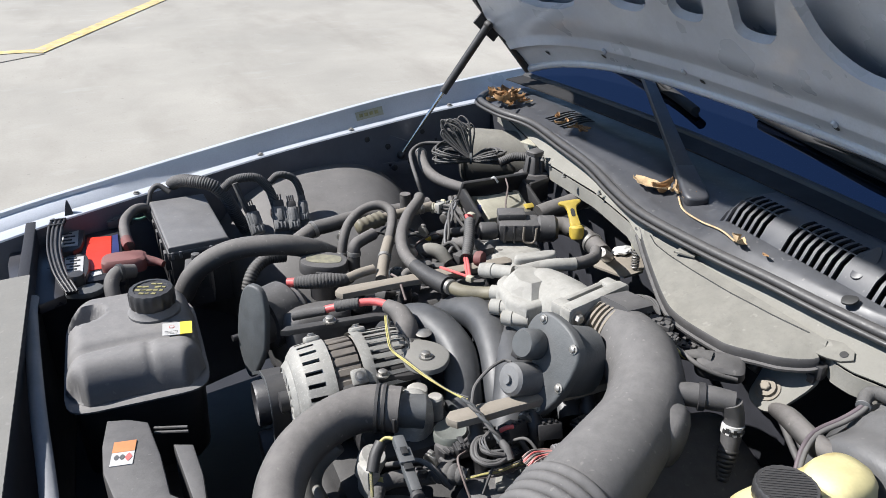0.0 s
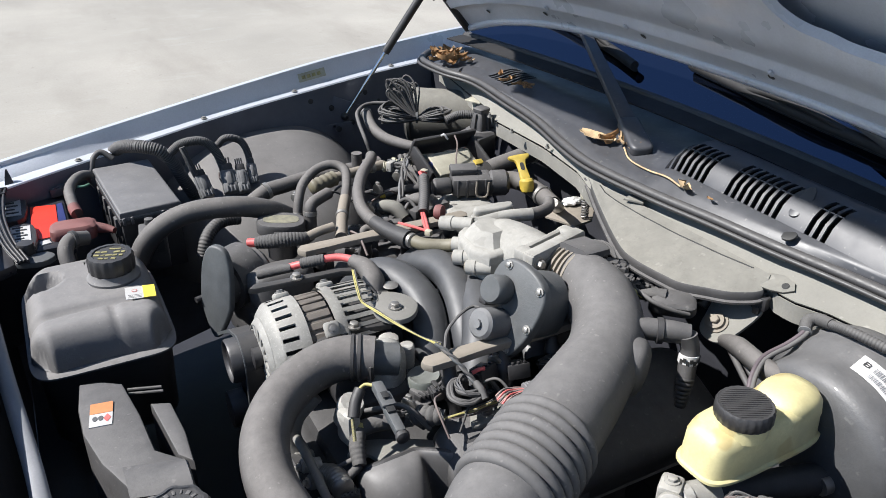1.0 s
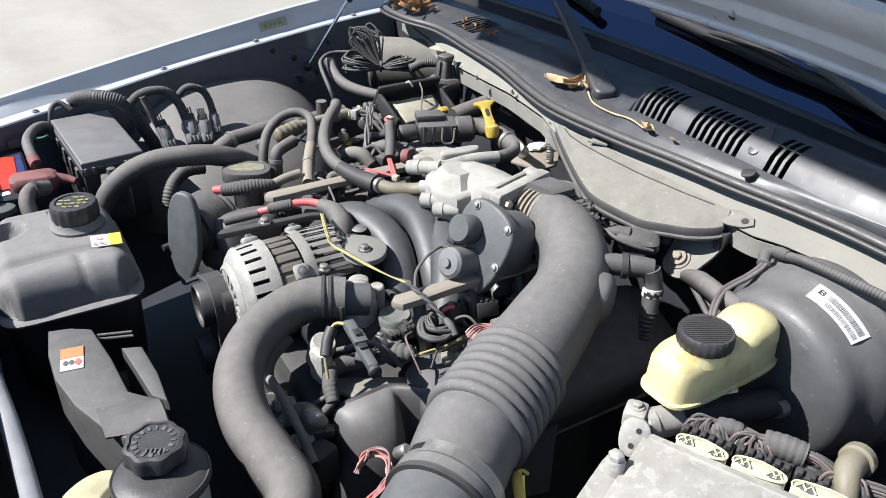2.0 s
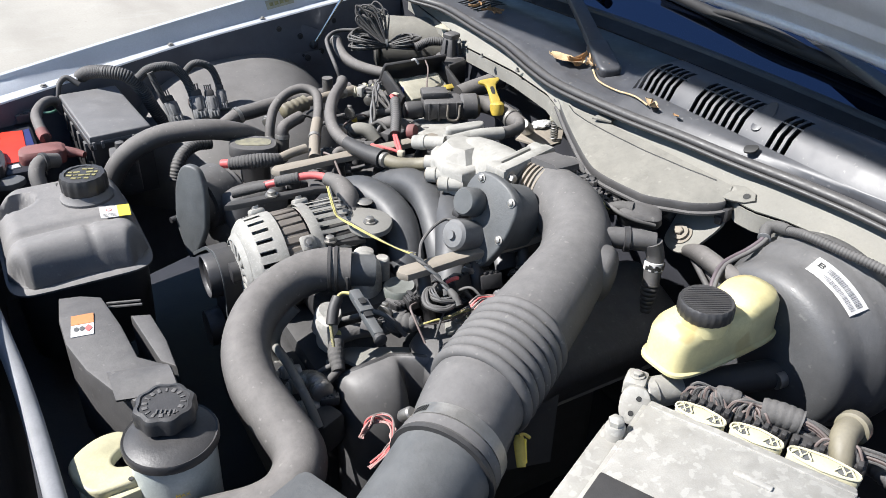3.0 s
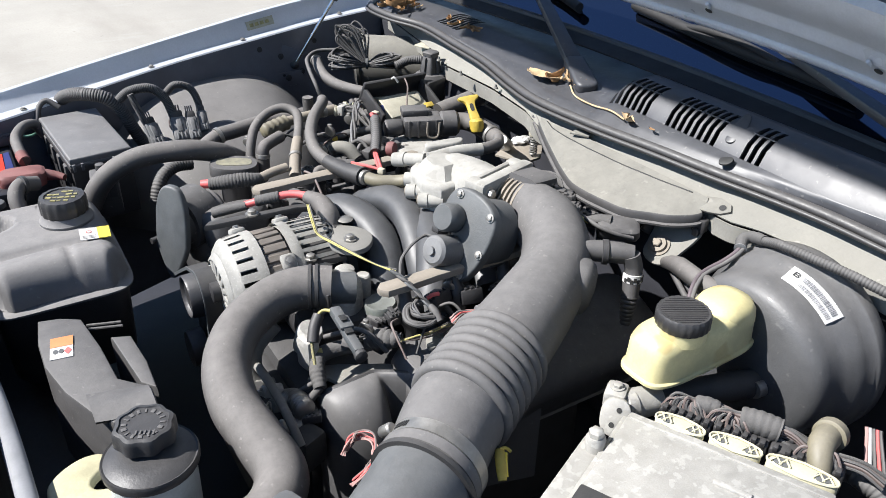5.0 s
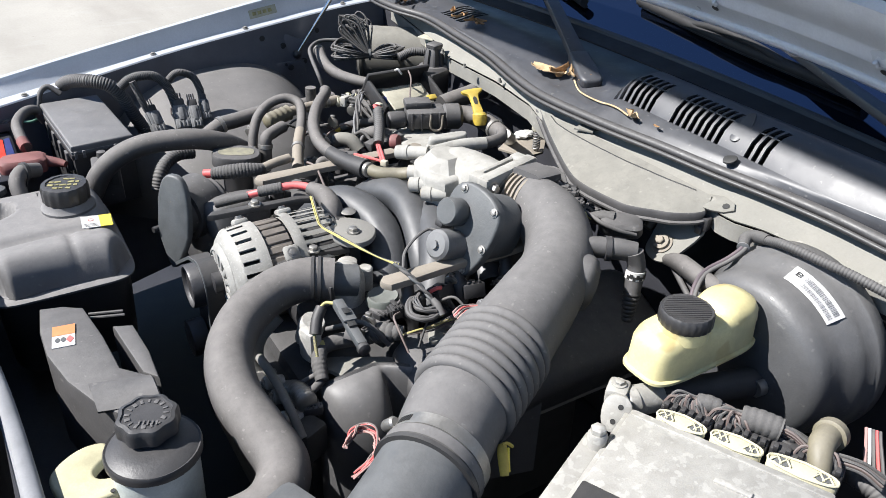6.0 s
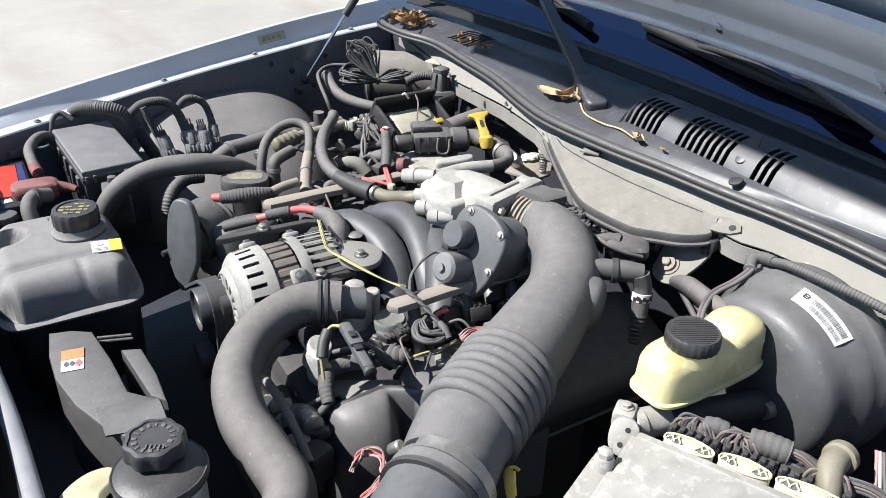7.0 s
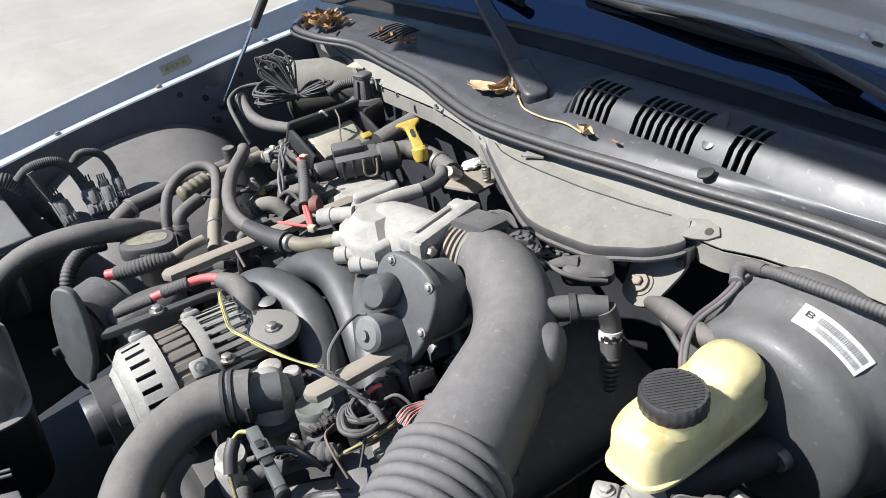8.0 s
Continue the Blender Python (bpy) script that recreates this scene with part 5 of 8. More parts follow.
part("horn", skin([[Vector((-0.100 + a, 1.705 + b, z)) for a, b in ((-0.012 * f, -0.016 * f), (0.012 * f, -0.014 * f), (0.010 * f, 0.008 * f), (-0.010 * f, 0.006 * f))] for z, f in ((0.78, 1.0), (0.82, 0.9), (0.848, 0.45), (0.862, 0.12))]), PLASTIC_CLEAN, strap)
part("heat_shield", slab(rounded([(-0.212, 1.750), (-0.145, 1.735), (-0.128, 1.60), (-0.112, 1.432), (-0.195, 1.445)], 2), 0.018, Matrix.Translation((0, 0, 0.774)), 0.004, 2), mat("glossy_shield_plastic", (0.020, 0.022, 0.030), 0.28, dust=0.15, scale=12, bump=0.04), strap, "smooth dark glossy panel beside the battery")
pos = thing("battery_terminal_cover", (-0.01, 1.53, 0.79), "dusty red plastic battery terminal cover", "terminal cover")
part("cover", pillow([(0.038, 0.024, -0.012, 0, 0), (0.040, 0.026, 0.0, 0, 0), (0.039, 0.024, 0.010, 0, 0), (0.034, 0.020, 0.014, 0, 0)], axes((-0.010, 1.512, 0.797), (0, 0, 1), (1, -0.1, 0)), 28, 4), RED, pos)
part("tail", tube([(0.02, 1.51, 0.798), (0.045, 1.498, 0.795), (0.056, 1.488, 0.793)], [0.012, 0.008, 0.006], 10, 4), RED, pos)
part("cable", tube([(0.055, 1.70, 0.80), (0.040, 1.700, 0.825), (0.018, 1.68, 0.830), (0.000, 1.635, 0.828), (-0.002, 1.58, 0.825), (0.002, 1.54, 0.815)], 0.0100, 14, 6), RUBBER, pos)
part("heat_sleeve", tube([(-0.001, 1.562, 0.8215), (0.000, 1.550, 0.8185), (0.002, 1.54, 0.816)], 0.0108, 14, 4), RED, pos)

# ---- fuse box ----
fb = thing("fuse_box", (0.11, 1.64, 0.72), "black plastic fuse box with a flat dusty lid", "fuse box")
FO = [(0.068, 1.470), (0.178, 1.478), (0.162, 1.722), (0.051, 1.716)]
part("lid", slab(FO, 0.014, Matrix.Translation((0, 0, 0.818)), 0.005, 3), FUSELID, fb)
part("lid_lip", slab([((x - 0.115) * 1.025 + 0.115, (y - 1.60) * 1.014 + 1.60) for x, y in FO], 0.004, Matrix.Translation((0, 0, 0.817)), 0.0015), FUSELID, fb)
part("lid_rim", slab([((x - 0.11) * 1.04 + 0.11, (y - 1.64) * 1.025 + 1.64) for x, y in FO], 0.010, Matrix.Translation((0, 0, 0.807)), 0.002), PLASTIC_CLEAN, fb)
part("body", slab([((x - 0.11) * 0.95 + 0.11, (y - 1.64) * 0.97 + 1.64) for x, y in FO], 0.11, Matrix.Translation((0, 0, 0.70)), 0.002), PLASTIC_CLEAN, fb)
for f in (0.05, 0.18, 0.68, 0.81):
    part("clip_tab", box((0.068 + 0.110 * f, 1.4665 + 0.008 * f, 0.8150), (0.005, 0.005, 0.014), 0.001, 4), FUSELID, fb)
for f in (0.12, 0.34, 0.56, 0.78):
    part("latch", box((0.066 - 0.014 * f, 1.474 + 0.24 * f, 0.793), (0.010, 0.018, 0.036), 0.002, 3), PLASTIC, fb)
    part("side_rib", box((0.070 - 0.014 * f, 1.494 + 0.24 * f, 0.765), (0.008, 0.006, 0.09), 0.0015, 3), PLASTIC, fb)
for f in (0.25, 0.7):
    part("hinge", lathe(((0.004, -0.008), (0.004, 0.008)), (0.05 + 0.112 * f, 1.719 + 0.006 * f, 0.824), (1, 0, 0), 10), PLASTIC, fb)
relay = thing("relay_box", (0.112, 1.40, 0.74), "small black relay block beside the fuse box", "relay")
part("block", box((0.112, 1.412, 0.785), (0.046, 0.050, 0.070), 0.004, -8), PLASTIC, relay)
part("window_frame", box((0.110, 1.3865, 0.795), (0.040, 0.004, 0.036), 0.0015, -8), PLASTIC, relay)
for dx in (-0.009, 0.009):
    part("window", box((0.110 + dx, 1.3840, 0.795), (0.014, 0.003, 0.024), 0.001, -8), INK_AND_SHADE, relay)
part("cap", lathe(((0.008, 0.0), (0.0085, 0.004), (0.0075, 0.012), (0.003, 0.0135)), (0.111, 1.430, 0.818), (0, 0, 1), 16), PLASTIC, relay)
part("side_tab", box((0.088, 1.405, 0.775), (0.006, 0.02, 0.05), 0.002, -8), GREYPL, relay)

# ---- fan shroud ----
shroud = thing("fan_shroud", (-0.04, 0.9, 0.55), "dusty black plastic radiator fan shroud", "fan shroud")
part("panel", box((-0.055, 0.87, 0.560), (0.16, 1.1, 0.03), 0.006), PLASTIC_CLEAN, shroud)
# outline follows the sunlit patch: the shroud's shade edge is built as a step
SC = [(-0.053, 1.023), (-0.026, 1.016), (-0.002, 1.0), (0.008, 0.926), (0.013, 0.85), (0.044, 0.815), (0.042, 0.74), (0.008, 0.745), (-0.025, 0.797), (-0.047, 0.854), (-0.060, 0.916), (-0.060, 0.97)]
part("raised_cover", slab(SC, 0.138, Matrix.Translation((0, 0, 0.662)), 0.004, 2), PLASTIC, shroud, "raised dusty shroud cover, outlined like the lit patch on the shroud")
part("wedge", sheet(lambda u, v: Vector((-0.026 + 0.066 * u, 0.835 - 0.055 * v - 0.018 * u, 0.801 + 0.022 * v * (1 - v) * 2 * (0.4 + 0.6 * u))), lin(0, 1, 4), lin(0, 1, 8), 0.004), PLASTIC, shroud)
part("rib", slab([(0.024, 0.954), (0.048, 0.944), (0.053, 0.88), (0.051, 0.821), (0.036, 0.841)], 0.115, Matrix.Translation((0, 0, 0.675)), 0.003), PLASTIC, shroud)
for i in range(2):
    part("ridge", tube([(0.003, 1.010 - 0.010 * i, 0.780), (0.045, 0.996 - 0.010 * i, 0.780)], 0.0022, 8), PLASTIC, shroud)
SM = axes((-0.0350, 0.944, 0.8000), (0, 0, 1), (0.98, -0.16, 0))
sl = part("label", slab([(-0.0135, -0.023), (0.0135, -0.023), (0.0135, 0.023), (-0.0135, 0.023)], 0.0012, SM, 0), LABELWHITE, shroud, "orange and white warning sticker")
part("orange_band", slab([(-0.0135, 0.002), (0.0135, 0.002), (0.0135, 0.023), (-0.0135, 0.023)], 0.0017, SM, 0), LABELORANGE, sl)
for i in range(2):
    part("mark", slab([(u * 0.0032 - 0.007 + 0.0068 * i, v * 0.005 - 0.008) for u, v in oval(1, 1, 12, 1.6)], 0.0017, SM, 0), GREYPL, sl)
part("mark", slab([(u * 0.0045 + 0.0075, v * 0.008 - 0.009) for u, v in oval(1, 1, 9, 1.1)], 0.0017, SM, 0), INKRED, sl)
# ---- power steering reservoir ----
ps = thing("power_steering_reservoir", (0.012, 0.678, 0.66), "translucent power steering fluid reservoir with black screw cap", "fluid reservoir")
part("jar", lathe(((0.036, -0.15), (0.042, -0.14), (0.044, -0.05), (0.0445, -0.012)), (0.012, 0.678, 0.822), (0, 0, 1), 36), JAR, ps, "cloudy grey plastic jar")
part("shoulder", lathe(((0.0465, -0.014), (0.0495, -0.011), (0.0500, -0.004), (0.0485, -0.001), (0.0465, -0.002), (0.038, 0.003), (0.026, 0.005)), (0.012, 0.678, 0.822), (0, 0, 1), 36), PLASTIC_CLEAN, ps)
pcap = part("cap", lathe(((0.029, 0.0), (0.0315, 0.002), (0.0315, 0.016), (0.0295, 0.020), (0.0255, 0.0212), (0.0245, 0.0195), (0.006, 0.0195)), (0.014, 0.694, 0.830), (0, 0, 1), 96, lobes=8, lobe=0.045), PLASTIC_CLEAN, ps, "black lobed cap with unreadable raised lettering")
for i in range(16):
    a = 2 * math.pi * i / 16
    part("letter_bar", box((0.014 + 0.0195 * math.cos(a), 0.694 + 0.0195 * math.sin(a), 0.8498), (0.0022 + 0.0012 * (i % 3), 0.0058, 0.0014), 0.0004, math.degrees(a) + 90), PLASTIC, pcap)
for i in range(5):
    part("letter_bar", box((0.004 + 0.004 * i, 0.683 - 0.002 * i, 0.8503), (0.0018, 0.0065, 0.0016), 0.0004, -28), PLASTIC, pcap)
for i, w in enumerate(("MAX", "MIN")):
    cu = bpy.data.curves.new("level_text", 'FONT')
    cu.body, cu.size, cu.extrude = w, 0.007, 0.0004
    tx = new("level_text", cu)
    me = bpy.data.meshes.new_from_object(tx)
    bpy.data.objects.remove(tx)
    bmt = bmesh.new()
    bmt.from_mesh(me)
    bpy.data.meshes.remove(me)
    for v in bmt.verts:
        ang = -1.85 + v.co.x / 0.0447
        v.co = Vector((0.012 + 0.0449 * math.cos(ang), 0.678 + 0.0449 * math.sin(ang), 0.772 - i * 0.018 + v.co.y))
    part("level_mark", bmt, LABELYEL, ps, "pale level lettering")
pb = thing("reservoir_bracket", (-0.06, 0.69, 0.74), "cream plastic bracket holding the fluid reservoir", "bracket")
part("plate", slab(rounded([(-0.090, 0.715), (-0.078, 0.738), (-0.052, 0.752), (-0.028, 0.748), (-0.030, 0.728), (-0.046, 0.712), (-0.044, 0.698), (-0.020, 0.688), (-0.016, 0.672), (-0.040, 0.668), (-0.075, 0.674)]), 0.012, Matrix.Translation((0, 0, 0.772)), 0.004, 3), AMBER, pb)
part("rear_wall", slab(rounded([(-0.060, 0.668), (-0.016, 0.672), (-0.016, 0.664), (-0.060, 0.660)]), 0.03, Matrix.Translation((0, 0, 0.745)), 0.002), AMBER, pb)
part("hole", lathe(((0.0028, 0), (0.0028, 0.0006)), (-0.035, 0.6715, 0.7845), (0, 0, 1), 10), INK_AND_SHADE, pb)
part("post", box((-0.075, 0.71, 0.74), (0.02, 0.06, 0.07), 0.004), AMBER, pb)

# ---- brake booster and master cylinder ----
bo = thing("brake_booster", (0.77, 0.43, 0.65), "large round satin black brake booster with a barcode label", "brake booster")
BC = Vector((0.0, 0.494, 0.799))
part("drum", lathe(((0.03, 0.6890), (0.06, 0.6905), (0.085, 0.6935), (0.098, 0.6975), (0.1055, 0.7035), (0.1090, 0.7115), (0.1100, 0.722), (0.1105, 0.736), (0.1140, 0.748), (0.1205, 0.757), (0.1235, 0.768), (0.1245, 0.785), (0.1275, 0.787), (0.1285, 0.79), (0.1285, 0.806), (0.118, 0.815), (0.05, 0.83)), BC, (1, 0, 0), 72), BOOSTER, bo, "", 60)
part("stud", lathe(((0.010, -0.03), (0.010, -0.012), (0.007, -0.012), (0.007, 0.0), (0.012, 0.0), (0.012, 0.012), (0.009, 0.012)), (0.690, 0.452, 0.788), (-1, 0.1, 0), 14), STEEL, bo)
part("vacuum_port", tube([(0.722, 0.545, 0.860), (0.704, 0.552, 0.866), (0.700, 0.575, 0.868), (0.706, 0.605, 0.866), (0.716, 0.630, 0.860), (0.728, 0.655, 0.848), (0.742, 0.680, 0.832)], [0.0135, 0.0135, 0.0135, 0.0135, 0.0132, 0.011, 0.008], 14, 5), RUBBER, bo, "black rubber vacuum elbow")


def bent_label(bm_parent):
    def fn(u, v):
        a = radians(91 + 39 * u)
        r = 0.1108 + 0.0105 * v
        return Vector((0.736 + 0.022 * v, BC.y + r * math.cos(a), BC.z + r * math.sin(a)))
    return fn


lab_fn = bent_label(None)
bl = part("label", sheet(lambda u, v: lab_fn(u, v) + (lab_fn(u, v) - Vector((lab_fn(u, v).x + 0.10, BC.y, BC.z))).normalized() * 0.0016, lin(0, 1, 16), [0, 1]), LABELWHITE, bo, "white barcode label with the letter B")


def label_bar(u0, u1, v0, v1):
    return sheet(lambda u, v: lab_fn(u, v) + (lab_fn(u, v) - Vector((lab_fn(u, v).x + 0.10, BC.y, BC.z))).normalized() * 0.0024, lin(u0, u1, 4), [v0, v1])


rnd = random.Random(4)
u = 0.26
while u < 0.95:
    w = rnd.choice((0.006, 0.010, 0.014))
    part("barcode_bar", label_bar(u, u + w, 0.50, 0.80), LABELGREY, bl)
    part("barcode_bar", label_bar(u + 0.004, u + 0.002 + w, 0.16, 0.40), LABELGREY, bl)
    u += w + rnd.choice((0.008, 0.012, 0.016))
part("letter_b", union(label_bar(0.09, 0.115, 0.50, 0.78), label_bar(0.115, 0.17, 0.50, 0.56), label_bar(0.115, 0.17, 0.61, 0.67), label_bar(0.115, 0.17, 0.72, 0.78), label_bar(0.165, 0.19, 0.53, 0.63), label_bar(0.165, 0.19, 0.65, 0.75)), INK_AND_SHADE, bl)

mc = thing("brake_fluid_reservoir", (0.60, 0.494, 0.82), "yellowed translucent brake fluid reservoir with black ribbed cap", "fluid reservoir")
MM = axes((0.606, 0.503, 0.856), (0, 0, 1), (1, 0.03, 0))
part("lower_tub", pillow([(0.066, 0.018, -0.036, 0.004, 0), (0.078, 0.025, -0.026, 0, 0), (0.087, 0.0335, -0.016, 0, 0)], MM, 48, 4.2), YELLOWED, mc, "", 60)
part("seam", pillow([(0.087, 0.0335, -0.017, 0, 0), (0.0915, 0.0375, -0.016, 0, 0), (0.0915, 0.0375, -0.0125, 0, 0), (0.087, 0.0335, -0.010, 0, 0)], MM, 48, 4.2), YELLOWED, mc)
part("upper_shell", pillow([(0.0885, 0.0345, -0.012, 0, 0), (0.0865, 0.0335, 0.014, 0, 0), (0.086, 0.033, 0.024, 0, 0), (0.083, 0.0305, 0.0325, 0.001, 0), (0.076, 0.025, 0.0375, 0.002, 0), (0.045, 0.014, 0.039, 0.004, 0)], MM, 48, 4.2), YELLOWED, mc, "", 60)
part("rear_dome", pillow([(0.036, 0.033, 0.02, 0.052, 0.0), (0.036, 0.032, 0.034, 0.050, 0), (0.030, 0.027, 0.044, 0.050, 0), (0.015, 0.013, 0.048, 0.050, 0)], MM, 32, 2.6), YELLOWED, mc, "", 60)
part("neck", lathe(((0.029, 0.03), (0.029, 0.054)), MM @ Vector((-0.036, -0.009, 0)), (0, 0, 1), 32), YELLOWED, mc)
mcap = part("cap", lathe(((0.0295, 0.046), (0.031, 0.048), (0.031, 0.0615), (0.029, 0.0645), (0.0275, 0.064), (0.005, 0.064)), MM @ Vector((-0.036, -0.009, 0)), (0, 0, 1), 96, lobes=24, lobe=0.012), PLASTIC_CLEAN, mc, "black ribbed screw cap")
cc = MM @ Vector((-0.036, -0.009, 0.0))
for i in range(14):
    h = -0.0235 + 0.0036 * i
    w = 2 * math.sqrt(max(0.0, 0.0262 ** 2 - h * h))
    part("raised_line", box((cc.x + h * 0.5, cc.y + h * 0.86, cc.z + 0.0642), (w, 0.0014, 0.0012), 0.0003, -30), PLASTIC_CLEAN, mcap)
cyl = thing("master_cylinder", (0.6, 0.49, 0.77), "dull cast aluminium brake master cylinder", "master cylinder")
# one casting: rear coloured dark for its shade, front bright as if sunlit
part("body", tube([(0.70, 0.462, 0.785), (0.60, 0.485, 0.792), (0.51, 0.505, 0.797)], [0.019, 0.018, 0.017], 24, 2), DARKMETAL, cyl)
part("lit_front_sleeve", tube([(0.556, 0.495, 0.795), (0.516, 0.504, 0.797)], 0.0185, 24, 1), ALU, cyl)
part("front_plug", lathe(((0.020, 0), (0.020, 0.012), (0.014, 0.016), (0.014, 0.02)), (0.522, 0.502, 0.797), (-1, 0.2, 0), 20), ALU, cyl)
FM = axes((0.486, 0.492, 0.802), (-0.62, -0.60, 0.5), (-0.6, 0.7, 0))
fl = part("flange", slab(oval(0.0175, 0.0225, 28, 2.4), 0.009, FM, 0.002), ALU, cyl, "oval cast flange with two holes")
for s in (-1, 1):
    part("hole", lathe(((0.0032, 0), (0.0032, 0.0006)), FM @ Vector((0.003 * s, 0.009 * s, 0.009)), FM.col[2].to_3d(), 12), INK_AND_SHADE, fl)
part("valve_block", box((0.505, 0.513, 0.808), (0.030, 0.026, 0.026), 0.005, 35), ALU, cyl)
part("block_bolt", bolt((0.506, 0.514, 0.8205), (0, 0, 1), 0.006, 0.006), ALU, cyl)
for x, y, z in ((0.56, 0.462, 0.795), (0.61, 0.45, 0.79)):
    part("fitting", lathe(((0.009, 0), (0.009, 0.014), (0.006, 0.016), (0.005, 0.03)), (x, y, z), (0, -1, 0), 8), STEEL, cyl)

# ---- control module ----
pcm = thing("control_module", (0.42, 0.33, 0.78), "dusty cast metal control module with three cream connectors", "control module")
PU, PV = Vector((0.428, -0.904, 0)), Vector((-0.904, -0.428, 0))
PM = Matrix((PU, PV * 1.0, Vector((0, 0, 1)))).transposed().to_4x4()
PM = Matrix.Translation((0.482, 0.468, 0.832)) @ PM


def plate(u0, u1, v0, v1, z0, z1, bev=0.003):
    c = PM @ Vector(((u0 + u1) / 2, (v0 + v1) / 2, (z0 + z1) / 2))
    return box(c, (abs(u1 - u0), abs(v1 - v0), z1 - z0), bev, PM.to_3x3())


part("case", plate(0.0, 0.215, 0.0, 0.25, -0.04, 0.0, 0.004), ALU, pcm)
part("rim", plate(-0.006, 0.221, 0.004, 0.25, -0.012, -0.007, 0.002), ALU, pcm)
part("side_ledge", plate(-0.03, 0.0, 0.05, 0.25, -0.03, -0.012, 0.003), ALU, pcm)
part("dark_cover", plate(0.002, 0.075, 0.135, 0.25, -0.002, 0.008, 0.003), PLASTIC_CLEAN, pcm)
part("slot_rib", plate(0.108, 0.146, 0.050, 0.057, -0.001, 0.003, 0.0015), ALU, pcm)
part("mount_ear", lathe(((0.010, -0.035), (0.011, -0.004), (0.009, 0.0)), (0.418, 0.452, 0.838), (0, 0, 1), 16), ALU, pcm)
part("seam", plate(0.004, 0.215, 0.010, 0.013, -0.003, 0.0012, 0.0005), ALU, pcm)
part("ear_stud", lathe(((0.0085, 0), (0.0085, 0.006), (0.006, 0.008), (0.0, 0.0085)), (0.418, 0.452, 0.838), (0, 0, 1), 6), ALU, pcm)
for i, (ua, ub, va) in enumerate(((0.026, 0.080, -0.012), (0.085, 0.139, -0.015), (0.144, 0.214, -0.016))):
    uc, hu = (ua + ub) / 2, (ub - ua) / 2
    lens = [(uc + hu * a, va + 0.003 + 0.0115 * b * (1.0 - 0.25 * abs(a))) for a, b in oval(1, 1, 40, 2.8)]
    cn = part("connector", slab(lens, 0.020, PM @ Matrix.Translation((0, 0, -0.021)), 0.0015), CREAM, pcm, "cream plastic connector shell")
    for s_ in (-1, 1):
        um = uc + s_ * hu * 0.60
        # the opening's shade is a dark plate laid on the shell
        part("socket", slab([(um + hu * 0.24 * a, va + 0.002 + 0.0058 * b * (1 - 0.3 * s_ * a)) for a, b in oval(1, 1, 24, 2.6)], 0.0012, PM @ Matrix.Translation((0, 0, -0.0014)), 0.0004), GREYPL, cn, "dark plate painted for the shade in the socket opening")
        for k in range(4):
            part("brace", box(PM @ Vector((um - hu * 0.2 + hu * 0.13 * k, va + 0.002, 0.0002)), (0.0016, 0.0125, 0.0022), 0.0004, PM.to_3x3() @ Matrix.Rotation(radians(32 * (-1) ** k), 3, 'Z')), CREAM, cn)
    part("rim", tube([PM @ Vector((x, y, 0.0)) for x, y in lens[::2] + lens[:1]], 0.0013, 6, 1), CREAM, cn)
    plg = part("plug", plate(ua - 0.002, ub + 0.002, va - 0.040, va - 0.014, -0.03, -0.003, 0.003), PLASTIC_CLEAN, pcm, "black comb-edged plug")
    for k in range(6):
        f = ua + 0.004 + (ub - ua - 0.008) * k / 5
        part("tooth", plate(f - 0.0026, f + 0.0026, va - 0.022, va - 0.013, -0.006, 0.0015, 0.001), PLASTIC_CLEAN, plg)
        part("tooth", plate(f - 0.003, f + 0.002, va - 0.041, va - 0.034, -0.006, 0.0005, 0.001), PLASTIC_CLEAN, plg)
WRAPS = ((0.056, 0.080, -0.050, 0.006, 0.0105), (0.104, 0.146, -0.052, 0.008, 0.0140), (0.196, 0.222, -0.050, 0.004, 0.009))
for i, (ua, ub, vc, zc, wr) in enumerate(WRAPS):
    r2 = random.Random(20 + i)
    wbn = thing("wire_bundle", PM @ Vector((ua, vc, -0.01)), "dusty brown wire bundle running into the control module", "wiring", "module wiring")
    for k in range(16):
        us = ua - 0.032 + 0.0034 * k
        ang, rad = 6.28 * r2.random(), wr * 0.75 * math.sqrt(r2.random())
        dv, dz = rad * math.cos(ang), rad * math.sin(ang)
        part("wire", tube([PM @ Vector((us, -0.034 - 0.004 * r2.random(), -0.008)), PM @ Vector((us * 0.6 + ua * 0.4 - 0.004, -0.042 + dv * 0.5, 0.004 + dz * 0.6 + 0.004 * r2.random())),
                           PM @ Vector((ua, vc + dv, zc - 0.006 + dz)), PM @ Vector((ub + 0.006, vc - 0.004 + dv, zc - 0.006 + dz)), PM @ Vector((ub + 0.030, vc - 0.006 + dv * 1.6, zc - 0.016 + dz))], 0.0017, 6, 5),
             (BROWNWIRE, BLACKWIRE, BROWNWIRE, TAPE, BLACKWIRE)[k % 5], wbn)
    if i < 2:
        part("tape_wrap", tube([PM @ Vector((ua + 0.002, vc, zc - 0.006)), PM @ Vector(((ua + ub) / 2, vc - 0.002, zc - 0.004)), PM @ Vector((ub, vc - 0.004, zc - 0.006))], wr, 18, 5, pitch=0.0075, amp=0.07), TAPE, wbn, "cloth tape wrap")
solo("module_conduit", tube([(0.650, 0.318, 0.785), (0.645, 0.300, 0.800), (0.644, 0.284, 0.801), (0.645, 0.266, 0.798), (0.640, 0.240, 0.780)], 0.0105, 16, 7, pitch=0.0055), CONDUIT, "grey corrugated conduit beside the control module", "conduit", sharp=70)
sw = thing("side_wires", (0.66, 0.28, 0.78), "red, white and black wires hanging beside the booster", "wiring")
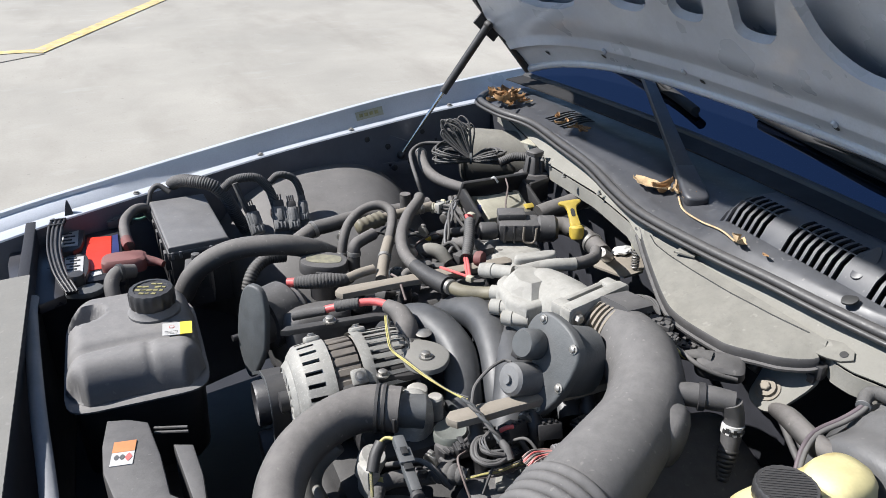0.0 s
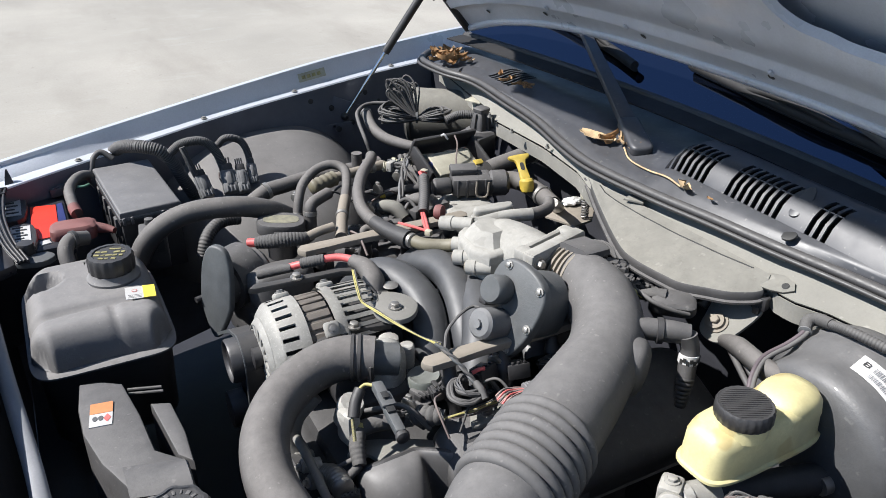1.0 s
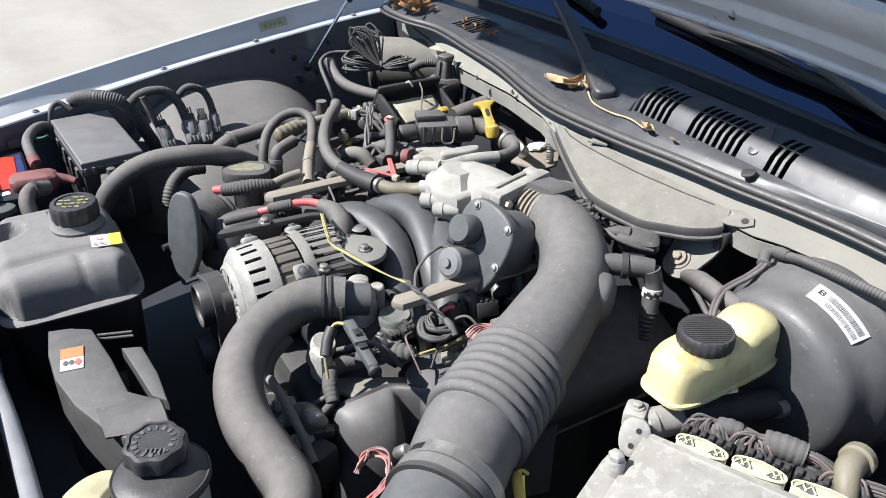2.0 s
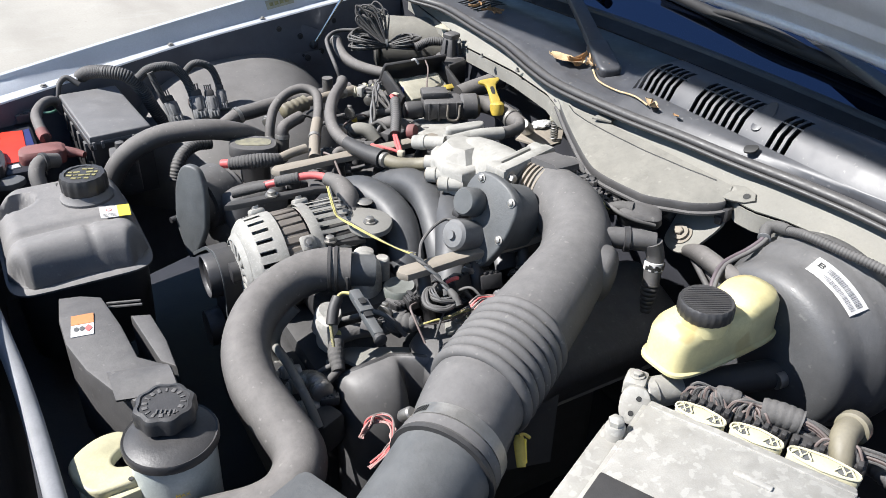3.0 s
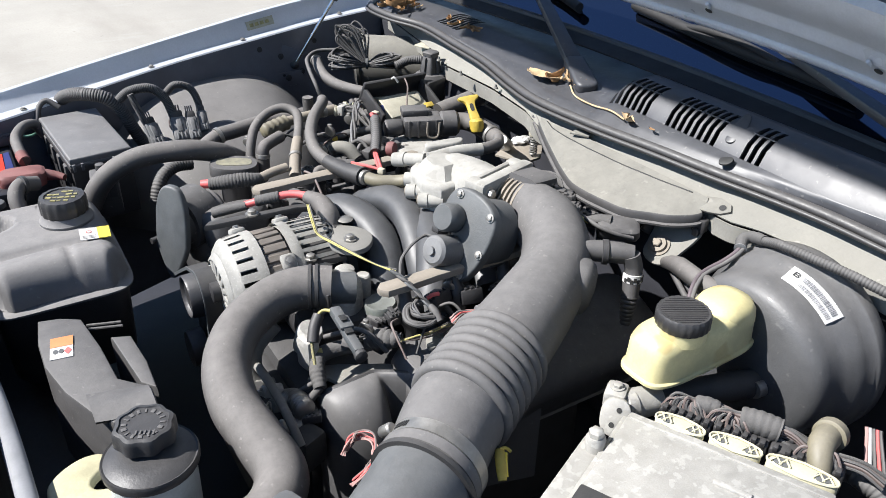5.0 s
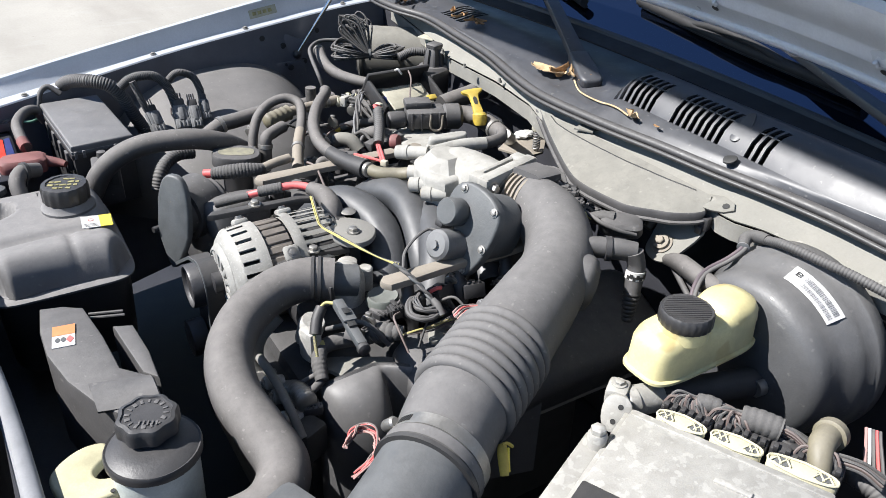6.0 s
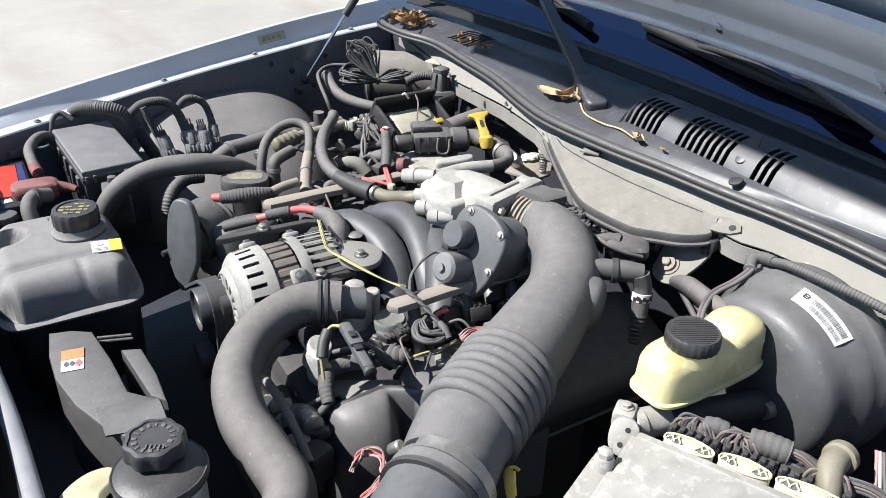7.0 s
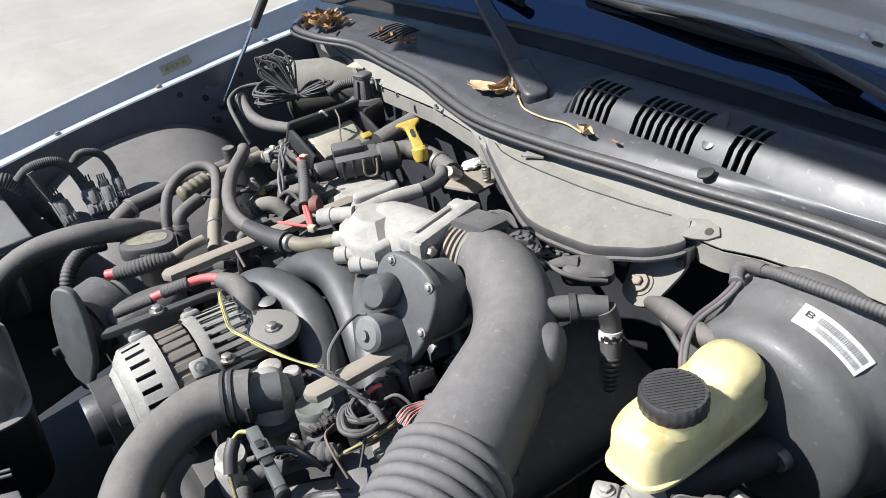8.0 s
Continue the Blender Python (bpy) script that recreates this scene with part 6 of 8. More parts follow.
for k, mt in enumerate((PINKWIRE, LABELWHITE, BLACKWIRE, REDWIRE, BLACKWIRE)):
    part("wire", tube([(0.690 + 0.002 * k, 0.320 - 0.003 * k, 0.828), (0.684 + 0.002 * k, 0.314 - 0.003 * k, 0.822), (0.664 + 0.002 * k, 0.298 - 0.004 * k, 0.810), (0.652 + 0.002 * k, 0.285 - 0.005 * k, 0.790)], 0.0019, 7, 5), mt, sw)
gf = thing("harness_elbow", (0.61, 0.33, 0.8), "tan plastic harness elbow with a ribbed collar", "wiring")
part("elbow", tube([(0.590, 0.300, 0.815), (0.598, 0.312, 0.832), (0.612, 0.322, 0.840), (0.634, 0.328, 0.838)], [0.010, 0.0125, 0.0140, 0.0145], 20, 5), GOLD, gf)
part("collar", lathe(((0.0145, 0), (0.018, 0.002), (0.018, 0.012), (0.0145, 0.014)), (0.628, 0.326, 0.8385), (0.95, 0.2, -0.15), 28), GOLD, gf)

# ---- accumulator can at the back ----
can = thing("accumulator_can", (0.84, 1.70, 0.72), "large dusty black cylinder at the back of the bay", "canister")
KD = Vector((0.80, -0.60, 0.0)).normalized()
KP = Vector((0.764, 1.718, 0.840))
part("drum", lathe(((0.058, 0.0), (0.062, 0.003), (0.064, 0.012), (0.064, 0.185), (0.058, 0.20)), KP, KD, 44), LID, can, "", 50)
part("rim", lathe(((0.064, 0.004), (0.067, 0.006), (0.067, 0.012), (0.064, 0.014)), KP, KD, 44), LID, can)
part("end_face", lathe(((0.05, -0.004), (0.054, 0.0)), KP, KD, 36), PLASTIC_CLEAN, can)
for i in range(3):
    part("end_rib", box(KP - KD * 0.004 + Vector((0, 0, -0.03 + 0.03 * i)), (0.006, 0.07, 0.005), 0.001, axes((0, 0, 0), (0, 0, 1), KD).to_3x3()), PLASTIC_CLEAN, can)


# ---- hoses over the passenger-side bank ----
def hose(name, pts, r, material, label, category="hose", clamps=(), n=16, k=7, pitch=0.0, group=""):
    """A hose with optional clamps, given by the index of the point where each sits."""
    if not clamps:
        return solo(name, tube(pts, r, n, k, pitch=pitch), material, label, category, group, sharp=70)
    h = thing(name, pts[len(pts) // 2], label, category, group)
    part("tube", tube(pts, r, n, k, pitch=pitch), material, h, "", 70)
    for c in clamps:
        d = Vector(pts[min(c + 1, len(pts) - 1)]) - Vector(pts[max(c - 1, 0)])
        part("clamp", lathe(((r, -0.004), (r * 1.14, -0.0035), (r * 1.14, 0.0035), (r, 0.004)), pts[c], d, 18), STEEL, h)
    return h


hose("coolant_hose", [(0.078, 1.385, 0.775), (0.098, 1.378, 0.812), (0.130, 1.368, 0.842), (0.180, 1.362, 0.858), (0.250, 1.350, 0.858), (0.305, 1.352, 0.840), (0.346, 1.371, 0.81)], 0.0185, RUBBER,
     "thick dusty black rubber hose arching over the engine")
hose("heater_hose", [(0.295, 1.425, 0.825), (0.330, 1.436, 0.838), (0.362, 1.441, 0.840), (0.428, 1.453, 0.842), (0.492, 1.451, 0.842), (0.572, 1.460, 0.842)], 0.0145, RUBBER, "straight dusty rubber heater hose", clamps=(1,))
hose("breather_hose", [(0.358, 1.345, 0.82), (0.366, 1.356, 0.845), (0.382, 1.372, 0.868), (0.412, 1.386, 0.884), (0.443, 1.384, 0.890), (0.460, 1.362, 0.884), (0.446, 1.318, 0.873), (0.424, 1.275, 0.862)], 0.0088, RUBBER,
     "thin dusty rubber hose bent into an arch", clamps=(0,))
hose("fuel_line", [(0.430, 1.285, 0.864), (0.408, 1.245, 0.852), (0.384, 1.190, 0.840)], 0.0102, RAIL, "dusty fuel line end with a clip", clamps=(1,))
hose("breather_hose", [(0.530, 1.400, 0.886), (0.521, 1.382, 0.886), (0.477, 1.320, 0.886), (0.442, 1.252, 0.880), (0.430, 1.191, 0.872), (0.440, 1.125, 0.870), (0.456, 1.066, 0.874)], 0.0108, RUBBER,
     "grey rubber vacuum hose curving to the throttle elbow", clamps=(6,))
hose("breather_pipe", [(0.455, 1.070, 0.874), (0.470, 1.048, 0.872), (0.495, 1.030, 0.873), (0.512, 1.01, 0.88)], 0.0105, GOLD, "dull yellow plastic elbow pipe")
hose("hose_boot", [(0.432, 1.160, 0.871), (0.440, 1.122, 0.870), (0.448, 1.090, 0.872), (0.454, 1.070, 0.874)], [0.0115, 0.0135, 0.0150, 0.0155], RUBBER_DARK, "black rubber boot on the vacuum hose end", clamps=())
hose("vacuum_tube", [(0.486, 1.066, 0.838), (0.489, 1.040, 0.842), (0.497, 1.018, 0.845)], 0.0095, CONDUIT, "short ribbed black tube", pitch=0.004)
hose("vacuum_elbow", [(0.490, 1.030, 0.842), (0.500, 1.005, 0.846), (0.52, 0.985, 0.852), (0.55, 0.97, 0.855)], 0.0125, PLASTIC, "black plastic elbow at the throttle elbow")
hose("air_tube", [(0.42, 1.40, 0.85), (0.47, 1.41, 0.852), (0.54, 1.42, 0.853), (0.565, 1.425, 0.853)], 0.0095, RAIL, "pale dusty metal pipe", clamps=(0, 2))
hose("air_tube_boot", [(0.405, 1.395, 0.845), (0.425, 1.40, 0.848), (0.455, 1.408, 0.851)], 0.0145, GOLD, "grimy tan ribbed boot", pitch=0.011)
hose("rubber_plug", [(0.512, 1.43, 0.855), (0.512, 1.43, 0.885)], 0.0105, RUBBER, "short black rubber plug", "plug", k=1)
hose("elbow_connector", [(0.372, 1.315, 0.80), (0.374, 1.318, 0.832), (0.378, 1.322, 0.846), (0.395, 1.332, 0.85), (0.42, 1.345, 0.852)], 0.011, RUBBER, "black right-angle hose connector", clamps=(1,))
hose("conduit", [(0.188, 1.385, 0.755), (0.197, 1.393, 0.780), (0.214, 1.408, 0.795), (0.240, 1.424, 0.800), (0.270, 1.430, 0.796)], 0.0115, CONDUIT, "black corrugated conduit in the shade under the hose", "conduit", pitch=0.0055)

# oil filler cap
oc = thing("oil_filler_cap", (0.316, 1.312, 0.80), "round black oil filler cap with faded yellow print", "oil cap")
OM = axes((0.316, 1.312, 0.812), (0.04, -0.06, 1), (0.93, -0.36, 0))
part("cap", pillow([(0.038, 0.026, 0.0, 0, 0), (0.0425, 0.030, 0.003, 0, 0), (0.0425, 0.030, 0.018, 0, 0), (0.040, 0.028, 0.0225, 0, 0), (0.030, 0.020, 0.0240, 0, 0)], OM, 44, 2.5), PLASTIC, oc, "", 50)
part("finger_notch", box(OM @ Vector((0.004, -0.029, 0.007)), (0.030, 0.008, 0.015), 0.003, OM.to_3x3()), PLASTIC_CLEAN, oc)
part("neck", lathe(((0.026, -0.05), (0.026, -0.002)), (0.316, 1.312, 0.814), (0, 0, 1), 28), PLASTIC_CLEAN, oc)
part("faded_print", slab([(u * 0.031, v * 0.015) for u, v in oval(1, 1, 28, 3.0)], 0.0008, OM @ Matrix.Translation((0, 0, 0.0238)), 0), mat("worn_yellow_print", (0.20, 0.19, 0.11), 0.6, bump=0.0, var=0.5, scale=90, dust=0.4), oc, "worn pale yellow print")

# conduits and plugs on the wheel housing
for i, (pts, r) in enumerate((
        ([(0.095, 1.80, 0.80), (0.098, 1.78, 0.835), (0.112, 1.73, 0.868), (0.142, 1.68, 0.882), (0.177, 1.66, 0.874), (0.202, 1.66, 0.842), (0.216, 1.66, 0.805), (0.233, 1.66, 0.766)], 0.0150),
        ([(0.195, 1.64, 0.872), (0.215, 1.64, 0.886), (0.240, 1.64, 0.890), (0.266, 1.64, 0.884), (0.285, 1.635, 0.861), (0.293, 1.63, 0.832), (0.296, 1.625, 0.805)], 0.0105),
        ([(0.290, 1.64, 0.873), (0.305, 1.64, 0.885), (0.322, 1.64, 0.884), (0.341, 1.64, 0.871), (0.350, 1.635, 0.843), (0.349, 1.625, 0.812)], 0.0085),
        ([(0.218, 1.63, 0.885), (0.224, 1.625, 0.862), (0.232, 1.62, 0.835), (0.243, 1.62, 0.806)], 0.0075))):
    pts = [(x, y, z - 0.006) for x, y, z in pts]
    hose("conduit", pts, r * 0.86, CONDUIT, "dusty corrugated wiring conduit bent over the wheel housing", "conduit", pitch=r * 0.30, group="fender conduits")


def plug(c, s, rz, tilt, mat_body, label):
    """A two-row electrical plug with its latch and ribs."""
    rot = Matrix.Rotation(radians(rz), 3, 'Z') @ Matrix.Rotation(radians(tilt), 3, 'X')
    p = thing("electrical_plug", c, label, "connector", "engine connectors")
    part("body", box(c, (s[0] * 0.9, s[1], s[2] * 0.72), 0.003, rot), mat_body, p)
    part("shroud", box(Vector(c) + rot @ Vector((0, -s[1] * 0.32, -s[2] * 0.05)), (s[0] * 1.06, s[1] * 0.40, s[2] * 0.95), 0.002, rot), mat_body, p)
    part("latch", box(Vector(c) + rot @ Vector((0, s[1] * 0.08, s[2] * 0.42)), (s[0] * 0.4, s[1] * 0.55, s[2] * 0.22), 0.0015, rot), mat_body, p)
    part("collar", box(Vector(c) + rot @ Vector((0, s[1] * 0.55, 0)), (s[0] * 0.85, s[1] * 0.3, s[2] * 0.8), 0.003, rot), PLASTIC_CLEAN, p)
    for sgn in (-1, 1):
        part("rib", box(Vector(c) + rot @ Vector((sgn * s[0] * 0.5, 0, 0)), (0.003, s[1] * 0.8, s[2] * 0.5), 0.001, rot), mat_body, p)
    for k in range(3):
        part("ridge", box(Vector(c) + rot @ Vector((s[0] * (-0.28 + 0.28 * k), -s[1] * 0.36, s[2] * 0.5)), (s[0] * 0.12, s[1] * 0.26, s[2] * 0.16), 0.0008, rot), mat_body, p)
    for k in range(4):
        q = Vector(c) + rot @ Vector((s[0] * (-0.27 + 0.18 * k), s[1] * 0.68, 0))
        part("wire", tube([q, q + rot @ Vector((0, s[1] * 0.28, 0.001 * (k % 2)))], 0.0014, 6, 1), (BLACKWIRE, BROWNWIRE)[k % 2], p)
    return p


plug((0.246, 1.606, 0.798), (0.026, 0.050, 0.018), 12, 50, PALEPLUG, "grey electrical plug on the wheel housing")
plug((0.298, 1.606, 0.800), (0.027, 0.052, 0.020), -4, 50, PALEPLUG, "dusty grey electrical plug on the wheel housing")
plug((0.324, 1.600, 0.798), (0.022, 0.050, 0.020), -4, 50, PALEPLUG, "dusty grey electrical plug on the wheel housing")
plug((0.349, 1.612, 0.806), (0.017, 0.044, 0.016), -6, 55, PALEPLUG, "narrow grey electrical plug on the wheel housing")
wb = []
for i in range(5):
    wb.append(tube([(0.285 + 0.007 * i, 1.63, 0.812), (0.283 + 0.008 * i, 1.625, 0.802), (0.285 + 0.0085 * i, 1.615, 0.795)], 0.0016, 6, 3))
solo("plug_wires", union(*wb), BROWNWIRE, "short brown wires entering a plug", "wiring")
hose("fender_wire", [(0.00, 1.70, 0.80), (0.02, 1.71, 0.815), (0.045, 1.72, 0.82), (0.058, 1.735, 0.845), (0.075, 1.74, 0.855), (0.095, 1.73, 0.84)], 0.0055, BLACKWIRE, "black wire looping beside the fuse box", "wiring")
plug((-0.012, 1.705, 0.802), (0.045, 0.02, 0.018), 10, 0, GREYPL, "pale grey plug beside the battery")
hose("green_wire", [(0.01, 1.705, 0.805), (0.03, 1.70, 0.803), (0.05, 1.715, 0.806)], 0.0028, mat("green_wire", (0.10, 0.28, 0.20), 0.5, dust=0.2), "thin green wire beside the fuse box", "wiring")

# ---- red starter cable and alternator boots ----
rc = thing("battery_cable", (0.30, 1.08, 0.83), "red battery cable with black taped ends to the alternator", "wiring")
part("black_end", tube([(0.222, 1.125, 0.842), (0.245, 1.112, 0.85), (0.268, 1.096, 0.858)], [0.0075, 0.008, 0.007], 14, 4), TAPE, rc)
part("red_cable", tube([(0.262, 1.100, 0.857), (0.275, 1.093, 0.862), (0.297, 1.079, 0.870), (0.328, 1.065, 0.876), (0.348, 1.046, 0.876), (0.358, 1.025, 0.870)], 0.0058, 12, 6), REDWIRE, rc, "bright red cable")
part("tape_wrap", tube([(0.281, 1.089, 0.865), (0.297, 1.079, 0.870), (0.312, 1.072, 0.873)], 0.0085, 14, 4, pitch=0.004, amp=0.06), TAPE, rc)
part("boot", tube([(0.346, 1.046, 0.876), (0.358, 1.022, 0.872), (0.360, 0.998, 0.862), (0.356, 0.985, 0.845)], [0.010, 0.0145, 0.0165, 0.015], 18, 5), RUBBER, rc, "grey rubber terminal boot")
part("washer", lathe(((0.010, 0), (0.012, 0.002), (0.008, 0.004)), (0.378, 0.978, 0.858), (0, 0, 1), 16), STEEL, rc)
rc2 = thing("coil_harness", (0.29, 1.21, 0.83), "taped wiring harness with a pink-red end", "wiring")
part("tape", tube([(0.250, 1.230, 0.842), (0.275, 1.214, 0.847), (0.30, 1.206, 0.848), (0.322, 1.204, 0.845), (0.34, 1.215, 0.84)], [0.010, 0.012, 0.0125, 0.011, 0.008], 14, 5, pitch=0.005, amp=0.07), TAPE, rc2)
part("red_end", tube([(0.238, 1.238, 0.841), (0.252, 1.229, 0.843)], 0.0075, 12), REDWIRE, rc2)
hose("tan_tube", [(0.33, 1.205, 0.846), (0.352, 1.208, 0.85), (0.378, 1.21, 0.852)], 0.008, RAIL, "short dusty tube beside the fuel rail")
solo("coil_cover", pillow([(0.05, 0.035, -0.04, 0, 0), (0.055, 0.04, 0.0, 0, 0), (0.05, 0.035, 0.015, 0, 0), (0.03, 0.02, 0.02, 0, 0)], axes((0.265, 1.165, 0.808), (0.0, 0.25, 1), (1, 0, 0)), 24, 3), PLASTIC, "dusty moulded cover behind the alternator", "plastic cover", sharp=60)
solo("idler_housing", lathe(((0.034, -0.03), (0.036, 0.0), (0.036, 0.05), (0.030, 0.056)), (0.20, 1.20, 0.80), (0.9, 0.3, 0.05), 28), PLASTIC, "short dusty black can behind the guard", "canister")

# clutter between the rail and the wheel housing
rr = random.Random(7)
for i in range(9):
    x = 0.44 + 0.024 * i
    y = 1.20 + 0.03 * rr.random()
    z = 0.82 + 0.025 * rr.random()
    kind = rr.choice((0, 1, 2))
    if kind == 0:
        solo("ignition_plug", union(box((x, y, z), (0.026, 0.018, 0.022), 0.003, rr.uniform(-30, 30)), lathe(((0.008, -0.03), (0.009, 0.0)), (x, y, z), (0, 0.2, 1), 14)), PLASTIC, "small dusty black coil connector", "connector", "coil connectors")
    elif kind == 1:
        solo("ignition_coil", union(lathe(((0.013, -0.04), (0.014, 0.0), (0.011, 0.006)), (x, y, z), (0, 0.3, 1), 18), box((x + 0.012, y - 0.006, z), (0.02, 0.014, 0.014), 0.003)), PLASTIC_CLEAN, "black ignition coil top", "ignition coil", "ignition coils")
    else:
        hose("short_hose", [(x - 0.018, y, z - 0.01), (x, y + 0.006, z + 0.008), (x + 0.02, y - 0.004, z)], 0.0075, RUBBER, "short dusty rubber hose end")
hose("clip_hose", [(0.545, 1.265, 0.84), (0.558, 1.25, 0.848), (0.575, 1.235, 0.846), (0.588, 1.222, 0.835)], [0.012, 0.014, 0.013, 0.010], RUBBER, "dusty rubber elbow cap")
hose("sensor_tube", [(0.52, 1.315, 0.84), (0.55, 1.31, 0.845), (0.60, 1.30, 0.846)], 0.0085, PLASTIC, "black sensor tube with a yellow end")
solo("sensor_tip", lathe(((0.0055, 0), (0.0065, 0.004), (0.004, 0.010)), (0.52, 1.315, 0.84), (-1, 0.1, 0), 12), YELLOW, "small yellow tube end", "plug")
jb = []
for i in range(7):
    a, b, c = (rr.uniform(-0.012, 0.012) for _ in range(3))
    jb.append(tube([(0.575 + a, 1.41 + b, 0.85), (0.588 + b, 1.39 + c, 0.862 + a * 0.5), (0.60 + c, 1.36 + a, 0.852), (0.605 + a, 1.32 + b, 0.83)], 0.0032, 7, 5))
tangle = thing("wire_bundle", (0.59, 1.37, 0.83), "tangle of dusty black wires beside the valve", "wiring")
for b_ in jb:
    part("wire", b_, BLACKWIRE, tangle)
solo("metal_clip", union(box((0.575, 1.405, 0.856), (0.022, 0.012, 0.02), 0.002, 30), box((0.592, 1.395, 0.850), (0.012, 0.02, 0.024), 0.002, 10)), ALU, "bright metal hose clip", "clip")

# ---- valve module group behind the throttle ----
pv = thing("purge_valve", (0.66, 1.235, 0.84), "dusty black solenoid valve with ribbed connector", "solenoid valve")
VM = axes((0.655, 1.238, 0.868), (0, 0, 1), (0.93, -0.36, 0))
part("body", box(VM @ Vector((0.005, 0, 0)), (0.075, 0.052, 0.034), 0.006, VM.to_3x3()), PLASTIC, pv)
part("cap", box(VM @ Vector((-0.008, 0.012, 0.022)), (0.05, 0.034, 0.014), 0.004, VM.to_3x3()), PLASTIC, pv)
part("nose", lathe(((0.013, 0), (0.016, 0.004), (0.016, 0.03), (0.012, 0.034)), VM @ Vector((-0.034, -0.010, 0.0)), VM.to_3x3() @ Vector((-1, -0.1, 0)), 18), PLASTIC, pv)
part("can", lathe(((0.020, 0), (0.024, 0.004), (0.024, 0.03), (0.019, 0.036)), VM @ Vector((0.038, -0.004, 0.0)), VM.to_3x3() @ Vector((1, 0, 0)), 22), PLASTIC, pv)
for i in range(4):
    part("rib", box(VM @ Vector((-0.022 + 0.017 * i, -0.0265, 0.0)), (0.004, 0.004, 0.034), 0.001, VM.to_3x3()), PLASTIC, pv)
part("bail", tube([VM @ Vector((0.012, -0.028, 0.014)), VM @ Vector((0.012, -0.030, -0.012)), VM @ Vector((0.03, -0.030, -0.014)), VM @ Vector((0.034, -0.028, 0.012))], 0.0022, 8, 4), RAIL, pv)
part("base_ring", lathe(((0.050, -0.012), (0.054, -0.008), (0.054, 0.004), (0.046, 0.008), (0.03, 0.01)), (0.632, 1.212, 0.835), (0, 0, 1), 40), WHITECAST, pv, "chalky grey round base ring")
hv = thing("wire_loom", (0.55, 1.20, 0.83), "ribbed black loom with red wires at its end", "wiring")
part("loom", tube([(0.575, 1.262, 0.884), (0.569, 1.250, 0.884), (0.552, 1.214, 0.872), (0.530, 1.175, 0.860)], 0.0095, 14, 7, pitch=0.0055), CONDUIT, hv)
part("red_wire", tube([(0.533, 1.182, 0.861), (0.524, 1.152, 0.857), (0.512, 1.118, 0.855)], 0.0026, 8, 4), REDWIRE, hv)
part("red_wire", tube([(0.528, 1.176, 0.860), (0.519, 1.150, 0.855), (0.509, 1.119, 0.853)], 0.0026, 8, 4), REDWIRE, hv)
part("red_wire", tube([(0.510, 1.118, 0.855), (0.494, 1.140, 0.857), (0.480, 1.168, 0.855)], 0.0026, 8, 4), REDWIRE, hv)
part("joint", box((0.511, 1.116, 0.853), (0.010, 0.012, 0.010), 0.002, 30), MODULE, hv)
part("red_wire", tube([(0.577, 1.265, 0.884), (0.576, 1.280, 0.888), (0.590, 1.285, 0.882)], 0.0035, 8, 4), REDWIRE, hv)
solo("white_plug", box((0.590, 1.29, 0.878), (0.012, 0.014, 0.02), 0.003, 20), MODULE, "small white plastic plug", "connector")
solo("plug_tip", lathe(((0.011, -0.006), (0.0125, 0.0), (0.011, 0.006)), (0.505, 1.067, 0.913), (-0.6, 0.75, -0.1), 18), RED, "faded red ring on a nipple", "clip")

md = thing("relay_tray", (0.68, 1.36, 0.83), "open black tray with a dusty module inside", "relay box")
TM = axes((0.680, 1.355, 0.868), (0.10, -0.45, 0.9), (1, 0.10, 0.0))
part("module", box(TM @ Vector((0.0, -0.012, 0.0)), (0.098, 0.058, 0.020), 0.004, TM.to_3x3()), MODULE, md, "pale dusty module face")
part("back_wall", box(TM @ Vector((0.0, 0.038, 0.010)), (0.150, 0.008, 0.045), 0.003, TM.to_3x3()), PLASTIC_CLEAN, md)
part("side_wall", box(TM @ Vector((-0.070, 0.0, 0.004)), (0.008, 0.080, 0.032), 0.003, TM.to_3x3()), PLASTIC_CLEAN, md)
part("side_wall", box(TM @ Vector((0.068, 0.0, 0.004)), (0.008, 0.080, 0.032), 0.003, TM.to_3x3()), PLASTIC_CLEAN, md)
part("front_clip", box(TM @ Vector((0.03, -0.052, 0.004)), (0.05, 0.018, 0.024), 0.003, TM.to_3x3()), PLASTIC_CLEAN, md)
part("hook", tube([TM @ Vector((-0.012, 0.036, 0.034)), TM @ Vector((-0.012, 0.030, 0.042)), TM @ Vector((-0.006, 0.022, 0.036))], 0.0022, 8, 4), LABELWHITE, md)
part("red_wire", tube([TM @ Vector((0.02, 0.034, 0.03)), TM @ Vector((0.012, 0.01, 0.03)), TM @ Vector((-0.004, -0.02, 0.016)), TM @ Vector((-0.012, -0.045, 0.012))], 0.0016, 6, 5), BROWNWIRE, md)
part("yellow_mark", box(TM @ Vector((0.048, -0.028, 0.011)), (0.02, 0.012, 0.004), 0.001, TM.to_3x3()), YELLOW, md)
rl = thing("relay", (0.775, 1.405, 0.86), "square black relay with stepped sides", "relay")
part("base", box((0.770, 1.400, 0.868), (0.055, 0.05, 0.05), 0.004, 20), PLASTIC_CLEAN, rl)
RM = axes((0.790, 1.425, 0.888), (0, 0, 1), (0.93, 0.3, 0))
part("tower", pillow([(0.019, 0.017, 0.0, 0, 0), (0.017, 0.015, 0.02, 0, 0), (0.0125, 0.0115, 0.044, 0, 0), (0.011, 0.010, 0.046, 0, 0)], RM, 24, 6), PLASTIC, rl)
part("cap", pillow([(0.0145, 0.0135, 0.043, 0, 0), (0.0145, 0.0135, 0.049, 0, 0), (0.012, 0.011, 0.051, 0, 0)], RM, 24, 6), PLASTIC, rl)
